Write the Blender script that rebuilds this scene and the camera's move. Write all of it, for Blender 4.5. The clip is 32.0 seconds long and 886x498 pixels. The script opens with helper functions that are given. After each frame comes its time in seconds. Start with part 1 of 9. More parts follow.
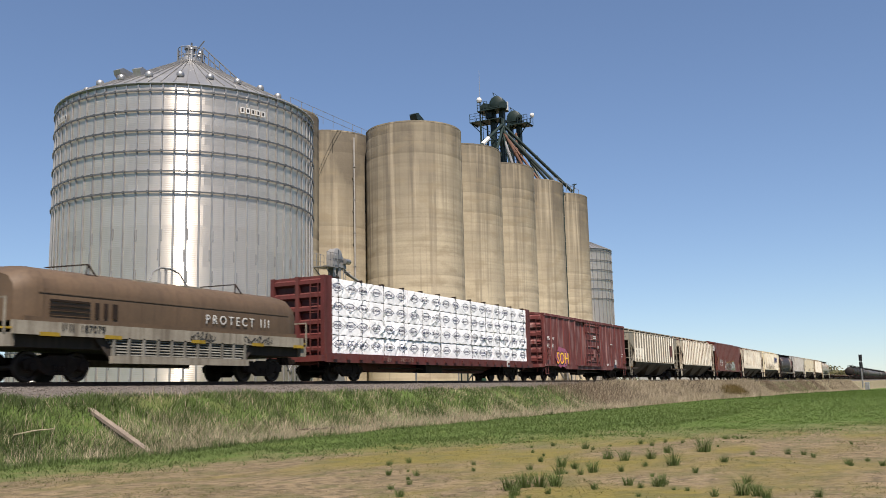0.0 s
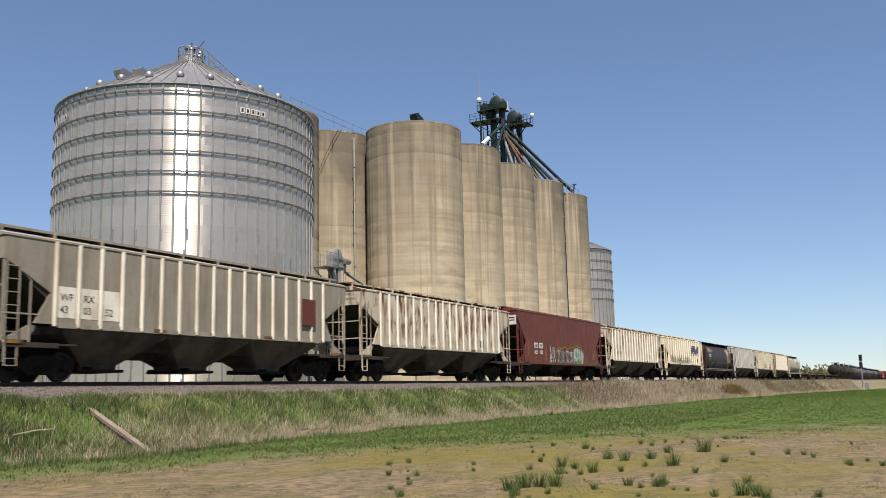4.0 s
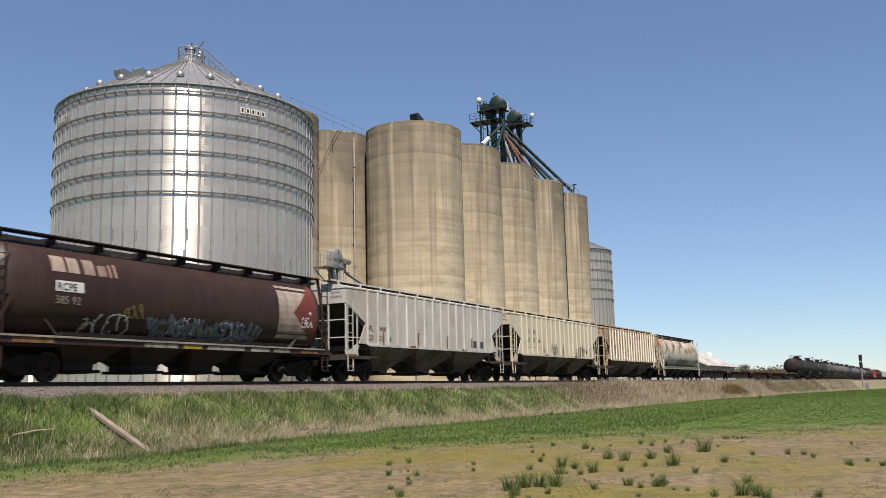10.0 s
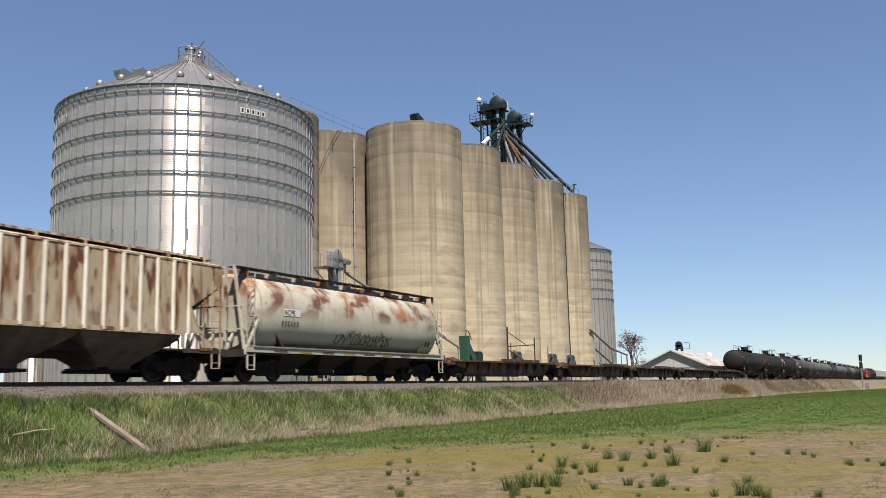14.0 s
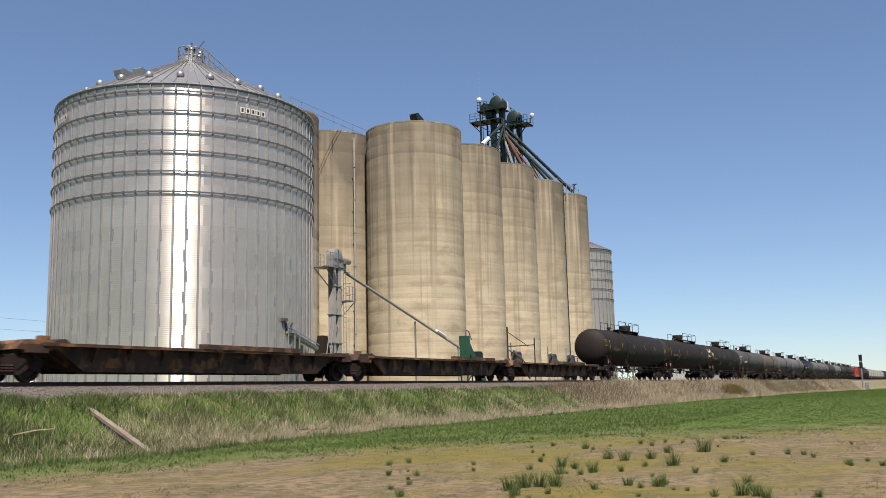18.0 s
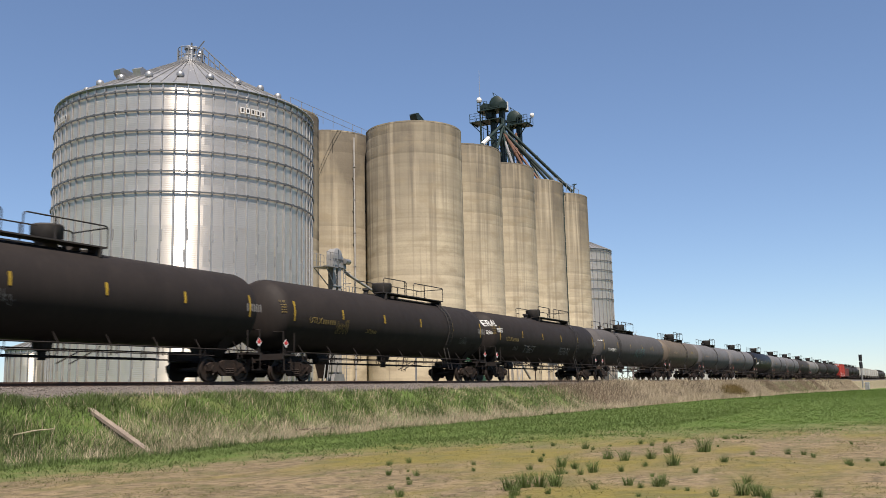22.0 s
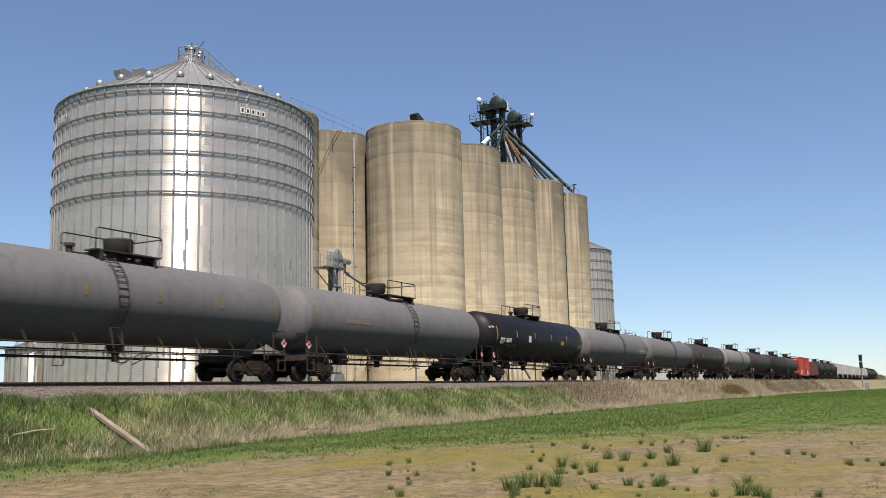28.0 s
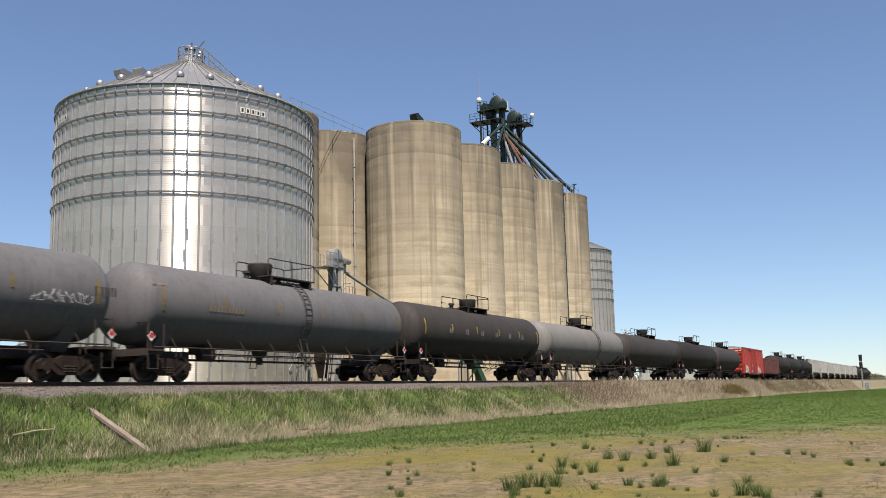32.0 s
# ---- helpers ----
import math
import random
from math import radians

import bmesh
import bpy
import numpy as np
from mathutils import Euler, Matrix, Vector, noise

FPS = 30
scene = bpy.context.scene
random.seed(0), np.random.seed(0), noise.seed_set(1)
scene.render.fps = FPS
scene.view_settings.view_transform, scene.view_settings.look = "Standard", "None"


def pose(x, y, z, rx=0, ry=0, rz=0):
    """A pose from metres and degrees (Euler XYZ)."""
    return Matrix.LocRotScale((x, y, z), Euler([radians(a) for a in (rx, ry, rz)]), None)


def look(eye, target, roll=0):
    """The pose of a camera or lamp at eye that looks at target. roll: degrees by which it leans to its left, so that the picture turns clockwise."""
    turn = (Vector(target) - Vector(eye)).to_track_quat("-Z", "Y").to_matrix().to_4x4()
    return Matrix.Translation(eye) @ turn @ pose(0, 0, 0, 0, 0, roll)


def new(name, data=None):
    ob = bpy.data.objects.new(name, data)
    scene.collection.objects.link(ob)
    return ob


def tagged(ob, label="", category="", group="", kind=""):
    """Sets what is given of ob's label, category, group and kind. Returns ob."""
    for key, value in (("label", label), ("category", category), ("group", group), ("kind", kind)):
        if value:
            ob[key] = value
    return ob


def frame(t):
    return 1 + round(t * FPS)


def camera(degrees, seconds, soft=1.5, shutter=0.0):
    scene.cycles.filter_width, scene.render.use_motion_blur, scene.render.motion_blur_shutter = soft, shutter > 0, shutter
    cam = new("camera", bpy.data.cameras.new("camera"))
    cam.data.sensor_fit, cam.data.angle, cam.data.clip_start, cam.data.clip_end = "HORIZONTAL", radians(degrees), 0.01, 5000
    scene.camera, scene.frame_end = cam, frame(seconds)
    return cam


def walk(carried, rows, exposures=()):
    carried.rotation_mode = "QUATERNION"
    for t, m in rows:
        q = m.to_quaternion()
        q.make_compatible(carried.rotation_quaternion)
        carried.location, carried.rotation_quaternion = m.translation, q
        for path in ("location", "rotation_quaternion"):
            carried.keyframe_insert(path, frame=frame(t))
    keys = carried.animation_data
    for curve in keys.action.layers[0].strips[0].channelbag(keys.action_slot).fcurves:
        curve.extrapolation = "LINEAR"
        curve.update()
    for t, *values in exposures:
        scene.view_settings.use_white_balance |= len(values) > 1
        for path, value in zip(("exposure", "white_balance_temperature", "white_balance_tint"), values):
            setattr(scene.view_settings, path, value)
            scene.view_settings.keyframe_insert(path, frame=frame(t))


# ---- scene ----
EYE = Vector((0, 0, 1.4))
YAW, PITCH = radians(27.695), radians(8.876)
AIM = EYE + Vector((math.cos(YAW) * math.cos(PITCH), math.sin(YAW) * math.cos(PITCH), math.sin(PITCH)))
cam = camera(52.0, 32.0, soft=0.85, shutter=0.2)
walk(cam, [(0.0, look(EYE, AIM, -1.394)), (32.0, look(EYE, AIM, -1.394))],
     exposures=[(0.0, 1.14, 6580, 15.5), (1.0, 1.07, 6580, 15.5), (2.0, 1.07, 6580, 15.5), (3.0, 1.13, 6580, 15.5), (19.0, 1.13, 6580, 15.5), (21.0, 1.19, 6580, 15.5), (24.0, 1.24, 6580, 15.5), (32.0, 1.24, 6580, 15.5)])

# ---- light ----
SUN_AZ, SUN_EL = radians(218), radians(59)
world = bpy.data.worlds.new("sky")
world.use_nodes = True
scene.world = world
wn, wl = world.node_tree.nodes, world.node_tree.links
sky = wn.new("ShaderNodeTexSky")
sky.sky_type, sky.sun_disc = "NISHITA", False
sky.sun_elevation, sky.sun_rotation = SUN_EL, radians(90) - SUN_AZ
sky.altitude, sky.air_density, sky.dust_density, sky.ozone_density = 200, 0.9, 0.0, 4.2
wn["Background"].inputs["Strength"].default_value = 0.0694
# pale blue haze: the range from zenith to horizon is drawn together
split, join = wn.new("ShaderNodeSeparateColor"), wn.new("ShaderNodeCombineColor")
wl.new(sky.outputs["Color"], split.inputs[0])
for ch, (power, gain) in enumerate(((0.80, 0.93), (0.82, 1.0), (0.82, 1.07))):
    pw, ml = wn.new("ShaderNodeMath"), wn.new("ShaderNodeMath")
    pw.operation, ml.operation = "POWER", "MULTIPLY"
    pw.inputs[1].default_value, ml.inputs[1].default_value = power, gain
    wl.new(split.outputs[ch], pw.inputs[0])
    wl.new(pw.outputs[0], ml.inputs[0])
    wl.new(ml.outputs[0], join.inputs[ch])
wl.new(join.outputs[0], wn["Background"].inputs["Color"])
sun = new("sun", bpy.data.lights.new("sun", "SUN"))
sun.data.energy, sun.data.angle, sun.data.color = 5.0, radians(0.53), (1.0, 0.93, 0.82)
sun_way = Vector((math.cos(SUN_AZ) * math.cos(SUN_EL), math.sin(SUN_AZ) * math.cos(SUN_EL), math.sin(SUN_EL)))
sun.matrix_world = look(sun_way * 100, (0, 0, 0))

RAIL, TRACK_Y = 1.956, 24.5      # top of rail, centre of the track


# ---- materials ----
def mat(name, c1, c2=None, rough=0.6, metal=0.0, scale=1.5, bump=0.15, bscale=25.0, streak=None, streak_amt=0.5, streak_scale=(5, 5, 0.35),
        spots=None, spot_amt=0.5, spot_scale=0.8, spot_map=None, high=None, island=0.0, ob_var=0.08, spec=0.3, tone=0.48):
    """Two-tone weathered surface; streak: a colour run down in vertical streaks; spots: a colour in blotches."""
    m = bpy.data.materials.new(name)
    m.use_nodes = True
    n, l = m.node_tree.nodes, m.node_tree.links
    b = n["Principled BSDF"]
    tc, oi = n.new("ShaderNodeTexCoord"), n.new("ShaderNodeObjectInfo")
    off = n.new("ShaderNodeVectorMath")
    off.operation = "MULTIPLY_ADD"
    off.inputs[1].default_value = (1, 1, 1)
    l.new(tc.outputs["Object"], off.inputs[0])
    rnd = n.new("ShaderNodeMath")
    rnd.operation = "MULTIPLY"
    rnd.inputs[1].default_value = 37.0
    l.new(oi.outputs["Random"], rnd.inputs[0])
    l.new(rnd.outputs[0], off.inputs[2])

    def noise_of(sc, detail=6.0, mapping=None):
        t = n.new("ShaderNodeTexNoise")
        t.inputs["Scale"].default_value, t.inputs["Detail"].default_value = sc, detail
        if mapping:
            mp = n.new("ShaderNodeMapping")
            mp.inputs["Scale"].default_value = mapping
            l.new(off.outputs[0], mp.inputs[0])
            l.new(mp.outputs[0], t.inputs["Vector"])
        else:
            l.new(off.outputs[0], t.inputs["Vector"])
        return t.outputs["Fac"]

    def ramp(fac, a, c):
        r = n.new("ShaderNodeMapRange")
        r.inputs["From Min"].default_value, r.inputs["From Max"].default_value = a, c
        l.new(fac, r.inputs["Value"])
        return r.outputs[0]

    def mix(fac, a, c):
        x = n.new("ShaderNodeMix")
        x.data_type = "RGBA"
        for sock, v in ((x.inputs[0], fac), (x.inputs[6], a), (x.inputs[7], c)):
            if isinstance(v, (int, float)):
                sock.default_value = v
            elif isinstance(v, tuple):
                sock.default_value = (*v, 1)
            else:
                l.new(v, sock)
        return x.outputs[2]

    def times(a, k):
        x = n.new("ShaderNodeMath")
        x.operation = "MULTIPLY"
        l.new(a, x.inputs[0])
        x.inputs[1].default_value = k
        return x.outputs[0]

    c2 = c2 or tuple(v * 0.72 for v in c1)
    c1, c2 = tuple(v * tone for v in c1), tuple(v * tone for v in c2)
    streak, spots = [q and tuple(v * tone for v in q) for q in (streak, spots)]
    col = mix(ramp(noise_of(scale), 0.35, 0.68), tuple(c1), tuple(c2))
    col = mix(times(ramp(noise_of(scale * 14, 3), 0.3, 0.8), 0.35), col, tuple(v * 0.6 for v in c2))
    def both(a, c):
        x = n.new("ShaderNodeMath")
        x.operation = "MULTIPLY"
        l.new(a, x.inputs[0])
        l.new(c, x.inputs[1])
        return x.outputs[0]

    lift = None
    if high:
        sz = n.new("ShaderNodeSeparateXYZ")
        l.new(tc.outputs["Object"], sz.inputs[0])
        lift = ramp(sz.outputs[2], *high)
    if streak:
        amt = times(ramp(noise_of(1.0, 5, streak_scale), 0.5, 0.66), streak_amt)
        col = mix(both(amt, lift) if high else amt, col, tuple(streak))
    if spots:
        amt = times(ramp(noise_of(spot_scale, 8, spot_map), 0.52, 0.62), spot_amt)
        col = mix(both(amt, lift) if high else amt, col, tuple(spots))
    if ob_var or island:
        hv = n.new("ShaderNodeHueSaturation")
        if island:
            g = n.new("ShaderNodeNewGeometry")
            src = g.outputs["Random Per Island"]
        else:
            src = oi.outputs["Random"]
        k = island or ob_var
        v = n.new("ShaderNodeMapRange")
        v.inputs["To Min"].default_value, v.inputs["To Max"].default_value = 1 - k, 1 + k
        l.new(src, v.inputs["Value"])
        l.new(v.outputs[0], hv.inputs["Value"])
        l.new(col, hv.inputs["Color"])
        col = hv.outputs[0]
    l.new(col, b.inputs["Base Color"])
    rr = n.new("ShaderNodeMapRange")
    rr.inputs["To Min"].default_value, rr.inputs["To Max"].default_value = max(0.05, rough - 0.12), min(1, rough + 0.12)
    l.new(noise_of(scale * 4, 4), rr.inputs["Value"])
    l.new(rr.outputs[0], b.inputs["Roughness"])
    b.inputs["Metallic"].default_value = metal
    b.inputs["Specular IOR Level"].default_value = spec
    if bump:
        bp = n.new("ShaderNodeBump")
        bp.inputs["Strength"].default_value, bp.inputs["Distance"].default_value = bump, 0.03
        l.new(noise_of(bscale, 4), bp.inputs["Height"])
        l.new(bp.outputs[0], b.inputs["Normal"])
    return m


RUST = (0.19, 0.075, 0.03)
DUST = (0.30, 0.24, 0.17)
M = {
    "galv": mat("galvanised_steel", (0.53, 0.53, 0.52), (0.44, 0.44, 0.435), 0.42, 0.75, 0.5, 0.05, 9, ob_var=0.06, tone=0.63),
    "stiff": mat("weathered_stiffener_steel", (0.45, 0.44, 0.42), (0.37, 0.365, 0.35), 0.4, 0.7, 1.5, 0.03, tone=0.8),
    "ringsteel": mat("dark_ring_steel", (0.19, 0.20, 0.21), (0.13, 0.14, 0.15), 0.5, 0.5, 1.5, 0.05, tone=0.63),
    "galv_dull": mat("dull_galvanised", (0.41, 0.41, 0.40), (0.31, 0.31, 0.305), 0.5, 0.45, 1.5, 0.1, tone=0.63),
    "green": mat("dark_green_paint", (0.014, 0.032, 0.027), (0.022, 0.042, 0.036), 0.5, 0, 2),
    "rustpipe": mat("rusty_pipe_steel", (0.20, 0.10, 0.06), (0.13, 0.07, 0.045), 0.6, 0.2, 2, 0.1),
    "dark": mat("dark_grimy_steel", (0.035, 0.028, 0.023), (0.06, 0.042, 0.032), 0.75, 0, 3, 0.3, streak=RUST, streak_amt=0.2),
    "sidefr": mat("rusty_cast_steel", (0.022, 0.017, 0.014), (0.046, 0.029, 0.021), 0.85, 0, 4, 0.4, spec=0.15),
    "wheel": mat("worn_wheel_steel", (0.034, 0.027, 0.023), (0.066, 0.045, 0.034), 0.6, 0.3, 5, 0.2),
    "tread": mat("polished_tread_steel", (0.5, 0.48, 0.45), None, 0.28, 1.0, 4, 0.05),
    "railtop": mat("rail_steel", (0.12, 0.07, 0.05), (0.07, 0.045, 0.035), 0.6, 0.3, 4, 0.2),
    "tie": mat("creosoted_timber", (0.07, 0.055, 0.045), (0.11, 0.09, 0.075), 0.9, 0, 3, 0.6, 12),
    "ballast": mat("grey_ballast", (0.20, 0.175, 0.155), (0.12, 0.105, 0.095), 0.95, 0, 12, 1.0, 18),
    "stone": mat("ballast_stone", (0.24, 0.21, 0.185), (0.14, 0.12, 0.105), 0.95, 0, 5, 0.4, 20, island=0.35),
    # bay paint: grime, plus the shade under the car sides mixed into the colour
    "bay": mat("grimy_shaded_bay_paint", (0.24, 0.19, 0.135), (0.12, 0.09, 0.062), 0.85, 0, 0.9, 0.15, streak=(0.07, 0.05, 0.035), streak_amt=0.7, streak_scale=(1.5, 1.5, 0.8)),
    "hop_tan": mat("tan_grey_paint", (0.43, 0.39, 0.31), (0.33, 0.30, 0.235), 0.65, 0, 0.7, 0.1, streak=(0.21, 0.15, 0.10), streak_amt=0.5, tone=0.52),
    "hop_rust": mat("rusted_cream_paint", (0.58, 0.53, 0.42), (0.50, 0.44, 0.33), 0.7, 0, 0.7, 0.12, streak=(0.20, 0.085, 0.045), streak_amt=1.0, streak_scale=(4.5, 4.5, 0.8), spots=(0.105, 0.032, 0.02), spot_amt=0.95, spot_scale=1.0, spot_map=(2.9, 2.9, 1.1), high=(1.3, 2.9), tone=0.64),
    "hop_orange": mat("orange_rusted_cream_paint", (0.57, 0.50, 0.36), (0.46, 0.36, 0.225), 0.7, 0, 0.5, 0.12, streak=(0.25, 0.10, 0.035), streak_amt=1.0, streak_scale=(3.0, 3.0, 0.5), spots=(0.15, 0.05, 0.022), spot_amt=1.0, spot_scale=1.0, spot_map=(3.4, 3.4, 1.0), high=(0.6, 2.7), tone=0.60),
    "hop_pale": mat("pale_cream_paint_rusting_at_the_top", (0.66, 0.62, 0.51), (0.56, 0.50, 0.38), 0.7, 0, 0.5, 0.12, streak=(0.27, 0.12, 0.045), streak_amt=0.8, streak_scale=(3.0, 3.0, 0.4), spots=(0.17, 0.06, 0.027), spot_amt=0.95, spot_scale=0.9, spot_map=(3.4, 3.4, 1.0), high=(1.6, 3.6), tone=0.66),
    "hop_cream": mat("stained_cream_paint", (0.68, 0.62, 0.48), (0.58, 0.5, 0.36), 0.65, 0, 0.6, 0.1, streak=(0.32, 0.19, 0.10), streak_amt=0.6, streak_scale=(2.2, 2.2, 0.22), tone=0.70),
    "hop_yellow": mat("pale_yellow_paint", (0.76, 0.69, 0.50), (0.68, 0.58, 0.39), 0.6, 0, 0.9, 0.1, streak=(0.48, 0.33, 0.17), streak_amt=0.45, streak_scale=(2.6, 2.6, 0.3), spots=(0.50, 0.36, 0.2), spot_amt=0.35, spot_scale=1.0, tone=0.74),
    "hop_post": mat("pale_post_paint", (0.78, 0.75, 0.65), (0.68, 0.63, 0.52), 0.65, 0, 1.5, 0.05, streak=(0.34, 0.2, 0.1), streak_amt=0.35, streak_scale=(3, 3, 0.8), tone=0.72),
    "hop_red": mat("oxide_red_paint", (0.215, 0.052, 0.034), (0.155, 0.042, 0.028), 0.55, 0, 0.6, 0.08, streak=(0.2, 0.08, 0.06), streak_amt=0.3),
    "hop_grey": mat("pale_grey_paint", (0.52, 0.51, 0.475), (0.42, 0.405, 0.37), 0.6, 0, 0.6, 0.08, streak=(0.30, 0.25, 0.2), streak_amt=0.5, streak_scale=(2.2, 2.2, 0.4), spots=(0.34, 0.28, 0.23), spot_amt=0.5, spot_scale=0.7, tone=0.68),
    "hop_bone": mat("bone_paint", (0.66, 0.605, 0.46), (0.58, 0.525, 0.39), 0.6, 0, 0.6, 0.08, streak=(0.42, 0.33, 0.22), streak_amt=0.3, tone=0.60),
    "cyl_brown": mat("dark_brown_paint", (0.045, 0.024, 0.02), (0.062, 0.036, 0.029), 0.5, 0, 0.7, 0.06, streak=(0.085, 0.062, 0.05), streak_amt=0.25, spec=0.2),
    "cyl_white": mat("rust_topped_pale_paint", (0.60, 0.58, 0.48), (0.48, 0.46, 0.37), 0.6, 0, 0.5, 0.1, streak=(0.36, 0.165, 0.07), streak_amt=1.0, streak_scale=(0.9, 0.9, 0.8), spots=(0.16, 0.06, 0.035), spot_amt=0.95, spot_scale=0.8, spot_map=(0.9, 0.9, 1.4), high=(2.35, 3.15), tone=0.58),
    # grime of the underframes; its dark colour also serves as painted shade in recesses
    "under": mat("underframe_grime_and_shade", (0.038, 0.030, 0.026), (0.066, 0.05, 0.038), 0.85, 0, 1.2, 0.2, streak=(0.11, 0.085, 0.063), streak_amt=0.35),
    "box": mat("faded_boxcar_red", (0.20, 0.048, 0.042), (0.15, 0.036, 0.033), 0.65, 0, 0.8, 0.1, streak=(0.40, 0.25, 0.235), streak_amt=0.62, streak_scale=(1.9, 1.9, 0.45), tone=0.52),
    "box_bright": mat("bright_red_paint", (0.55, 0.05, 0.03), (0.45, 0.045, 0.03), 0.5, 0, 0.8, 0.06),
    "lum": mat("centrebeam_red", (0.185, 0.04, 0.035), (0.13, 0.032, 0.028), 0.6, 0, 1.0, 0.1, streak=(0.2, 0.09, 0.07), streak_amt=0.3),
    "wrap": mat("white_lumber_wrap", (0.90, 0.90, 0.91), (0.84, 0.84, 0.86), 0.42, 0, 1.2, 0.35, 9, ob_var=0.04, tone=0.86),
    "wrapink": mat("wrap_print", (0.045, 0.06, 0.16), None, 0.6, 0, 3, 0),
    "hood": mat("brown_hood_paint", (0.165, 0.108, 0.064), (0.118, 0.08, 0.05), 0.6, 0, 0.6, 0.1, streak=(0.09, 0.057, 0.037), streak_amt=0.5, tone=0.5),
    "coilpanel": mat("grimy_grey_panel", (0.34, 0.33, 0.29), (0.21, 0.20, 0.17), 0.75, 0, 1.2, 0.1, streak=(0.07, 0.055, 0.04), streak_amt=0.6),
    "coilsill": mat("dirty_cream_sill", (0.36, 0.33, 0.265), (0.25, 0.22, 0.175), 0.7, 0, 1.2, 0.1, streak=(0.10, 0.075, 0.05), streak_amt=0.6, tone=0.60),
    "spine": mat("rusty_spine_steel", (0.125, 0.06, 0.034), (0.055, 0.034, 0.025), 0.75, 0, 0.9, 0.25, spots=(0.33, 0.17, 0.075), spot_amt=0.75, spot_scale=1.6, streak=(0.022, 0.016, 0.013), streak_amt=0.6, streak_scale=(2.5, 2.5, 0.8)),
    "orange": mat("faded_yellow_patch", (0.40, 0.19, 0.05), (0.17, 0.085, 0.03), 0.75, 0, 3.0, 0.1, streak=(0.06, 0.035, 0.02), streak_amt=0.7),
    "tk_black": mat("matt_black_tank", (0.028, 0.023, 0.021), (0.038, 0.031, 0.028), 0.68, 0, 0.6, 0.04, streak=(0.05, 0.04, 0.034), streak_amt=0.25, spec=0.13),
    "tk_navy": mat("glossy_black_tank", (0.012, 0.012, 0.016), (0.017, 0.016, 0.02), 0.5, 0, 0.6, 0.02, spec=0.12),
    "tk_dark": mat("charcoal_tank", (0.056, 0.051, 0.049), (0.07, 0.062, 0.057), 0.7, 0, 0.6, 0.04, streak=(0.03, 0.027, 0.024), streak_amt=0.3, spec=0.13),
    "tk_grey": mat("grey_tank", (0.186, 0.184, 0.192), (0.160, 0.157, 0.163), 0.68, 0, 0.6, 0.03, streak=(0.085, 0.08, 0.075), streak_amt=0.25, spec=0.15),
    "tk_pale": mat("pale_grey_tank", (0.27, 0.262, 0.255), (0.235, 0.226, 0.215), 0.68, 0, 0.6, 0.03, streak=(0.2, 0.17, 0.13), streak_amt=0.3, spec=0.2),
    "tk_tan": mat("dusty_tan_tank", (0.16, 0.13, 0.10), (0.13, 0.105, 0.078), 0.6, 0, 0.6, 0.04, streak=(0.12, 0.085, 0.055), streak_amt=0.4, spec=0.2),
    "tk_char": mat("faded_charcoal_tank", (0.125, 0.118, 0.118), (0.105, 0.098, 0.096), 0.7, 0, 0.6, 0.04, streak=(0.06, 0.055, 0.05), streak_amt=0.3, spec=0.15),
    "grate": mat("dark_grating", (0.03, 0.027, 0.024), (0.05, 0.042, 0.037), 0.7, 0, 4, 0.1),
    "walkway": mat("dusty_walkway_grating", (0.20, 0.18, 0.155), (0.13, 0.115, 0.10), 0.8, 0.1, 3, 0.1),
    "yellow": mat("yellow_marking", (0.55, 0.36, 0.03), None, 0.6, 0, 3, 0),
    "faded": mat("faded_yellow_marking", (0.27, 0.19, 0.05), None, 0.6, 0, 3, 0),
    "white": mat("white_marking", (0.74, 0.74, 0.72), (0.6, 0.6, 0.58), 0.6, 0, 3, 0, tone=0.63),
    "ink": mat("black_marking", (0.03, 0.03, 0.032), None, 0.6, 0, 3, 0),
    "blue": mat("blue_marking", (0.03, 0.055, 0.25), None, 0.6, 0, 3, 0),
    "placard": mat("red_placard", (0.6, 0.05, 0.05), None, 0.5, 0, 3, 0, tone=0.63),
    "teal": mat("teal_spray", (0.10, 0.45, 0.42), None, 0.6, 0, 3, 0),
    "pink": mat("pink_spray", (0.62, 0.2, 0.36), (0.45, 0.11, 0.2), 0.6, 0, 3, 0),
    "wood": mat("grey_weathered_board", (0.37, 0.30, 0.24), (0.26, 0.21, 0.165), 0.9, 0, 3, 0.5, 20, streak=(0.2, 0.15, 0.11), streak_amt=0.4),
    "bark": mat("grey_bark", (0.22, 0.18, 0.15), (0.14, 0.115, 0.095), 0.95, 0, 4, 0.6, 15),
    "twig": mat("pale_bare_twig", (0.34, 0.29, 0.26), (0.25, 0.21, 0.19), 0.95, 0, 4, 0.3),
    "shedwall": mat("dull_pale_shed_steel", (0.56, 0.58, 0.54), (0.46, 0.48, 0.45), 0.6, 0, 0.5, 0.05, tone=0.63),
    "shedroof": mat("rust_streaked_roof", (0.74, 0.74, 0.70), (0.66, 0.64, 0.6), 0.6, 0, 0.5, 0.05, spots=(0.33, 0.17, 0.13), spot_amt=0.8, spot_scale=0.5),
    "pipe": mat("pale_pipe_steel", (0.48, 0.46, 0.42), (0.38, 0.36, 0.33), 0.5, 0.2, 2, 0.05, tone=0.63),
    "leaf": mat("grass_blade", (0.132, 0.19, 0.052), (0.10, 0.15, 0.04), 0.7, 0, 0.35, 0, island=0.3, spec=0.15),
    "leafdark": mat("dark_grass_blade", (0.128, 0.178, 0.056), (0.095, 0.138, 0.044), 0.7, 0, 0.35, 0, island=0.3, spec=0.15),
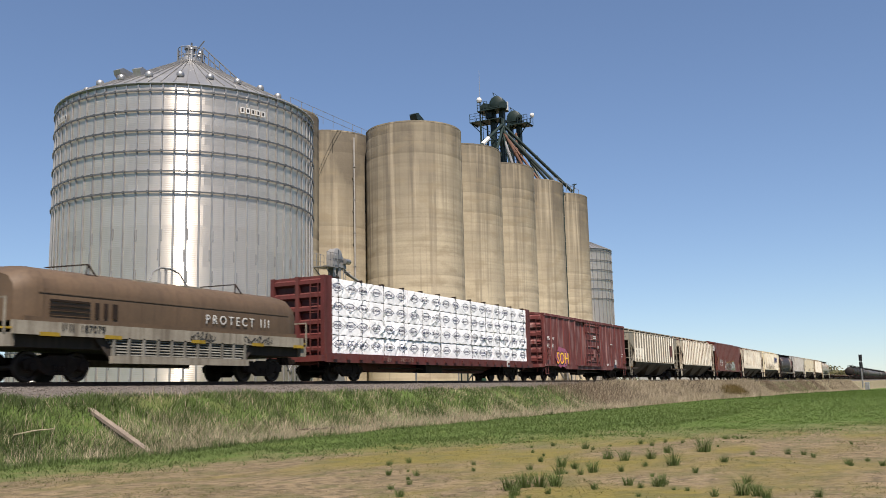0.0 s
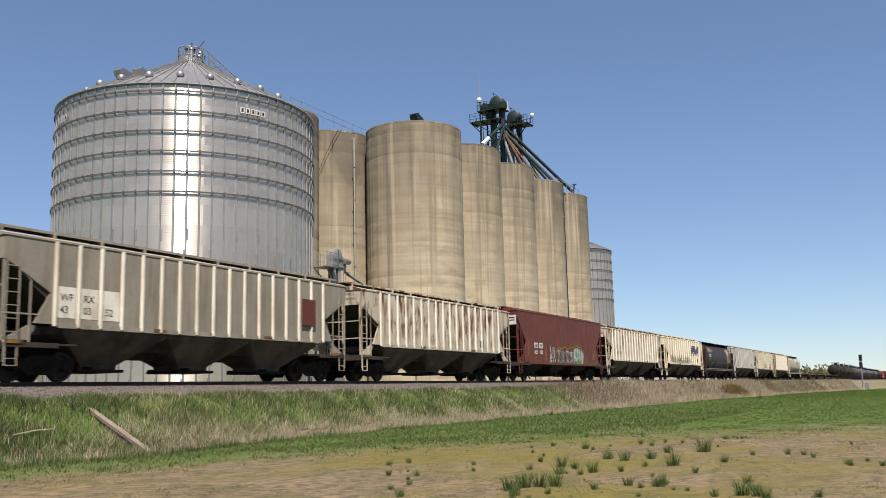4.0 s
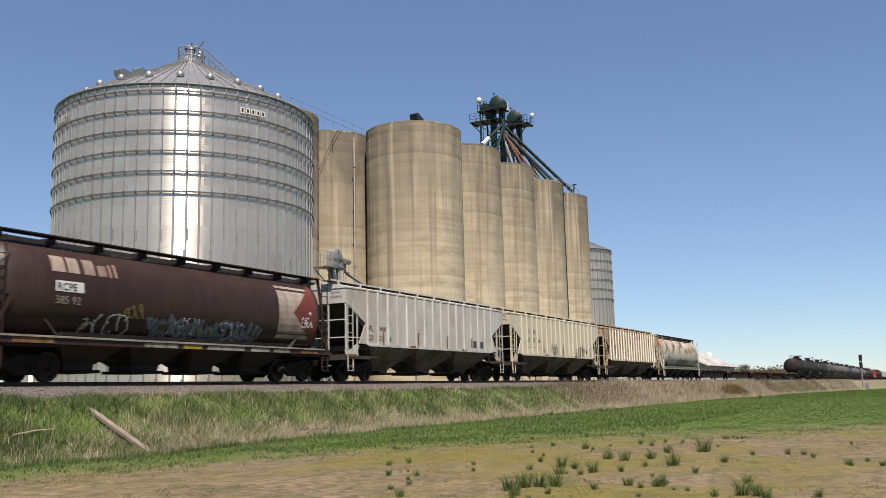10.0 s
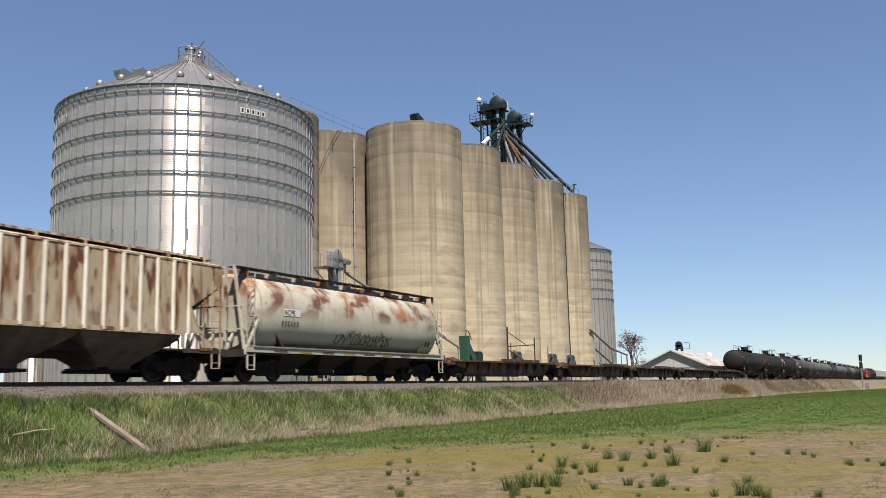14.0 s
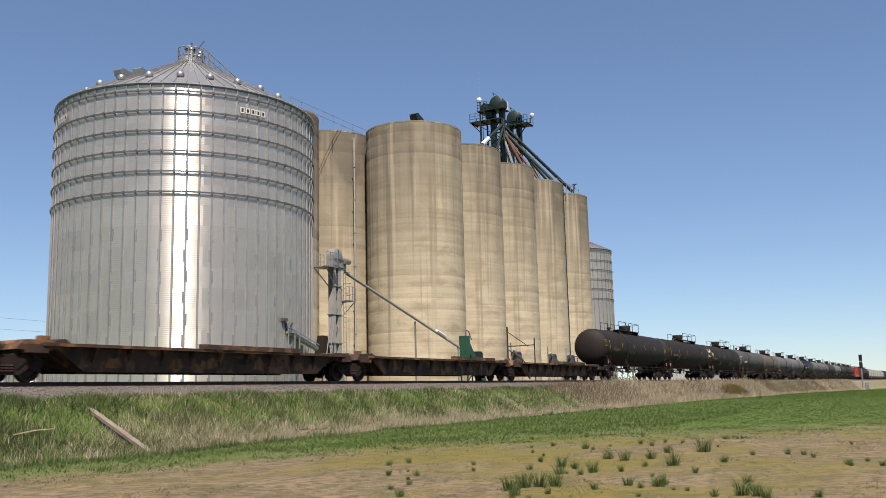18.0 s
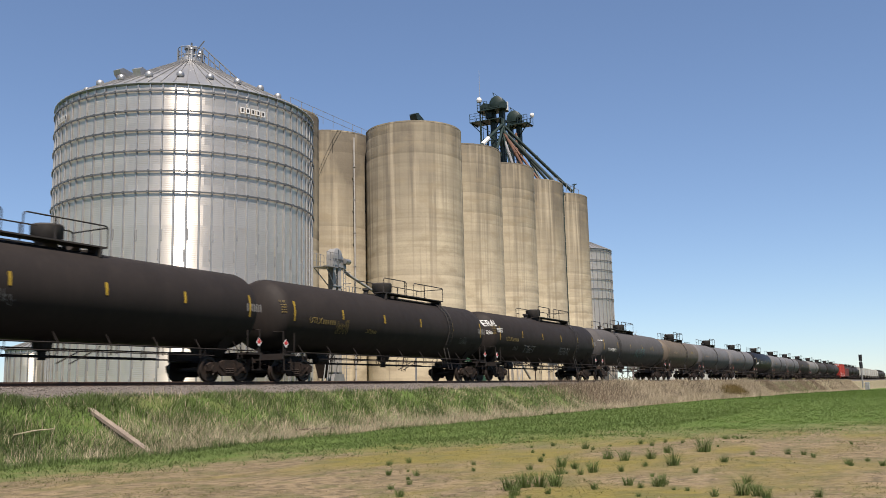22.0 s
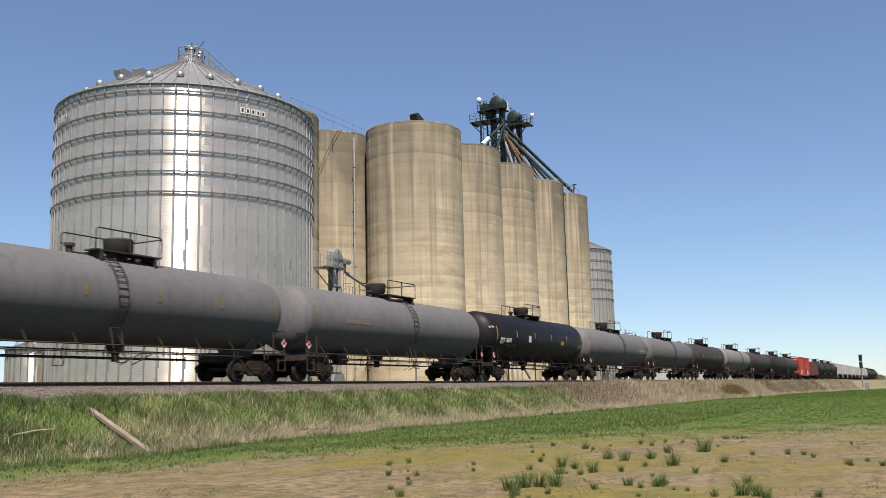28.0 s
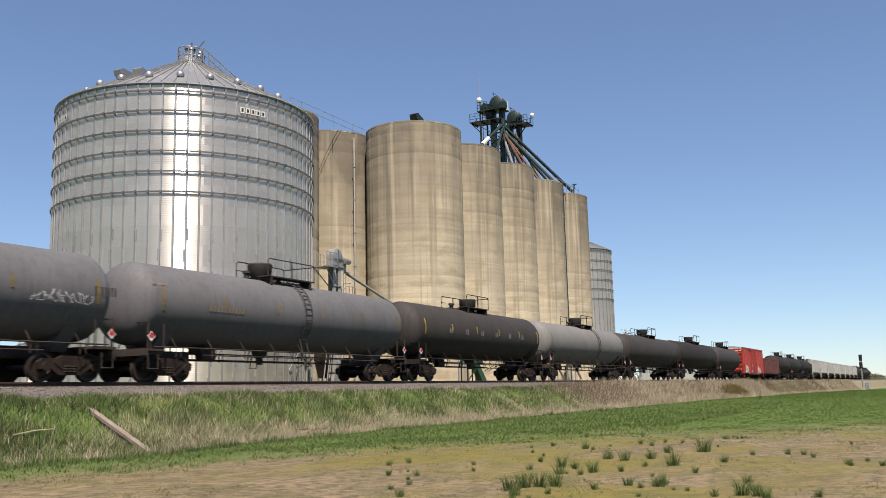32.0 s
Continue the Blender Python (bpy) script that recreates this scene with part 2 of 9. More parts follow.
    "straw": mat("dead_straw", (0.56, 0.475, 0.335), (0.43, 0.36, 0.25), 0.85, 0, 0.5, 0, island=0.35, spec=0.15),
    "mulch": mat("dark_plant_litter", (0.16, 0.115, 0.075), (0.10, 0.075, 0.05), 0.9, 0, 1.5, 0, island=0.4, spec=0.15),
    "bud": mat("budding_twig_leaf", (0.16, 0.17, 0.06), (0.2, 0.17, 0.10), 0.8, 0, 0.5, 0, island=0.3, spec=0.2),
}


def concrete_material():
    """Board-marked concrete: level pour bands, and dark runs that start at the rim and thin out downwards."""
    m = bpy.data.materials.new("weathered_concrete")
    m.use_nodes = True
    n, l = m.node_tree.nodes, m.node_tree.links
    b = n["Principled BSDF"]
    tc, oi = n.new("ShaderNodeTexCoord"), n.new("ShaderNodeObjectInfo")

    def op(kind, a, c=0.0, clamp=False):
        x = n.new("ShaderNodeMath")
        x.operation, x.use_clamp = kind, clamp
        for sock, v in zip(x.inputs, (a, c)):
            if isinstance(v, (int, float)):
                sock.default_value = v
            else:
                l.new(v, sock)
        return x.outputs[0]

    shift = n.new("ShaderNodeCombineXYZ")
    l.new(op("MULTIPLY", oi.outputs["Random"], 60.0), shift.inputs[2])
    off = n.new("ShaderNodeVectorMath")
    l.new(tc.outputs["Object"], off.inputs[0])
    l.new(shift.outputs[0], off.inputs[1])

    def noi(scale, detail, stretch):
        mp, t = n.new("ShaderNodeMapping"), n.new("ShaderNodeTexNoise")
        mp.inputs["Scale"].default_value = stretch
        t.inputs["Scale"].default_value, t.inputs["Detail"].default_value = scale, detail
        l.new(off.outputs[0], mp.inputs[0])
        l.new(mp.outputs[0], t.inputs["Vector"])
        return t.outputs["Fac"]

    def rng(v, a, c):
        r = n.new("ShaderNodeMapRange")
        r.inputs["From Min"].default_value, r.inputs["From Max"].default_value = a, c
        l.new(v, r.inputs["Value"])
        return r.outputs[0]

    def mix(f, a, c):
        x = n.new("ShaderNodeMix")
        x.data_type = "RGBA"
        for sock, v in ((x.inputs[0], f), (x.inputs[6], a), (x.inputs[7], c)):
            if isinstance(v, tuple):
                sock.default_value = (*v, 1)
            else:
                l.new(v, sock)
        return x.outputs[2]

    sp = n.new("ShaderNodeSeparateXYZ")
    l.new(tc.outputs["Object"], sp.inputs[0])
    height = rng(sp.outputs[2], 7.0, 24.0)
    col = mix(rng(noi(0.5, 6, (1, 1, 1)), 0.35, 0.65), (0.385, 0.337, 0.235), (0.332, 0.290, 0.206))
    col = mix(op("MULTIPLY", rng(noi(1.0, 3, (0.04, 0.04, 1.6)), 0.42, 0.62), 0.38), col, (0.285, 0.240, 0.168))
    col = mix(op("MULTIPLY", rng(noi(1.0, 4, (0.10, 0.10, 5.5)), 0.48, 0.62), 0.32), col, (0.250, 0.208, 0.145))
    age = op("ADD", op("MULTIPLY", oi.outputs["Random"], 0.7), 0.65)
    grime = op("MULTIPLY", op("MULTIPLY", op("ADD", rng(noi(0.35, 7, (1, 1, 0.35)), 0.25, 0.6), 0.3), height), age)
    col = mix(op("MULTIPLY", grime, 1.0, True), col, (0.118, 0.101, 0.075))
    runs = op("ADD", noi(1.0, 6, (1.7, 1.7, 0.04)), op("MULTIPLY", height, 0.10))
    col = mix(op("MULTIPLY", rng(runs, 0.55, 0.71), 0.58), col, (0.085, 0.073, 0.057))
    blot = op("MULTIPLY", rng(noi(0.45, 6, (1, 1, 2.2)), 0.52, 0.66), 0.5)
    col = mix(blot, col, (0.185, 0.150, 0.098))
    pale = noi(1.0, 4, (1.3, 1.3, 0.05))
    col = mix(op("MULTIPLY", rng(pale, 0.58, 0.7), 0.4), col, (0.398, 0.341, 0.244))
    col = mix(op("MULTIPLY", rng(noi(6, 5, (1, 1, 1)), 0.45, 0.7), 0.18), col, (0.160, 0.132, 0.098))
    l.new(col, b.inputs["Base Color"])
    b.inputs["Roughness"].default_value = 0.92
    b.inputs["Specular IOR Level"].default_value = 0.2
    bp = n.new("ShaderNodeBump")
    bp.inputs["Strength"].default_value, bp.inputs["Distance"].default_value = 0.3, 0.04
    l.new(op("ADD", noi(3.0, 5, (1, 1, 1)), noi(1.0, 2, (0.05, 0.05, 2.5))), bp.inputs["Height"])
    l.new(bp.outputs[0], b.inputs["Normal"])
    return m


M["concrete"] = concrete_material()


# ---- mesh builder ----
class Mesh:
    """Gathers faces for one mesh."""

    def __init__(self):
        self.v, self.f = [], []

    def add(self, verts, faces):
        k = len(self.v)
        self.v += [tuple(p) for p in verts]
        self.f += [tuple(i + k for i in q) for q in faces]
        return self

    def box(self, x0, x1, y0, y1, z0, z1):
        return self.add([(x0, y0, z0), (x1, y0, z0), (x1, y1, z0), (x0, y1, z0), (x0, y0, z1), (x1, y0, z1), (x1, y1, z1), (x0, y1, z1)],
                        [(3, 2, 1, 0), (4, 5, 6, 7), (0, 1, 5, 4), (1, 2, 6, 5), (2, 3, 7, 6), (3, 0, 4, 7)])

    def bar(self, a, b, w=0.05, h=None):
        """A square bar from a to b."""
        a, b = Vector(a), Vector(b)
        d = (b - a).normalized()
        s = d.cross(Vector((0, 0, 1)))
        s = s.normalized() if s.length > 1e-3 else Vector((1, 0, 0))
        u = s.cross(d)
        s, u = s * w / 2, u * (h or w) / 2
        return self.add([a - s - u, a + s - u, a + s + u, a - s + u, b - s - u, b + s - u, b + s + u, b - s + u],
                        [(0, 1, 2, 3), (7, 6, 5, 4), (1, 0, 4, 5), (2, 1, 5, 6), (3, 2, 6, 7), (0, 3, 7, 4)])

    def tube(self, pts, r, n=7, r2=None):
        pts = [Vector(p) for p in pts]
        rings = []
        for i, p in enumerate(pts):
            d = (pts[min(i + 1, len(pts) - 1)] - pts[max(i - 1, 0)]).normalized()
            s = d.cross(Vector((0, 0, 1)))
            s = s.normalized() if s.length > 1e-3 else Vector((1, 0, 0))
            u = d.cross(s)
            rad = r if r2 is None else r + (r2 - r) * i / (len(pts) - 1)
            rings.append([p + (s * math.cos(6.2832 * j / n) + u * math.sin(6.2832 * j / n)) * rad for j in range(n)])
        return self.loft(rings, True)

    def loft(self, rings, caps=True):
        n = len(rings[0])
        vs = [p for r in rings for p in r]
        fs = [(i * n + j, i * n + (j + 1) % n, (i + 1) * n + (j + 1) % n, (i + 1) * n + j) for i in range(len(rings) - 1) for j in range(n)]
        if caps:
            fs += [tuple(range(n - 1, -1, -1)), tuple((len(rings) - 1) * n + j for j in range(n))]
        return self.add(vs, fs)

    def lathe(self, prof, n=32, axis="z", at=(0, 0, 0)):
        """prof: (radius, height along the axis)."""
        rings = []
        for r, h in prof:
            ring = []
            for j in range(n):
                a, c = r * math.cos(6.2832 * j / n), r * math.sin(6.2832 * j / n)
                p = (a, c, h) if axis == "z" else (h, a, c) if axis == "x" else (c, h, a)
                ring.append((p[0] + at[0], p[1] + at[1], p[2] + at[2]))
            rings.append(ring)
        return self.loft(rings, True)

    def prism(self, poly, a, b, axis="y"):
        """A polygon drawn out along an axis; for y the polygon is (x, z), for x (y, z), for z (x, y)."""
        def put(p, t):
            return (p[0], t, p[1]) if axis == "y" else (t, p[0], p[1]) if axis == "x" else (p[0], p[1], t)
        return self.loft([[put(p, a) for p in poly], [put(p, b) for p in poly]], True)

    def data(self, name, material=None, smooth=False, fix=True, sharp=40):
        me = bpy.data.meshes.new(name)
        me.from_pydata(self.v, [], self.f)
        if fix and len(self.f) < 4000:
            bm = bmesh.new()
            bm.from_mesh(me)
            bmesh.ops.recalc_face_normals(bm, faces=bm.faces)
            bm.to_mesh(me)
            bm.free()
        if material:
            me.materials.append(material)
        if smooth:
            me.polygons.foreach_set("use_smooth", [True] * len(me.polygons))
            me.set_sharp_from_angle(angle=radians(sharp))
        return me


def part(name, mesh, material, parent=None, label="", smooth=False, at=None):
    """One mesh object under a thing or a part."""
    me = mesh if isinstance(mesh, bpy.types.Mesh) else mesh.data(name, material, smooth)
    ob = new(name, me)
    ob.parent = parent
    if at is not None:
        ob.matrix_basis = at if isinstance(at, Matrix) else Matrix.Translation(at)
    if label:
        ob["label"] = label
    return ob


def thing(name, label, category, group="", at=None):
    ob = new(name)
    ob.empty_display_size = 0.3
    if at is not None:
        ob.matrix_basis = at if isinstance(at, Matrix) else Matrix.Translation(at)
    return tagged(ob, label, category, group)


def whole(name, mesh, material, label, category, group="", smooth=False, at=None, kind=""):
    ob = part(name, mesh, material, None, "", smooth, at)
    return tagged(ob, label, category, group, kind)


def railing(parent, path, h, material, bars_at=(0.5, 1.0), w=0.045, every=1):
    """Posts along a path and level bars between them, each a part."""
    path = [Vector(p) for p in path]
    for p in path[::every]:
        part("rail_post", Mesh().bar(p, p + Vector((0, 0, h)), w), material, parent)
    for k in bars_at:
        part("rail_bar", Mesh().tube([p + Vector((0, 0, h * k)) for p in path], w / 2, 6), material, parent)


def lettering(text, height, material, name="lettering", spread=1.0):
    """Flat raised letters in the xz plane, reading along +x and facing -y."""
    cu = bpy.data.curves.new(name, "FONT")
    cu.body, cu.size, cu.extrude, cu.resolution_u, cu.space_character = text, height * 1.38, 0.004, 3, spread
    tmp = bpy.data.objects.new(name, cu)
    scene.collection.objects.link(tmp)
    me = bpy.data.meshes.new_from_object(tmp.evaluated_get(bpy.context.evaluated_depsgraph_get()))
    bpy.data.objects.remove(tmp)
    me.transform(Euler((radians(90), 0, 0)).to_matrix().to_4x4())
    me.materials.clear()
    me.materials.append(material)
    return me


def bars(n, w, h, gap=0.42):
    """A row of plain upright bars in place of characters, two to a character."""
    m = Mesh()
    k = w * (1 - gap)
    for i in range(n):
        m.box(i * w, i * w + k * 0.3, -0.006, 0.0, 0, h)
        m.box(i * w + k * 0.7, i * w + k, -0.006, 0.0, 0 if i % 2 else h * 0.3, h)
    return m


def stroke(pts, width):
    """One painted line through points in the xz plane."""
    vs = [Vector((x, 0, z)) for x, z in pts]
    ds = [(q - p).normalized() for p, q in zip(vs, vs[1:])]
    rim = []
    for i, p in enumerate(vs):
        d0, d1 = ds[max(i - 1, 0)], ds[min(i, len(ds) - 1)]
        n0, n1 = Vector((-d0.z, 0, d0.x)), Vector((-d1.z, 0, d1.x))
        mid = (n0 + n1).normalized() if (n0 + n1).length > 0.2 else n0
        off = mid * (width / 2 / max(mid.dot(n1), 0.5))
        rim += [p - off, p + off]
    return Mesh().add(rim, [(2 * i, 2 * i + 2, 2 * i + 3, 2 * i + 1) for i in range(len(ds))])


def scribble(w, h, seed, strokes=5, width=0.035):
    """Spray-paint strokes in the xz plane."""
    rng, m = random.Random(seed), Mesh()
    for k in range(strokes):
        x, pts = w * (k + 0.2) / strokes, []
        a, hh = rng.uniform(0, 6), h * rng.uniform(0.6, 1)
        for i in range(14):
            t = i / 13
            pts.append((x + w / strokes * (0.9 * t + 0.35 * math.sin(a + t * 9)), hh * (0.5 + 0.48 * math.sin(a * 2 + t * rng.uniform(6, 9)))))
        for p, q in zip(pts, pts[1:]):
            d = Vector((q[0] - p[0], 0, q[1] - p[1]))
            if d.length < 1e-3:
                continue
            s = Vector((-d.z, 0, d.x)).normalized() * width / 2
            p3, q3 = Vector((p[0], -0.003 - 0.0004 * k, p[1])), Vector((q[0], -0.003 - 0.0004 * k, q[1]))
            m.add([p3 - s, q3 - s, q3 + s, p3 + s], [(0, 1, 2, 3)])
    return m


# ---- ground ----
def smooth(a, b, t):
    t = np.clip((t - a) / (b - a), 0, 1)
    return t * t * (3 - 2 * t)


def foot(x):
    return 17.3 + 1.1 * smooth(14, 30, x)


def ground_z(x, y):
    x, y = np.asarray(x, float), np.asarray(y, float)
    field = -0.0055 * np.clip(x - 85, 0, 700) + 0.035 * (1 - smooth(24, 45, x)) * np.sin(x * 0.9 + y * 0.5) * np.sin(y * 1.1 - x * 0.3)
    up = smooth(0, 1, (y - foot(x)) / (21.7 - foot(x)))
    lump = 0.05 * np.sin(x * 1.7 + y * 2.1) * np.sin(y * 1.3 - x * 0.8) * up * (y < 21.5)
    return field * (1 - up) + 1.47 * up + lump


def build_ground():
    xs = np.unique(np.concatenate([[-3000, -800, -300, -120, -60, -30], np.arange(-15, 60, 0.8), np.arange(60, 200, 3.0), np.arange(200, 900, 25.0), [1100, 1600, 2400, 3600]]))
    ys = np.unique(np.concatenate([[-3000, -900, -300, -100, -40], np.arange(-15, 16, 1.0), np.arange(16, 23, 0.35), [24, 27, 30, 40, 60, 100, 200, 500, 1200, 3600]]))
    gx, gy = np.meshgrid(xs, ys, indexing="ij")
    v = np.stack([gx, gy, ground_z(gx, gy)], -1).reshape(-1, 3)
    n = len(ys)
    f = [(i * n + j, (i + 1) * n + j, (i + 1) * n + j + 1, i * n + j + 1) for i in range(len(xs) - 1) for j in range(n - 1)]
    me = bpy.data.meshes.new("ground")
    me.from_pydata(v.tolist(), [], f)
    me.polygons.foreach_set("use_smooth", [True] * len(f))
    me.materials.append(ground_material())
    tagged(new("ground", me), "field edge of bare dirt, moss and short green grass", "ground", kind="structure")


def ground_material():
    m = bpy.data.materials.new("field_soil")
    m.use_nodes = True
    n, l = m.node_tree.nodes, m.node_tree.links
    b = n["Principled BSDF"]
    tc = n.new("ShaderNodeTexCoord")
    sp = n.new("ShaderNodeSeparateXYZ")
    l.new(tc.outputs["Object"], sp.inputs[0])

    def noi(s, d=6.0, stretch=None):
        t = n.new("ShaderNodeTexNoise")
        t.inputs["Scale"].default_value, t.inputs["Detail"].default_value = s, d
        src = tc.outputs["Object"]
        if stretch:
            mp = n.new("ShaderNodeMapping")
            mp.inputs["Scale"].default_value = stretch
            l.new(src, mp.inputs[0])
            src = mp.outputs[0]
        l.new(src, t.inputs["Vector"])
        return t.outputs["Fac"]

    def op(kind, a, c):
        x = n.new("ShaderNodeMath")
        x.operation = kind
        for s, v in zip(x.inputs, (a, c)):
            if isinstance(v, (int, float)):
                s.default_value = v
            else:
                l.new(v, s)
        return x.outputs[0]

    def rng(v, a, c):
        r = n.new("ShaderNodeMapRange")
        r.inputs["From Min"].default_value, r.inputs["From Max"].default_value = a, c
        l.new(v, r.inputs["Value"])
        return r.outputs[0]

    def mix(f, a, c):
        x = n.new("ShaderNodeMix")
        x.data_type = "RGBA"
        for s, v in ((x.inputs[0], f), (x.inputs[6], a), (x.inputs[7], c)):
            if isinstance(v, tuple):
                s.default_value = (*v, 1)
            else:
                l.new(v, s)
        return x.outputs[2]

    soil = mix(rng(noi(0.7), 0.35, 0.7), (0.146, 0.110, 0.066), (0.098, 0.076, 0.044))
    soil = mix(op("MULTIPLY", rng(noi(4.5, 9), 0.46, 0.6), 0.75), soil, (0.048, 0.038, 0.023))
    soil = mix(op("MULTIPLY", rng(noi(19, 5), 0.55, 0.68), 0.6), soil, (0.21, 0.17, 0.115))
    moss = mix(rng(noi(3.0), 0.4, 0.7), (0.112, 0.092, 0.025), (0.084, 0.074, 0.023))
    across = op("SUBTRACT", op("MULTIPLY", sp.outputs[1], 0.885), op("MULTIPLY", sp.outputs[0], 0.465))
    bare = op("ADD", op("MULTIPLY", rng(across, 0.5, 3.5), 0.16), op("MULTIPLY", rng(across, -3.5, -8.0), 0.11))
    soil = mix(rng(op("SUBTRACT", noi(0.33, 7, (0.6, 1.3, 1)), bare), 0.40, 0.56), soil, moss)
    soil = mix(op("MULTIPLY", rng(noi(1.3, 9), 0.5, 0.62), 0.6), soil, (0.064, 0.062, 0.026))
    turf = mix(rng(noi(1.6), 0.35, 0.7), (0.048, 0.078, 0.016), (0.056, 0.080, 0.020))
    turf = mix(op("MULTIPLY", rng(noi(0.5, 8), 0.55, 0.66), 0.55), turf, (0.092, 0.082, 0.036))
    # grass zone: the strip below the bank, and the sown field far along the track
    wob = op("MULTIPLY", op("SUBTRACT", noi(0.28, 6), 0.5), 9.0)
    zone = op("MAXIMUM", rng(op("ADD", op("ADD", sp.outputs[1], op("MULTIPLY", sp.outputs[0], 0.42)), op("ADD", op("MULTIPLY", wob, 0.4), op("MULTIPLY", op("SUBTRACT", noi(1.4, 6), 0.5), 5.0))), 18.9, 22.4), rng(op("ADD", op("ADD", sp.outputs[0], op("MULTIPLY", sp.outputs[1], 0.9)), op("ADD", op("MULTIPLY", wob, 0.8), op("MULTIPLY", op("SUBTRACT", noi(0.9, 6), 0.5), 9.0))), 27.5, 38.5))
    cover = mix(zone, soil, turf)
    thatch = op("MULTIPLY", rng(op("ADD", sp.outputs[0], wob), 54.0, 62.0), rng(sp.outputs[1], 18.0, 18.5))
    cover = mix(op("MULTIPLY", thatch, rng(noi(1.1, 7), 0.3, 0.55)), cover, (0.16, 0.13, 0.092))
    l.new(cover, b.inputs["Base Color"])
    b.inputs["Roughness"].default_value = 0.95
    b.inputs["Specular IOR Level"].default_value = 0.15
    bp = n.new("ShaderNodeBump")
    bp.inputs["Strength"].default_value, bp.inputs["Distance"].default_value = 0.75, 0.07
    l.new(op("ADD", noi(9, 8), noi(1.5, 4)), bp.inputs["Height"])
    l.new(bp.outputs[0], b.inputs["Normal"])
    return m


build_ground()


# ---- track ----
def build_track():
    x0, x1 = -60.0, 1500.0
    bal = Mesh().prism([(TRACK_Y - 3.1, 1.40), (TRACK_Y - 2.0, 1.77), (TRACK_Y + 2.0, 1.77), (TRACK_Y + 3.1, 1.40)], x0, x1, "x")
    whole("ballast", bal, M["ballast"], "grey crushed-stone ballast bed under the track", "ballast", kind="structure")
    prof = [(-0.07, 0), (0.07, 0), (0.07, 0.02), (0.012, 0.045), (0.012, 0.13), (0.036, 0.14), (0.036, 0.175), (0.02, 0.183), (-0.02, 0.183), (-0.036, 0.175), (-0.036, 0.14), (-0.012, 0.13), (-0.012, 0.045), (-0.07, 0.02)]
    for side in (-1, 1):
        r = Mesh().prism([(TRACK_Y + side * 0.755 + p, RAIL - 0.183 + q) for p, q in prof], x0, x1, "x")
        whole("rail", r, M["railtop"], "long rust-brown steel rail on timber ties", "rail", "rails of the track", kind="structure")
    tie = Mesh().box(-0.115, 0.115, -1.3, 1.3, -0.16, 0.0).data("tie", M["tie"])
    ties = thing("railway_ties", "dark creosoted timber ties half sunk in ballast", "railway ties", at=(0, TRACK_Y, RAIL - 0.184))
    ties["kind"] = "structure"
    rng = random.Random(3)
    for i in range(290):
        part("tie", tie, None, ties, at=pose(4 + i * 0.52, rng.uniform(-0.03, 0.03), rng.uniform(-0.006, 0.0), 0, 0, rng.uniform(-1, 1)))
    # loose stones over the near shoulder
    R = np.random.RandomState(5)
    n = 16000
    x = 6 + 70 * R.rand(n) ** 1.5
    y = TRACK_Y - 1.2 - 2.1 * R.rand(n)
    z = np.where(y > TRACK_Y - 2.0, 1.775, 1.775 - (TRACK_Y - 2.0 - y) * 0.336)
    s = R.uniform(0.02, 0.05, n)
    octa = np.array([(1, 0, 0), (0, 1, 0), (-1, 0, 0), (0, -1, 0), (0, 0, 0.8), (0, 0, -0.8)], float)
    v = (octa[None] * R.uniform(0.6, 1.2, (n, 6, 1)) * s[:, None, None] + np.stack([x, y, z], -1)[:, None]).reshape(-1, 3)
    q = np.array([(0, 1, 4), (1, 2, 4), (2, 3, 4), (3, 0, 4), (1, 0, 5), (2, 1, 5), (3, 2, 5), (0, 3, 5)])
    f = (q[None] + 6 * np.arange(n)[:, None, None]).reshape(-1, 3)
    me = fast_mesh("ballast_stones", v, f, M["stone"])
    tagged(new("ballast_stones", me), "loose grey crushed stones on the ballast shoulder", "stones", kind="stuff")


def fast_mesh(name, v, f, material):
    me = bpy.data.meshes.new(name)
    me.vertices.add(len(v))
    me.vertices.foreach_set("co", np.asarray(v, np.float32).ravel())
    k = f.shape[1]
    me.loops.add(f.size)
    me.loops.foreach_set("vertex_index", f.ravel().astype(np.int32))
    me.polygons.add(len(f))
    me.polygons.foreach_set("loop_start", (np.arange(len(f)) * k).astype(np.int32))
    me.update(calc_edges=True)
    me.materials.append(material)
    return me


build_track()


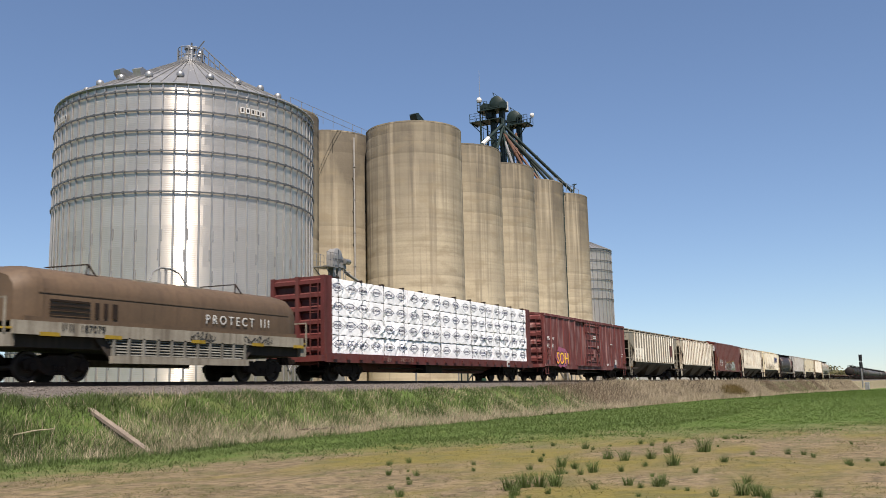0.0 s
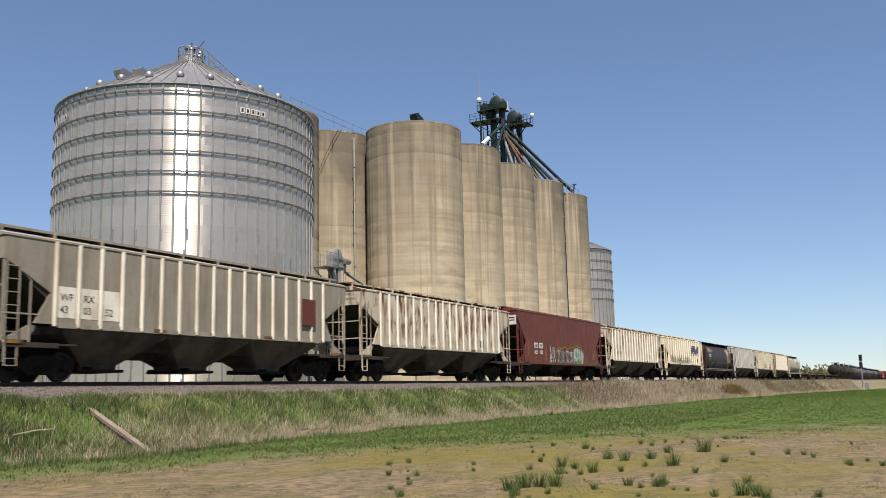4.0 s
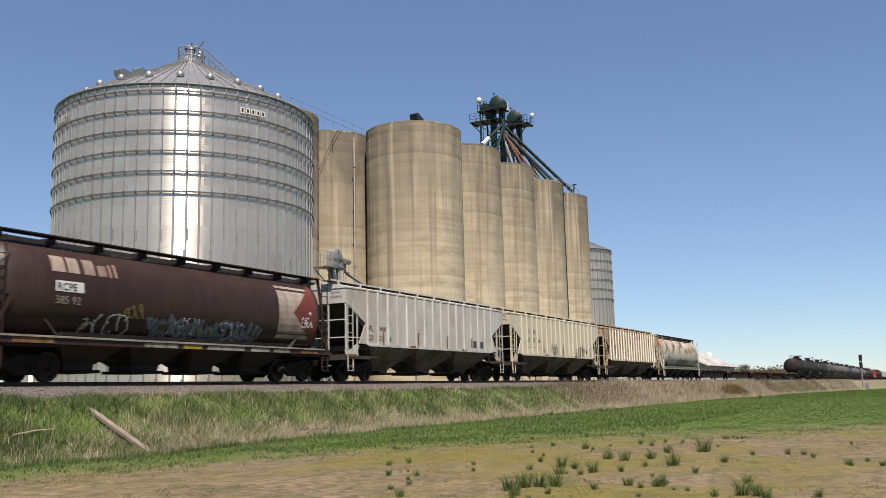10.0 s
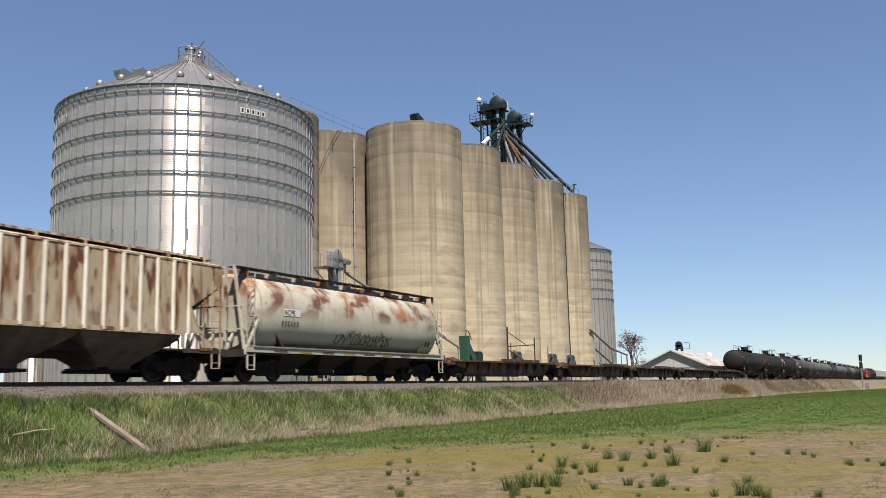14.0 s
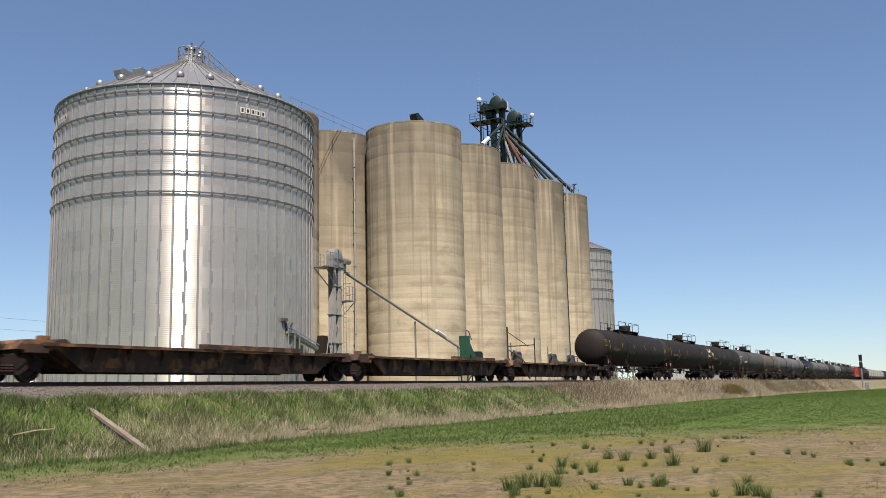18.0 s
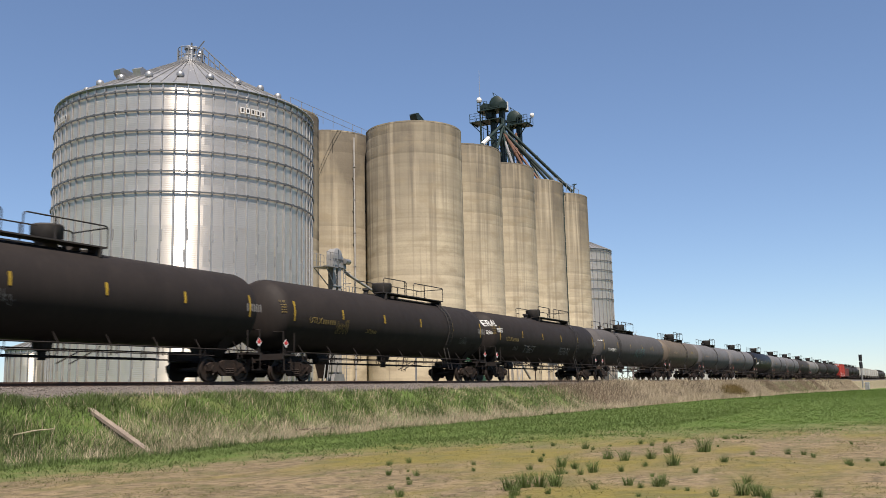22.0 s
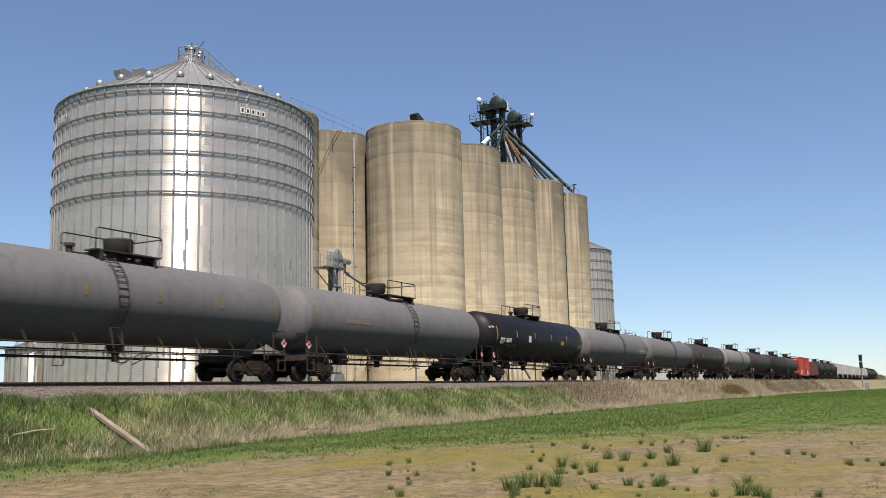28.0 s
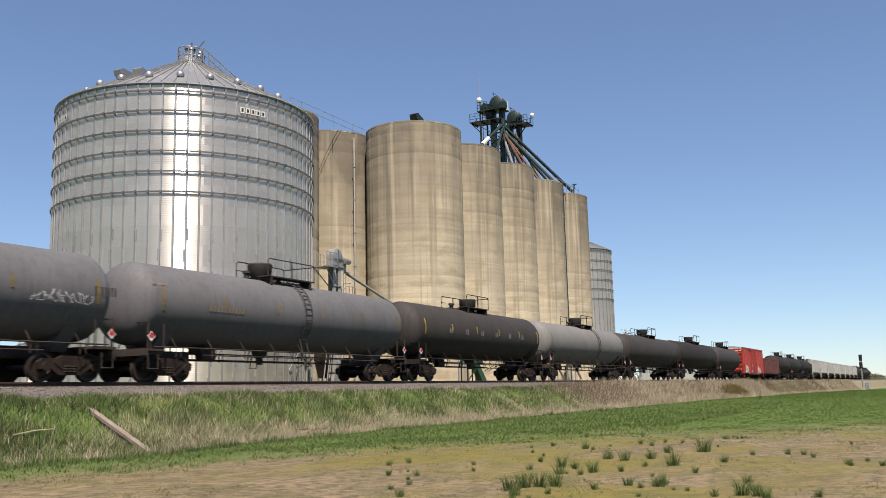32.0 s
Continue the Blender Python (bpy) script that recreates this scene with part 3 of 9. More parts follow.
# ---- grain elevator ----
def steel_bin(x, y, r, z0, eave, peak, rows, sheets, label, ring_rows, detail=True):
    ob = thing("grain_bin", label, "grain bin", at=(x, y, z0))
    h = (eave - z0) / rows
    step = 6.28318 / sheets
    seg = 6
    sheet = Mesh()
    a = [(-0.5 + i / seg) * step for i in range(seg + 1)]
    vs = [(r * math.cos(t), r * math.sin(t), 0) for t in a] + [(r * math.cos(t), r * math.sin(t), h - 0.002) for t in a]
    sheet.add(vs, [(i, i + 1, i + seg + 2, i + seg + 1) for i in range(seg)])
    sm = sheet.data("wall_sheet", M["bin_wall"], fix=False)
    uv = sm.uv_layers.new(name="UVMap")
    for lp in sm.loops:
        i = lp.vertex_index
        uv.data[lp.index].uv = ((i % (seg + 1)) / seg, i // (seg + 1))
    sm.polygons.foreach_set("use_smooth", [True] * len(sm.polygons))
    for k in range(rows):
        for j in range(sheets):
            part("wall_sheet", sm, None, ob, at=pose(0, 0, k * h, 0, 0, math.degrees((j + 0.5 * (k % 2)) * step)))
    # vertical stiffeners
    st = Mesh().prism([(r + 0.006, -0.055), (r + 0.012, -0.05), (r + 0.02, -0.034), (r + 0.08, -0.028), (r + 0.08, 0.028), (r + 0.02, 0.034), (r + 0.012, 0.05), (r + 0.006, 0.055)], 0, eave - z0 - 0.05, "z").data("stiffener", M["stiff"])
    for j in range(sheets * 4):
        part("stiffener", st, None, ob, at=pose(0, 0, 0, 0, 0, math.degrees((j + 0.66) * step / 4)))
    # splice plates on the lower tiers
    if detail:
        rng = random.Random(2)
        sp = Mesh().prism([(r + 0.004, -0.045), (r + 0.02, -0.04), (r + 0.02, 0.04), (r + 0.004, 0.045)], 0, 0.62, "z").data("seam_plate", M["galv_dull"])
        for j in range(sheets * 2):
            for k in range(rows - 7):
                t, zz = (j + 0.27 + 0.125 * (k % 2) + 0.0) * step / 2, k * h + 0.25 + rng.uniform(0, 0.15)
                part("seam_plate", sp, None, ob, at=pose(0, 0, zz, 0, 0, math.degrees(t)))
    clip = Mesh().prism([(r + 0.08, -0.06), (r + 0.16, -0.05), (r + 0.16, 0.05), (r + 0.08, 0.06)], -0.07, 0.07, "z").data("ring_clip", M["ringsteel"])
    for k in ring_rows:
        n = 96
        rad = r + 0.1
        ring = Mesh()
        zz = eave - z0 - k
        ring.loft([[((rad + dx) * math.cos(6.28318 * i / n), (rad + dx) * math.sin(6.28318 * i / n), zz + dz) for dx, dz in ((-0.022, -0.04), (0.026, -0.04), (0.03, 0.04), (-0.022, 0.04))] for i in range(n + 1)], False)
        part("wind_ring", ring, M["ringsteel"], ob)
        for j in range(sheets * 4 if detail else 0):
            part("ring_clip", clip, None, ob, at=pose(0, 0, zz, 0, 0, math.degrees((j + 0.66) * step / 4)))
    # roof cone with raised ribs
    top = 0.75 if detail else 0.5
    nseg = sheets * 4
    roof = Mesh().lathe([(r + 0.14, eave - z0 - 0.02), (r + 0.14, eave - z0 + 0.02), (top, peak - z0), (top, peak - z0 + 0.25), (0.02, peak - z0 + 0.3)], nseg)
    part("roof", roof, M["galv"], ob)
    rib = Mesh().bar((r + 0.13, 0, eave - z0 + 0.06), (top, 0, peak - z0 + 0.05), 0.035, 0.06).data("roof_rib", M["stiff"])
    for j in range(nseg):
        part("roof_rib", rib, None, ob, at=pose(0, 0, 0, 0, 0, math.degrees((j + 0.5) * 6.28318 / nseg)))
    gutter = Mesh().lathe([(r + 0.03, eave - z0 - 0.09), (r + 0.08, eave - z0 - 0.07), (r + 0.11, eave - z0 - 0.025), (r + 0.03, eave - z0 - 0.025)], 72)
    part("eave_trim", gutter, M["galv_dull"], ob)
    return ob


def bin_wall_material():
    """Galvanised sheet: level corrugation that draws highlights out upwards, slight spangle, faint runs."""
    m = bpy.data.materials.new("corrugated_bin_wall")
    m.use_nodes = True
    n, l = m.node_tree.nodes, m.node_tree.links
    b = n["Principled BSDF"]
    tc, oi = n.new("ShaderNodeTexCoord"), n.new("ShaderNodeObjectInfo")
    mp = n.new("ShaderNodeMapping")
    mp.inputs["Scale"].default_value = (2.2, 2.2, 0.12)
    run, cloud = n.new("ShaderNodeTexNoise"), n.new("ShaderNodeTexNoise")
    run.inputs["Scale"].default_value, run.inputs["Detail"].default_value = 1.6, 4
    cloud.inputs["Scale"].default_value, cloud.inputs["Detail"].default_value = 0.7, 3
    off = n.new("ShaderNodeVectorMath")
    off.operation = "MULTIPLY_ADD"
    off.inputs[1].default_value = (1, 1, 1)
    k = n.new("ShaderNodeMath")
    k.operation = "MULTIPLY"
    k.inputs[1].default_value = 41.0
    l.new(oi.outputs["Random"], k.inputs[0])
    l.new(tc.outputs["Object"], off.inputs[0])
    l.new(k.outputs[0], off.inputs[2])
    l.new(off.outputs[0], mp.inputs[0])
    l.new(mp.outputs[0], run.inputs["Vector"])
    l.new(off.outputs[0], cloud.inputs["Vector"])
    col = n.new("ShaderNodeMix")
    col.data_type = "RGBA"
    col.inputs[6].default_value, col.inputs[7].default_value = (0.60, 0.545, 0.47, 1), (0.51, 0.465, 0.405, 1)
    l.new(run.outputs["Fac"], col.inputs[0])
    hv = n.new("ShaderNodeHueSaturation")
    v = n.new("ShaderNodeMapRange")
    v.inputs["To Min"].default_value, v.inputs["To Max"].default_value = 0.93, 1.07
    l.new(oi.outputs["Random"], v.inputs["Value"])
    l.new(v.outputs[0], hv.inputs["Value"])
    l.new(col.outputs[2], hv.inputs["Color"])
    l.new(hv.outputs[0], b.inputs["Base Color"])
    b.inputs["Metallic"].default_value = 0.8
    rr = n.new("ShaderNodeMapRange")
    rr.inputs["To Min"].default_value, rr.inputs["To Max"].default_value = 0.27, 0.40
    l.new(cloud.outputs["Fac"], rr.inputs["Value"])
    l.new(rr.outputs[0], b.inputs["Roughness"])
    # about eleven waves a sheet
    sp, wave, bp = n.new("ShaderNodeSeparateXYZ"), n.new("ShaderNodeMath"), n.new("ShaderNodeBump")
    scaled = n.new("ShaderNodeMath")
    scaled.operation, wave.operation = "MULTIPLY", "SINE"
    scaled.inputs[1].default_value = 60.1
    l.new(tc.outputs["Object"], sp.inputs[0])
    l.new(sp.outputs[2], scaled.inputs[0])
    l.new(scaled.outputs[0], wave.inputs[0])
    bp.inputs["Strength"].default_value, bp.inputs["Distance"].default_value = 0.25, 0.006
    l.new(wave.outputs[0], bp.inputs["Height"])
    l.new(bp.outputs[0], b.inputs["Normal"])
    tg = n.new("ShaderNodeTangent")
    tg.direction_type, tg.uv_map = "UV_MAP", "UVMap"
    l.new(tg.outputs[0], b.inputs["Tangent"])
    b.inputs["Anisotropic"].default_value = 0.9
    b.inputs["Anisotropic Rotation"].default_value = 0.25
    return m


M["bin_wall"] = bin_wall_material()
BIN = (42.46, 40.53)
big = steel_bin(BIN[0], BIN[1], 7.83, 1.5, 18.76, 22.75, 15, 18, "tall corrugated galvanised steel grain bin with conical roof", (0.45, 1.6, 2.75, 3.9, 5.05, 6.2))


def bin_top(ob, r, eave, peak):
    """Vents, hatch, peak platform and roof ladder of the large bin."""
    slope = (peak - eave) / (r - 0.75)
    for k, ang in enumerate((155, 171, 187, 203, 219, 234, 249, 264, 280)):
        t, rad = radians(ang), r - 1.45
        zz = eave + (r - rad) * slope
        c = (rad * math.cos(t), rad * math.sin(t), zz)
        v = Mesh().lathe([(0.14, -0.1), (0.14, 0.1), (0.2, 0.07), (0.23, 0.16), (0.22, 0.3), (0.15, 0.38), (0.02, 0.4)], 14, at=c)
        part("roof_vent", v, M["galv"], ob, smooth=True)
    # large roof fan housing
    t, rad = radians(182), r - 2.3
    c = Vector((rad * math.cos(t), rad * math.sin(t), eave + (r - rad) * slope))
    for da, long in ((0.0, 0.6), (0.19, 0.3)):
        q = Vector((rad * math.cos(t + da), rad * math.sin(t + da), c.z))
        fan = Mesh().prism([(-long, 0.1), (-long - 0.08, 0.34), (-long + 0.2, 0.5), (0.4, 0.42), (0.45, 0.0), (-0.2, -0.25)], -0.26, 0.26)
        part("roof_fan", fan, M["galv"], ob, at=pose(q.x, q.y, q.z + 0.02, 0, 0, math.degrees(t + da) + 180))
    # peak cap, platform ring and rails
    cap = Mesh().lathe([(0.6, peak), (0.6, peak + 0.2), (0.5, peak + 0.4), (0.3, peak + 0.55), (0.3, peak + 1.0), (0.38, peak + 1.0), (0.38, peak + 1.15), (0.02, peak + 1.2)], 20)
    part("peak_cap", cap, M["galv"], ob, smooth=True)
    n = 10
    railing(ob, [(0.78 * math.cos(6.28318 * j / n), 0.78 * math.sin(6.28318 * j / n), peak - 0.12) for j in range(n + 1)], 1.1, M["galv_dull"], w=0.05)
    plate = Mesh().lathe([(0.6, peak - 0.12), (0.85, peak - 0.12), (0.85, peak - 0.07), (0.6, peak - 0.07)], 20)
    part("peak_platform", plate, M["galv_dull"], ob)
    for dx, dy, hh in ((-0.42, -0.5, 0.95), (0.15, -0.62, 0.6), (0.5, -0.4, 1.0)):
        part("fill_head", Mesh().lathe([(0.05, 0), (0.13, 0.02), (0.13, hh - 0.15), (0.17, hh - 0.12), (0.15, hh), (0.03, hh + 0.05)], 10, at=(dx, dy, peak - 0.05)), M["galv"], ob, smooth=True)
    part("peak_hoist", Mesh().bar((0.2, -0.3, peak + 0.9), (0.75, -0.5, peak + 1.75), 0.07).bar((-0.2, -0.3, peak), (-0.2, -0.3, peak + 1.35), 0.08), M["ringsteel"], ob)
    # inclined roof ladder down the right-hand slope
    t = radians(338)
    d, s = Vector((math.cos(t), math.sin(t), 0)), Vector((-math.sin(t), math.cos(t), 0))
    lad = Mesh()
    a, b = d * 0.75 + Vector((0, 0, peak + 0.3)), d * (r * 0.5) + Vector((0, 0, eave + r * 0.5 * slope + 0.05))
    for k in (-0.3, 0.3):
        lad.bar(a + s * k, b + s * k, 0.06)
        lad.bar(a + s * k + Vector((0, 0, 0.95)), b + s * k + Vector((0, 0, 0.95)), 0.05)
        for i in range(9):
            q = a.lerp(b, i / 8) + s * k
            lad.bar(q, q + Vector((0, 0, 0.95)), 0.04)
    for i in range(26):
        q = a.lerp(b, i / 25)
        lad.bar(q - s * 0.3, q + s * 0.3, 0.04)
    part("roof_stair", lad, M["galv_dull"], ob)
    lad = Mesh()
    t = radians(352)
    d, s = Vector((math.cos(t), math.sin(t), 0)), Vector((-math.sin(t), math.cos(t), 0))
    for k in (-0.22, 0.22):
        lad.bar(d * (r + 0.3) + s * k, d * (r + 0.3) + s * k + Vector((0, 0, eave + 1)), 0.05)
    for i in range(55):
        q = d * (r + 0.3) + Vector((0, 0, 0.4 + i * 0.32))
        lad.bar(q - s * 0.22, q + s * 0.22, 0.03)
    part("wall_ladder", lad, M["galv_dull"], ob)
    # two white name boards, lettered with plain blocks
    for ang in (250.4, 158.5):
        t = radians(ang)
        board = Mesh()
        for i in range(5):
            u = t + (i - 2) * 0.043
            c, s = math.cos(u), math.sin(u)
            p0 = Vector(((r + 0.1) * c, (r + 0.1) * s, eave - 1.35))
            tang = Vector((-s, c, 0)) * 0.13
            board.add([p0 - tang, p0 + tang, p0 + tang + Vector((0, 0, 0.34)), p0 - tang + Vector((0, 0, 0.34))], [(0, 1, 2, 3)])
        nb = part("name_board", board, M["white"], ob, "white enamel board")
        for i in range(5):
            ink = Mesh()
            u = t + (i - 2) * 0.043
            c, s = math.cos(u), math.sin(u)
            p0 = Vector(((r + 0.108) * c, (r + 0.108) * s, eave - 1.28))
            tang = Vector((-s, c, 0)) * 0.065
            ink.add([p0 - tang, p0 + tang, p0 + tang + Vector((0, 0, 0.2)), p0 - tang + Vector((0, 0, 0.2))], [(0, 1, 2, 3)])
            part("letter_block", ink, M["ink"], nb)


bin_top(big, 7.83, 18.76 - 1.5, 22.75 - 1.5)
steel_bin(120.2, 41.6, 4.35, 1.5, 20.0, 21.9, 16, 10, "smaller galvanised steel grain bin beyond the concrete silos", (0.3, 1.6, 2.9, 4.2, 5.5, 6.8), False)
steel_bin(43.0, 55.0, 1.75, 1.5, 4.9, 5.4, 3, 6, "small low galvanised hopper bin behind the large bin", (0.3,), False)


def concrete_silo(x, y, r, h, label):
    ob = thing("concrete_silo", label, "silo", "concrete silos in a row", at=(x, y, 1.5))
    prof, z = [(r, 0)], 0.0
    rng = random.Random(int(x * 10))
    while z < h - 1.6:
        z += 1.0 + rng.uniform(-0.05, 0.05)
        dip = rng.choice((0.0, 0.001, 0.002, 0.004))
        prof += [(r, z - 0.04), (r - dip, z - 0.012), (r - dip, z + 0.012), (r + rng.uniform(-0.003, 0.003), z + 0.05)]
    prof += [(r, h)]
    part("wall", Mesh().lathe(prof, 72).data("wall", M["concrete"], True, True, 30), None, ob)
    part("roof_slab", Mesh().lathe([(r - 0.2, h), (r + 0.01, h + 0.005), (r + 0.01, h + 0.14), (0.05, h + 0.3)], 72), M["concrete"], ob)
    return ob


SILO_Y, SILO_H = 40.8, 23.75
for i in range(5):
    concrete_silo(72.3 + 9.0 * i, SILO_Y, 4.48, SILO_H, "tall round cast-concrete silo with dark weather streaks")
for x in (62.1, 71.2):
    concrete_silo(x, 49.9, 4.48, SILO_H + 0.3, "tall concrete silo standing in the rear row")


def silo_fittings():
    top = 1.5 + SILO_H + 0.3
    # railing along the rear row
    ob = thing("roof_railing", "thin steel pipe railing on the silo roofs", "railing", at=(0, 0, top))
    m = Mesh()
    xs = [60.5 + 1.6 * i for i in range(9)]
    for h in (0.55, 1.1):
        part("rail_bar", Mesh().bar((xs[0], 46.2, h), (xs[-1], 46.2, h), 0.03), M["galv_dull"], ob)
    for x in xs:
        part("post", Mesh().bar((x, 46.2, -0.1), (x, 46.2, 1.12), 0.03), M["galv_dull"], ob)
    # hatch chute on the front silo
    ch = thing("roof_chute", "small dark green sheet-metal chute on a silo roof", "chute", at=(70.5, 39.2, 1.5 + SILO_H + 0.1))
    part("chute_body", Mesh().prism([(-0.9, 0.5), (1.2, 0.15), (1.2, 0.45), (-0.7, 1.15), (-1.1, 0.95)], -0.35, 0.35), M["green"], ch)
    part("chute_leg", Mesh().box(-0.6, -0.3, -0.3, 0.3, -0.05, 0.7), M["green"], ch)
    # drain pipes
    for x, y, z0, z1 in ((69.0, 45.32, 1.5, top - 0.6), (103.75, 37.6, 1.5, 1.5 + SILO_H + 1.0), (103.4, 38.3, 1.5, 1.5 + SILO_H * 0.6)):
        p = thing("down_pipe", "thin vertical steel pipe fixed to a concrete silo", "pipe", at=(x, y, z0))
        part("pipe", Mesh().tube([(0, 0, 0), (0, 0, z1 - z0)], 0.08, 8), M["pipe"] if x < 80 else M["green"], p, smooth=True)
        for i in range(7):
            part("bracket", Mesh().box(-0.1, 0.1, -0.09, 0.14, 2 + 3.1 * i, 2.05 + 3.1 * i), M["galv_dull"], p)


silo_fittings()


def elevator_head():
    """The two green bucket-elevator heads above the silos, with their tower and spouts."""
    G = M["green"]

    def leg(x, y, z_top, label, plat, rails):
        ob = thing("bucket_elevator", label, "grain elevator", "green elevators over the silos", at=(x, y, 1.5))
        h = z_top - 1.5
        for dy in (-0.62, 0.62):
            part("leg_casing", Mesh().box(-0.32, 0.32, dy - 0.3, dy + 0.3, 0, h - 1.2), G, ob)
        hd = Mesh().lathe([(0.85, -0.5), (0.95, -0.42), (0.95, 0.42), (0.85, 0.5)], 22, "x", (0, 0, h - 0.95))
        hd.box(-0.48, 0.48, -0.95, 0.95, h - 1.9, h - 0.95)
        part("head_cover", hd, G, ob, smooth=True)
        part("head_flange", Mesh().box(-0.56, 0.56, -1.1, 1.1, h - 1.5, h - 1.4), G, ob)
        part("motor", Mesh().lathe([(0.05, -0.95), (0.26, -0.9), (0.26, -0.2), (0.05, -0.15)], 12, "y", (-0.55, -0.4, h - 1.1)), G, ob)
        part("lifting_lug", Mesh().bar((-0.3, 0.2, h - 0.15), (-0.3, 0.45, h + 0.55), 0.08).bar((-0.3, 0.45, h + 0.55), (-0.3, -0.3, h - 0.1), 0.06), G, ob)
        y0, y1, dz = plat
        zp = h - dz
        part("platform", Mesh().box(-1.1, 1.0, y0, y1, zp - 0.09, zp), G, ob)
        for k in range(4):
            yy = y0 + 0.2 + (y1 - y0 - 0.4) * k / 3
            part("platform_beam", Mesh().bar((-1.1, yy, zp - 0.16), (1.0, yy, zp - 0.16), 0.12), G, ob)
        part("platform_brace", Mesh().bar((-0.8, y0 + 0.1, zp - 0.1), (-0.3, y0 + 1.6, zp - 1.6), 0.1).bar((-0.8, y1 - 0.1, zp - 0.1), (-0.3, y1 - 1.4, zp - 1.6), 0.1), G, ob)
        for a, b in rails:
            railing(ob, [(-1.08, a + (b - a) * i / 3, zp) for i in range(4)], 1.05, G, (0.33, 0.66, 1.0), 0.055)
            railing(ob, [(0.98, a + (b - a) * i / 3, zp) for i in range(4)], 1.05, G, (0.5, 1.0), 0.055)
        br = Mesh()
        for z in range(int(h - 12), int(h - 3), 2):
            br.bar((-0.34, -0.7, z), (-0.34, 0.7, z + 1.6), 0.08)
            br.bar((-0.36, -0.7, z), (-0.36, 0.7, z), 0.08)
        part("brace", br, G, ob)
        return ob

    one = leg(102.5, 45.45, 38.4, "tall dark green bucket elevator with railed head platform", (-0.9, 3.5, 3.1), ((1.2, 3.45),))
    leg(109.0, 45.9, 38.3, "second dark green bucket elevator beside the first", (-2.3, 1.2, 2.1), ((-2.25, -0.9),))
    # service cage round the first head
    h = 38.4 - 1.5
    part("upper_platform", Mesh().box(-1.3, 0.9, -1.2, 2.3, h - 1.95, h - 1.85), G, one)
    railing(one, [(-1.28, 0.9 + 0.45 * i, h - 1.85) for i in range(4)], 1.1, G, (0.33, 0.66, 1.0), 0.055)
    part("drive_guard", Mesh().prism([(0.9, h - 1.85), (0.9, h - 1.0), (1.5, h - 0.8), (2.0, h - 1.2), (2.0, h - 1.85)], -0.9, -0.5, "x"), G, one)
    part("gear_box", Mesh().box(-0.9, -0.4, -1.5, -0.6, h - 1.9, h - 1.1).box(-0.7, -0.2, 0.5, 1.4, h - 2.8, h - 2.0), G, one)
    part("floodlight", Mesh().box(-0.15, 0.15, -1.45, -1.2, h - 2.0, h - 0.9), M["white"], one, "white floodlight panel")
    part("caged_ladder", Mesh().bar((-0.9, 1.7, h - 13), (-0.9, 1.7, h - 2), 0.07).bar((-0.9, 2.1, h - 13), (-0.9, 2.1, h - 2), 0.07).bar((-1.3, 1.9, h - 13), (-1.3, 1.9, h - 3), 0.05), G, one)
    lamp = thing("platform_lamp", "small white round lamp on a bent arm", "lamp", at=(109.0, 43.65, 36.4))
    part("arm", Mesh().bar((0, 0, -0.1), (0, -0.15, 0.8), 0.07), G, lamp)
    part("lamp_head", Mesh().lathe([(0.05, 0.6), (0.24, 0.7), (0.3, 0.95), (0.2, 1.2), (0.05, 1.25)], 12, at=(0, -0.3, 0)), M["white"], lamp)
    # lattice tower beside the first leg
    tw = thing("support_tower", "dark green lattice tower carrying the elevator legs", "tower", at=(102.5, 45.4, 1.5))
    for dx in (-1.0, 1.0):
        for dy in (-0.95, 2.0):
            part("tower_post", Mesh().bar((dx, dy, 0), (dx, dy, 33.6), 0.17), G, tw)
    for z in range(21, 33, 2):
        b = Mesh().bar((-1.0, -0.95, z), (-1.0, 2.0, z + 2), 0.08).bar((-1.0, 2.0, z), (-1.0, -0.95, z + 2), 0.08)
        b.bar((-1.0, -0.95, z), (-1.0, 2.0, z), 0.1).bar((1.0, -0.95, z), (1.0, 2.0, z + 2), 0.08)
        part("tower_brace", b, G, tw)
    # distributor under the first head
    di = thing("distributor", "dark green grain distributor with many outlets", "distributor", at=(102.0, 44.55, 31.6))
    part("body", Mesh().lathe([(0.42, 0), (0.75, 0.5), (0.75, 0.9), (0.3, 1.8), (0.22, 3.6)], 16), G, di, smooth=True)
    part("bracket", Mesh().bar((0, 0, 1), (0.4, 1.0, 1), 0.15).bar((0, 0, 2), (0.4, 1.0, 2), 0.15), G, di)
    # aerial mast with a lamp
    an = thing("aerial_mast", "thin white aerial mast with a round lamp", "antenna", at=(102.5, 47.9, 36.5))
    part("pole", Mesh().bar((0, 0, -1.1), (0, 0, 1.7), 0.1), G, an)
    part("mast", Mesh().tube([(0, 0, 1.6), (0, 0, 5.9)], 0.022, 6), M["galv_dull"], an)
    part("lamp", Mesh().lathe([(0.05, 1.45), (0.3, 1.55), (0.36, 1.8), (0.26, 2.1), (0.05, 2.2)], 12, at=(-0.2, 0, 0)), M["white"], an)
    # spouts fanning out to the silo roofs
    top = 1.5 + SILO_H
    hub = Vector((102.0, 44.5, 33.4))
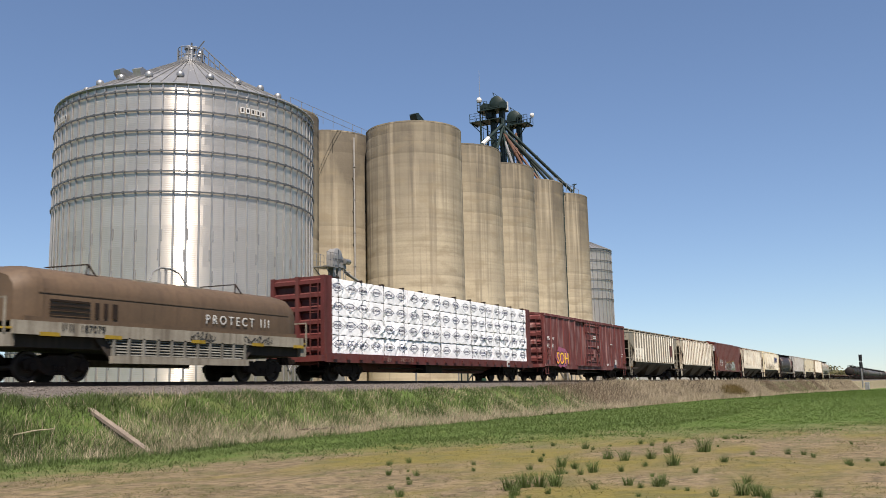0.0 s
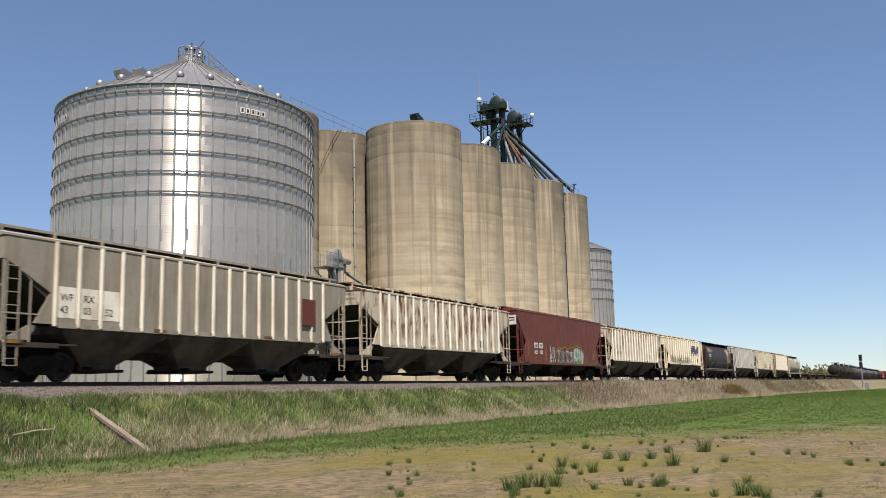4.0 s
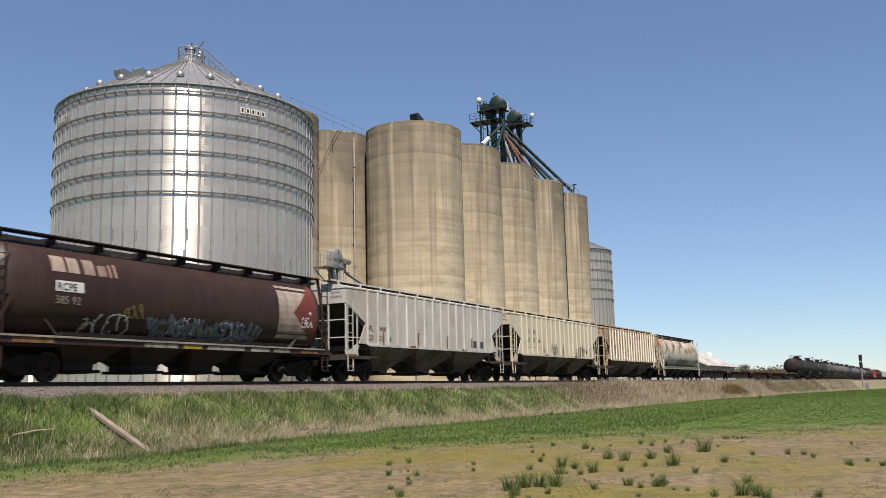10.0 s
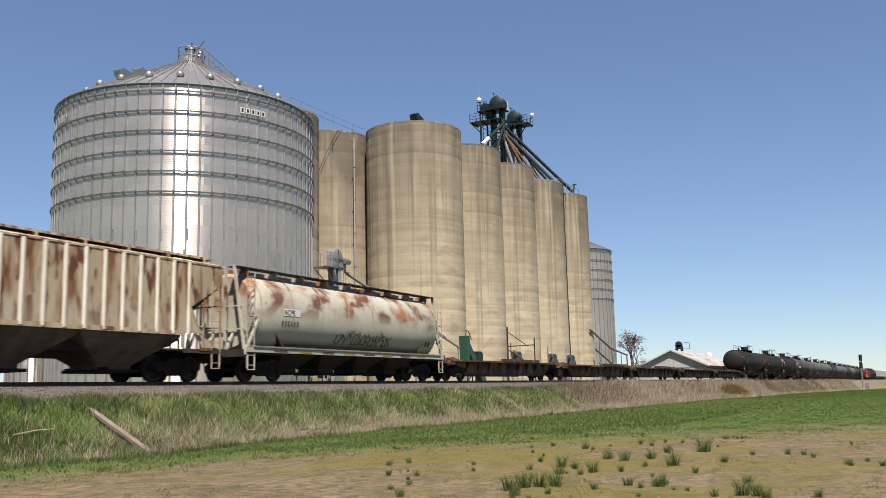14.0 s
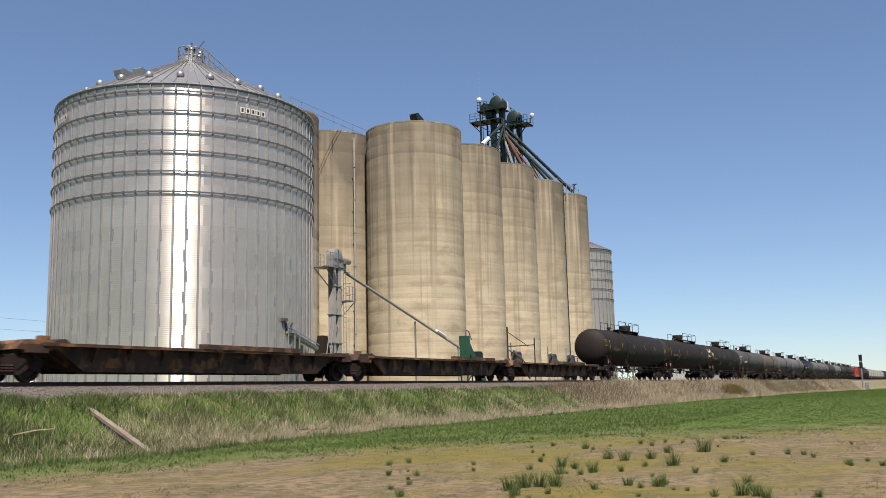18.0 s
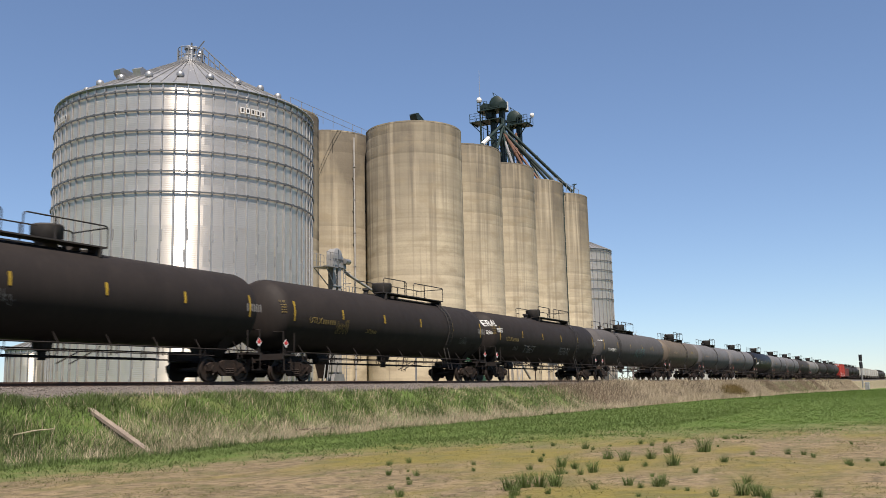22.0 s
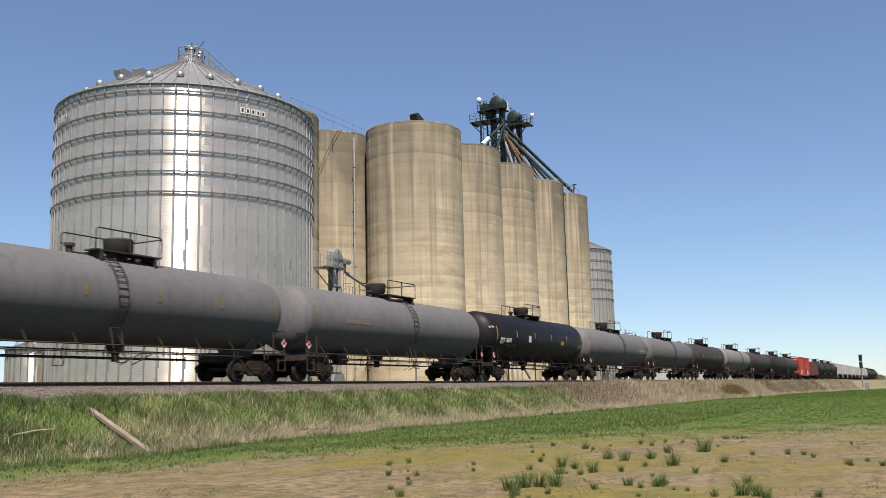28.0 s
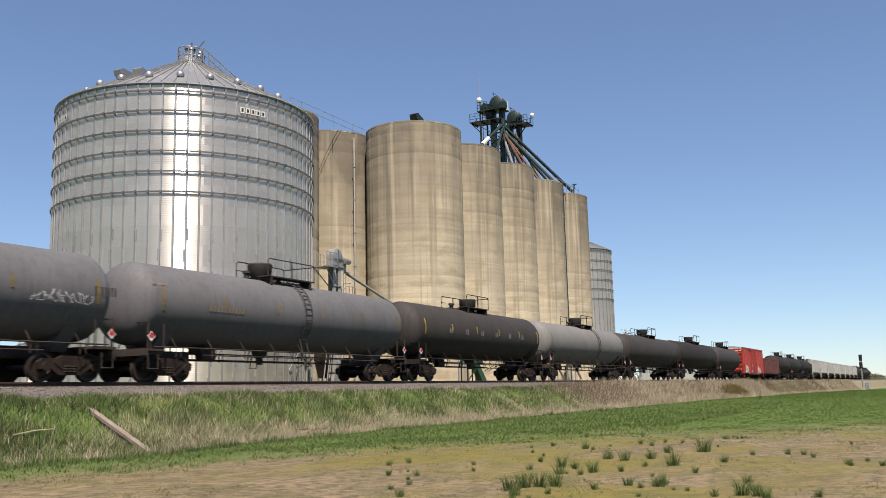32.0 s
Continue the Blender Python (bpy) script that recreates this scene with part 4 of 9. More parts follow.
    spouts = [((0, 0, 0.9), (106.6, 37.4, top + 0.5), 0.2, "green"), ((0.1, 0, 0.2), (104.4, 37.9, top + 0.3), 0.2, "green"), ((0.2, 0.1, 0.4), (105.6, 38.9, top + 0.3), 0.17, "green"),
              ((0, 0, 0.3), (97.2, 39.4, top + 0.2), 0.17, "green"), ((0, 0, 0.1), (95.6, 38.6, top + 0.2), 0.17, "rustpipe"), ((0.1, 0, -0.1), (97.6, 38.2, top + 0.2), 0.15, "rustpipe"),
              ((-0.1, 0, -0.2), (94.4, 40.2, top + 0.2), 0.16, "green"), ((0, 0.1, -0.3), (93.6, 39.4, top + 0.2), 0.15, "galv_dull"), ((0, 0, 1.2), (89.2, 44.6, top + 0.9), 0.17, "green"),
              ((-0.2, 0, 0.6), (92.0, 42.0, top + 0.3), 0.16, "green"), ((6.4, 1.0, 1.6), (97.0, 40.6, top + 0.2), 0.15, "rustpipe"), ((6.6, 1.0, 1.2), (106.4, 40.4, top + 0.2), 0.18, "green"), ((6.2, 1.0, 0.6), (100.0, 41.6, top + 0.2), 0.16, "green")]
    for p, q, r, k in spouts:
        p = hub + Vector(p)
        s = thing("grain_spout", "sloping rusty steel grain spout to a silo roof" if k == "rustpipe" else "sloping steel grain spout from elevator head to silo roof", "spout", "grain spouts")
        part("tube", Mesh().tube([p, q], r, 9), M[k], s, smooth=True)
        part("flange", Mesh().tube([p.lerp(Vector(q), 0.47), p.lerp(Vector(q), 0.485)], r + 0.06, 9), M[k], s)
    fl = thing("flow_gate", "white sleeve on a grain spout", "gate")
    a, b = hub + Vector((0, 0, 1.2)), Vector((89.2, 44.6, top + 0.9))
    part("sleeve", Mesh().tube([a.lerp(b, 0.36), a.lerp(b, 0.5)], 0.26, 9), M["white"], fl)
    cr = thing("roof_crane_arm", "small dark steel davit arm at the silo edge", "davit", at=(106.8, 37.4, top + 0.15))
    part("post", Mesh().bar((0, 0, 0), (0.7, 0, 1.5), 0.13), G, cr)
    part("arm", Mesh().bar((-0.2, 0, 1.2), (1.5, 0, 1.65), 0.11), G, cr)
    r2 = thing("roof_railing", "short pipe railing on the far silo roofs", "railing", at=(100, 37.4, top + 0.15))
    for i in range(7):
        part("post", Mesh().bar((i * 1.5, 0, 0), (i * 1.5, 0, 1.0), 0.05), M["galv_dull"], r2)
    part("rail_bar", Mesh().bar((0, 0, 1.0), (9, 0, 1.0), 0.05), M["galv_dull"], r2)


elevator_head()


# ---- train ----
WHEELS = []       # front and rear wheelsets, turned together with the train's run
CARS = []         # (thing, place along the train at its middle)
NEAR = -1         # the side of a car that faces the field


def truck_meshes():
    """Meshes of a two-axle truck, shared by all cars."""
    t = {}
    t["bolster"] = Mesh().box(-0.2, 0.2, -0.95, 0.95, 0.42, 0.72).box(-0.3, 0.3, -0.3, 0.3, 0.7, 0.82).data("truck", M["sidefr"])
    fr = Mesh()
    out = [(-1.16, 0.38), (-1.2, 0.60), (-1.02, 0.70), (-0.55, 0.70), (-0.3, 0.80), (0.3, 0.80), (0.55, 0.70), (1.02, 0.70), (1.2, 0.60), (1.16, 0.38), (0.72, 0.40), (0.42, 0.20), (-0.42, 0.20), (-0.72, 0.40)]
    hole1 = [(-0.66, 0.55), (-0.34, 0.62), (-0.32, 0.40), (-0.4, 0.36)]
    fr.prism(out, -0.06, 0.06)
    for sx in (-1, 1):
        fr.lathe([(0.14, -0.11), (0.15, -0.09), (0.15, 0.09), (0.1, 0.12)], 14, "y", (sx * 0.89, 0, 0.457))
        fr.prism([(sx * p, q) for p, q in [(0.3, 0.36), (0.62, 0.58), (0.62, 0.64), (0.3, 0.70)]], -0.085, 0.085)
    for k in (-0.16, 0.0, 0.16):
        fr.lathe([(0.065, 0.28), (0.085, 0.30), (0.065, 0.34), (0.085, 0.38), (0.065, 0.42), (0.085, 0.46), (0.065, 0.5)], 10, at=(k, -0.03, 0))
    t["frame"] = fr.data("side_frame", M["sidefr"], True)
    w = Mesh()
    for sy in (-1, 1):
        prof = [(0.08, -0.10), (0.14, -0.09), (0.16, -0.02), (0.33, 0.0), (0.36, -0.06), (0.44, -0.065), (0.457, -0.06), (0.457, 0.04), (0.48, 0.055), (0.485, 0.075), (0.36, 0.08), (0.16, 0.05), (0.08, 0.06)]
        w.lathe([(r, sy * (0.77 - h)) for r, h in prof], 28, "y")
        for k in range(3):
            a = k * 2.094
            w.lathe([(0.025, sy * 0.86), (0.025, sy * 0.9)], 6, "y", (0.07 * math.cos(a), 0, 0.07 * math.sin(a)))
    w.lathe([(0.085, -0.95), (0.085, 0.95)], 12, "y")
    t["wheels"] = w.data("wheelset", M["wheel"], True)
    tr = Mesh()
    for sy in (-1, 1):
        tr.lathe([(0.4585, sy * 0.73), (0.4585, sy * 0.82), (0.4575, sy * 0.825), (0.4575, sy * 0.725)], 28, "y")
    return t


TRUCK = truck_meshes()


def truck(car, x):
    t = part("truck", TRUCK["bolster"], None, car, at=(x, 0, 0))
    for sy in (-1, 1):
        part("side_frame", TRUCK["frame"], None, t, at=(0, sy * 1.0, 0))
    for k, dx in enumerate((-0.889, 0.889)):
        w = part("wheelset", TRUCK["wheels"], None, t, at=(dx, 0, 0.457))
        WHEELS.append((k, w))


COUPLER = Mesh().box(-0.55, 0.1, -0.08, 0.08, -0.09, 0.09).box(0.05, 0.34, -0.14, 0.14, -0.16, 0.16).box(0.3, 0.38, -0.04, 0.12, -0.12, 0.12).data("coupler", M["sidefr"])
HOSE = Mesh().tube([(0, -0.35, 0.05), (0.1, -0.4, -0.25), (0.3, -0.3, -0.42), (0.42, -0.15, -0.4)], 0.025, 6).data("brake_hose", M["ink"])


def running_gear(car, half, tc):
    for sx in (-1, 1):
        truck(car, sx * tc)
        m = pose(sx * (half - 0.38), 0, 0.86, 0, 0, 0 if sx > 0 else 180)
        part("coupler", COUPLER, None, car, at=m)
        part("brake_hose", HOSE, None, car, at=m)


def ladder(car, x, y, z0, z1, material, w=0.42, along="x", step=0.38):
    m = Mesh()
    d = Vector((w / 2, 0, 0)) if along == "x" else Vector((0, w / 2, 0))
    c = Vector((x, y, 0))
    for s in (-1, 1):
        m.bar(c + d * s + Vector((0, 0, z0)), c + d * s + Vector((0, 0, z1)), 0.036)
    z = z0 + 0.1
    while z < z1:
        m.bar(c - d + Vector((0, 0, z)), c + d + Vector((0, 0, z)), 0.026)
        z += step
    return part("ladder", m, material, car)


def add_car(kind, label, category, s0, s1, group="cars of the freight train"):
    car = thing(kind, label, category, group, at=(0, TRACK_Y, RAIL))
    CARS.append((car, (s0 + s1) / 2))
    return car, (s1 - s0) / 2


def mark(car, x, z, n, w, h, material, y=-1.585, name="lettering"):
    return tagged(part(name, bars(n, w, h), M[material], car, at=(x, y, z)), kind="stuff")


def word(car, x, z, text, h, material, y=-1.556, spread=1.0):
    """Stencilled characters on the flat near side of a car."""
    return tagged(part("lettering", lettering(text, h, M[material], "lettering", spread), None, car, at=(x, y, z)), kind="stuff")


def spray(car, x, z, w, h, seed, material, y=-1.6, strokes=5, width=0.05):
    return tagged(part("graffiti", scribble(w, h, seed, strokes, width), M[material], car, at=(x, y, z)), kind="stuff")


def hopper(s0, s1, paint, label, ribs=17, white_end=False, ribbed=True, post=None, deep=0.07, top=4.24, skirt=1.69):
    """Covered hopper with side posts, slope-sheet ends and three discharge bays."""
    car, half = add_car("covered_hopper", label, "freight car", s0, s1)
    e, bot, W = half - 0.62, 1.69, 1.55
    shoulder, waist, foot = (3.52, 2.62, 1.69) if skirt == bot else (4.05, 2.5, 1.8)
    P = M[paint]
    core = [(-e, top), (-e, 3.5), (-(e - 2.6), bot), (e - 2.6, bot), (e, 3.5), (e, top)]
    # slope sheets are coloured dark to paint in the shade of the end recesses
    part("slope_sheet", Mesh().prism(core, -W + 0.06, W - 0.06), M["under"], car)
    low = [(e - 1.05, foot)] if foot == skirt else [(e - 1.1, foot), (e - 1.1, skirt)]
    edge = [(e, top), (e, shoulder), (e - (1.6 if foot == skirt else 1.35), waist)] + low
    side = [(-x, z) for x, z in edge] + edge[::-1]
    for sy in (-1, 1):
        part("side_sheet", Mesh().prism(side, sy * (W - 0.05), sy * W), P, car)
    part("side_sill", Mesh().box(-(e - 1.9), e - 1.9, -W - 0.03, -W + 0.06, skirt - 0.1, skirt + 0.05), P, car)
    part("side_sill", Mesh().box(-(e - 1.9), e - 1.9, W - 0.06, W + 0.03, skirt - 0.1, skirt + 0.05), P, car)
    roof = [(-W - 0.02, top - 0.06), (-W - 0.02, top), (-1.1, top + 0.13), (0, top + 0.2), (1.1, top + 0.13), (W + 0.02, top), (W + 0.02, top - 0.06)]
    part("roof", Mesh().prism(roof, -e - 0.05, e + 0.05, "x"), P, car)
    if ribbed:
        rib = Mesh().prism([(-0.06, 0), (-0.035, -deep), (0.035, -deep), (0.06, 0)], skirt - 0.06, top - 0.05, "z").data("side_post", M[post] if post else P)
        span = 2 * (e - 1.75)
        for sy in (-1, 1):
            for i in range(ribs):
                part("side_post", rib, None, car, at=pose(-span / 2 + span * i / (ribs - 1), sy * W, 0, 0, 0, 0 if sy < 0 else 180))
    # running boards on short stands, and round roof hatches in a row
    brd = Mesh()
    off, rise = (0.62, 0.30) if skirt == bot else (0.36, 0.21)
    for y in (-off, off):
        brd.box(-e - 0.25, e + 0.25, y - 0.27, y + 0.27, top + rise, top + rise + 0.035)
    part("running_board", brd, M["walkway"], car)
    for y in (-off - 0.28, off + 0.28):
        part("board_edge", Mesh().box(-e - 0.25, e + 0.25, y - 0.012, y + 0.012, top + rise - 0.015, top + rise + 0.065), P, car)
    for i in range(10):
        part("board_stand", Mesh().box(-0.02, 0.02, -off - 0.33, off + 0.33, top + 0.08, top + rise).box(-0.03, 0.03, -off - 0.34, -off - 0.28, top + 0.05, top + rise + 0.06), P, car, at=(-e + 0.3 + (2 * e - 0.6) * i / 9, 0, 0))
    part("hatch_cover", Mesh().box(-e + 1.2, e - 1.2, -0.32, 0.32, top + 0.15, top + 0.29), P, car)
    # ends: platforms, posts, rails and ladders
    U = M["under"]
    for sx in (-1, 1):
        x = sx * (e - 0.03)
        fr = Mesh()
        for y in (-W + 0.05, -0.55, 0.55, W - 0.05):
            fr.bar((x, y, 1.05), (x, y, 3.55), 0.06)
        for z in (1.95, 2.75):
            fr.bar((x, -W, z), (x, W, z), 0.045)
        for y in (-W + 0.04, W - 0.04):
            fr.bar((x, y, 1.95), (x - sx * 1.9, y, 1.95), 0.045)
            fr.bar((x - sx * 0.9, y, 1.1), (x - sx * 0.9, y, 2.95), 0.045)
        part("end_frame", fr, P, car)
        part("end_sill", Mesh().box(min(x, x + sx * 0.32), max(x, x + sx * 0.32), -W, W, 0.92, 1.16), M["under"], car)
        part("platform", Mesh().box(min(x - sx * 2.6, x), max(x - sx * 2.6, x), -W + 0.02, W - 0.02, 1.06, 1.12), M["under"], car)
        part("side_step", Mesh().box(min(x - sx * 1.9, x - sx * 0.1), max(x - sx * 1.9, x - sx * 0.1), -W - 0.02, -W + 0.05, 0.98, 1.13), U, car)
        part("end_sheet", Mesh().box(min(x, x + sx * 0.05), max(x, x + sx * 0.05), -W + 0.03, W - 0.03, 3.5, top - 0.04), P, car)
        if white_end and sx < 0:
            plate = part("end_plate", Mesh().box(-0.064, -0.052, -1.5, -0.8, 3.55, 4.15), M["white"], car, "white painted plate", at=(x, 0, 0))
            part("lettering", Mesh().box(-0.072, -0.064, -1.4, -0.9, 3.95, 4.03).box(-0.072, -0.064, -1.4, -0.9, 3.8, 3.86), M["ink"], plate)
        elif sx < 0:
            part("end_lettering", bars(4, 0.13, 0.11).data("end_lettering", M["ink"]), None, car, at=pose(x - 0.056, -0.75, 3.95, 0, 0, -90))
            part("end_lettering", bars(6, 0.11, 0.1).data("end_lettering", M["ink"]), None, car, at=pose(x - 0.056, -0.7, 3.75, 0, 0, -90))
        ladder(car, x - sx * 0.28, -W + 0.0, 0.55, 3.6, P)
        part("corner_brace", Mesh().bar((x - sx * 0.9, -W + 0.04, 2.95), (x - sx * 0.3, -W + 0.04, 3.4), 0.04), P, car)
        part("sloped_end", Mesh().prism([(x - sx * 0.1, 1.2), (x - sx * 0.9, 1.2), (x - sx * 1.2, 1.62), (x - sx * 0.95, 1.66)], -W + 0.1, -W + 0.14), P, car)
        part("stirrup", Mesh().tube([(x - sx * 0.1, -W, 0.98), (x - sx * 0.1, -W, 0.45), (x - sx * 0.5, -W, 0.45), (x - sx * 0.5, -W, 0.98)], 0.025, 6), P, car)
    # brake wheel and gear at the leading end
    part("brake_wheel", Mesh().lathe([(0.24, 0.0), (0.28, 0.02), (0.24, 0.04)], 16, "x", (-e - 0.32, 0.55, 2.6)).bar((-e - 0.3, 0.55, 2.6), (-e, 0.55, 2.6), 0.06), M["sidefr"], car)
    # hopper bays below
    U = M["under"]
    for c in (-4.35, 0.0, 4.35):
        bay = Mesh()
        rings = []
        for z, hx, hy in ((bot, 2.16, W - 0.06), (1.45, 2.14, W - 0.08), (0.55, 0.75, 0.62), (0.38, 0.72, 0.6)):
            rings.append([(c - hx, -hy, z), (c + hx, -hy, z), (c + hx, hy, z), (c - hx, hy, z)])
        # bays get a darkened colour that holds the shade beneath the side sheets
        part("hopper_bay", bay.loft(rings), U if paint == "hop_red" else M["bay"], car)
        part("outlet_gate", Mesh().box(c - 0.95, c + 0.95, -0.75, 0.75, 0.30, 0.40).tube([(c - 0.6, -1.0, 0.42), (c - 0.6, 1.0, 0.42)], 0.06, 8), M["sidefr"], car)
    # the wide second box is an added dark filler for the shade between bays
    part("centre_sill", Mesh().box(-half + 0.75, half - 0.75, -0.2, 0.2, 0.76, 1.08).box(-5.2, 5.2, -0.85, 0.85, 0.98, bot), U, car)
    part("air_reservoir", Mesh().lathe([(0.05, -0.5), (0.2, -0.45), (0.22, 0), (0.2, 0.45), (0.05, 0.5)], 14, "y", (e - 1.5, 0.1, 1.45)), U, car)
    for x in (-e + 0.15, -2.9, 2.9, e - 1.2):
        part("reflector", Mesh().box(0, 0.55, -0.008, 0, 0, 0.1), M["orange"], car, at=(x, -W - 0.032, skirt - 0.05 if abs(x) < 4 else 1.08))
    running_gear(car, half, e - 1.75)
    return car


def cyl_hopper(s0, s1, paint, label, hoops=8):
    """Smooth rounded-side covered hopper with a deep side sill."""
    car, half = add_car("cylindrical_hopper", label, "freight car", s0, s1)
    e = half - 0.75
    P = M[paint]
    sec = []
    for i in range(40):
        a = 6.28318 * i / 40
        c, s = math.cos(a), math.sin(a)
        sec.append((1.56 * math.copysign(abs(c) ** 0.8, c), 2.72 + 1.58 * math.copysign(abs(s) ** 0.85, s)))
    b = e - 0.75
    ring = lambda x, k: [(x, p * k, 2.72 + (q - 2.72) * k) for p, q in sec]
    part("barrel", Mesh().loft([ring(-b - 0.25, 0.90), ring(-b - 0.06, 0.98), ring(-b, 1.0)] + [ring(-b + 2 * b * i / 8, 1.0) for i in range(1, 8)] + [ring(b, 1.0), ring(b + 0.06, 0.98), ring(b + 0.25, 0.9)]), P, car, smooth=True)
    for i in range(hoops):
        x = -b + 0.15 + (2 * b - 0.3) * i / (hoops - 1)
        part("hoop", Mesh().loft([[(x + d, p * 1.012, 2.72 + (q - 2.72) * 1.012) for p, q in sec] for d in (-0.035, 0.035)], False), P, car, smooth=True)
    for sy in (-1, 1):
        part("side_sill", Mesh().prism([(-e, 1.1), (-e, 1.3), (e, 1.3), (e, 1.1)], sy * 1.5, sy * 1.58), P, car)
        part("sill_ledge", Mesh().box(-e + 0.4, e - 0.4, sy * 1.52 - 0.1, sy * 1.52 + 0.1, 1.29, 1.35), M["coilsill"], car)
    brd = Mesh()
    for y in (-0.85, 0.85):
        brd.box(-e, e, y - 0.25, y + 0.25, 4.44, 4.475)
    part("running_board", brd, M["grate"], car)
    part("hatch_trough", Mesh().box(-b + 0.3, b - 0.3, -0.35, 0.35, 4.22, 4.42), M["grate"], car)
    for i in range(9):
        part("board_stand", Mesh().box(-0.015, 0.015, -1.0, 1.0, 4.2, 4.44), P, car, at=(-b + 2 * b * i / 8, 0, 0))
    U = M["under"]
    for sx in (-1, 1):
        x = sx * e
        fr = Mesh()
        for y in (-1.5, -0.5, 0.5, 1.5):
            fr.bar((x, y, 1.0), (x, y * (0.62 if abs(y) > 1 else 1), 4.5), 0.1)
            fr.bar((x, y, 1.1), (x - sx * 1.2, y, 3.1), 0.09)
        for z in (2.0, 2.9):
            fr.bar((x, -1.5, z), (x, 1.5, z), 0.06)
        for y in (-1.5, 1.5):
            fr.bar((x, y, 2.4), (x - sx * 1.6, y, 2.7), 0.06)
        part("end_frame", fr, P, car)
        part("slope_sheet", Mesh().prism([(x - sx * 0.7, 3.2), (x - sx * 0.75, 3.2), (x - sx * 2.8, 1.1), (x - sx * 2.7, 1.1)], -1.4, 1.4), U, car)
        part("end_sill", Mesh().box(min(x, x + sx * 0.3), max(x, x + sx * 0.3), -1.5, 1.5, 0.92, 1.2), U, car)
        part("platform", Mesh().box(min(x, x - sx * 2.6), max(x, x - sx * 2.6), -1.48, 1.48, 1.04, 1.1), U, car)
        ladder(car, x - sx * 0.3, -1.53, 0.5, 4.2, P)
        part("stirrup", Mesh().tube([(x - sx * 0.1, -1.55, 0.95), (x - sx * 0.1, -1.55, 0.42), (x - sx * 0.5, -1.55, 0.42), (x - sx * 0.5, -1.55, 0.95)], 0.025, 6), P, car)
    for c in (-4.2, -1.4, 1.4, 4.2):
        rings = [[(c - hx, -hy, z), (c + hx, -hy, z), (c + hx, hy, z), (c - hx, hy, z)] for z, hx, hy in ((1.5, 1.38, 1.42), (1.15, 1.3, 1.3), (0.55, 0.6, 0.55), (0.36, 0.58, 0.55))]
        part("hopper_bay", Mesh().loft(rings), U, car)
        part("outlet_gate", Mesh().box(c - 0.75, c + 0.75, -0.7, 0.7, 0.28, 0.38), M["sidefr"], car)
    part("centre_sill", Mesh().box(-half + 0.75, half - 0.75, -0.2, 0.2, 0.72, 1.08), U, car)
    running_gear(car, half, e - 1.75)
    return car


def barrel_y(z, k=1.004):
    """Near-side surface of the cylindrical hopper at height z."""
    s = min(1.0, (abs(z - 2.72) / 1.58) ** (1 / 0.85))
    return -1.56 * k * math.sqrt(max(0.0, 1 - s * s)) ** 0.8


def barrel_patch(car, name, outline, material, label="", k=1.004, rows=10):
    """A painted area on the barrel; outline gives the left and right x for a height share from 0 to 1, with the two heights first."""
    z0, z1, ends = outline
    m = Mesh()
    pts = []
    for i in range(rows + 1):
        t = i / rows
        z = z0 + (z1 - z0) * t
        a, b = ends(t)
        y = barrel_y(z, k)
        pts.append(((a, y, z), (b, y, z)))
    for p, q in zip(pts, pts[1:]):
        m.add([p[0], p[1], q[1], q[0]], [(0, 1, 2, 3)])
    return part(name, m, M[material], car, label, smooth=True)


def barrel_spray(car, x, z, w, h, seed, material, strokes=5, width=0.05, name="graffiti"):
    me = scribble(w, h, seed, strokes, width).data("graffiti", M[material], fix=False)
    for v in me.vertices:
        zz = v.co.z + z
        v.co = (v.co.x + x, barrel_y(zz, 1.006) + v.co.y, zz)
    return tagged(part(name, me, None, car), kind="stuff")


def barrel_word(car, x, z, text, h, material, k=1.012):
    me = lettering(text, h, M[material], "lettering")
    for v in me.vertices:
        zz = v.co.z + z
        v.co = (v.co.x + x, barrel_y(zz, k) + v.co.y * 0.2, zz)
    return tagged(part("lettering", me, None, car), kind="stuff")


def barrel_marks(car, x, z, n, w, h, material):
    m = Mesh()
    for i in range(n):
        x0 = x + i * w
        m.add([(x0, barrel_y(z, 1.006), z), (x0 + w * 0.55, barrel_y(z, 1.006), z), (x0 + w * 0.55, barrel_y(z + h, 1.006), z + h), (x0, barrel_y(z + h, 1.006), z + h)], [(0, 1, 2, 3)])
    return tagged(part("lettering", m, M[material], car), kind="stuff")


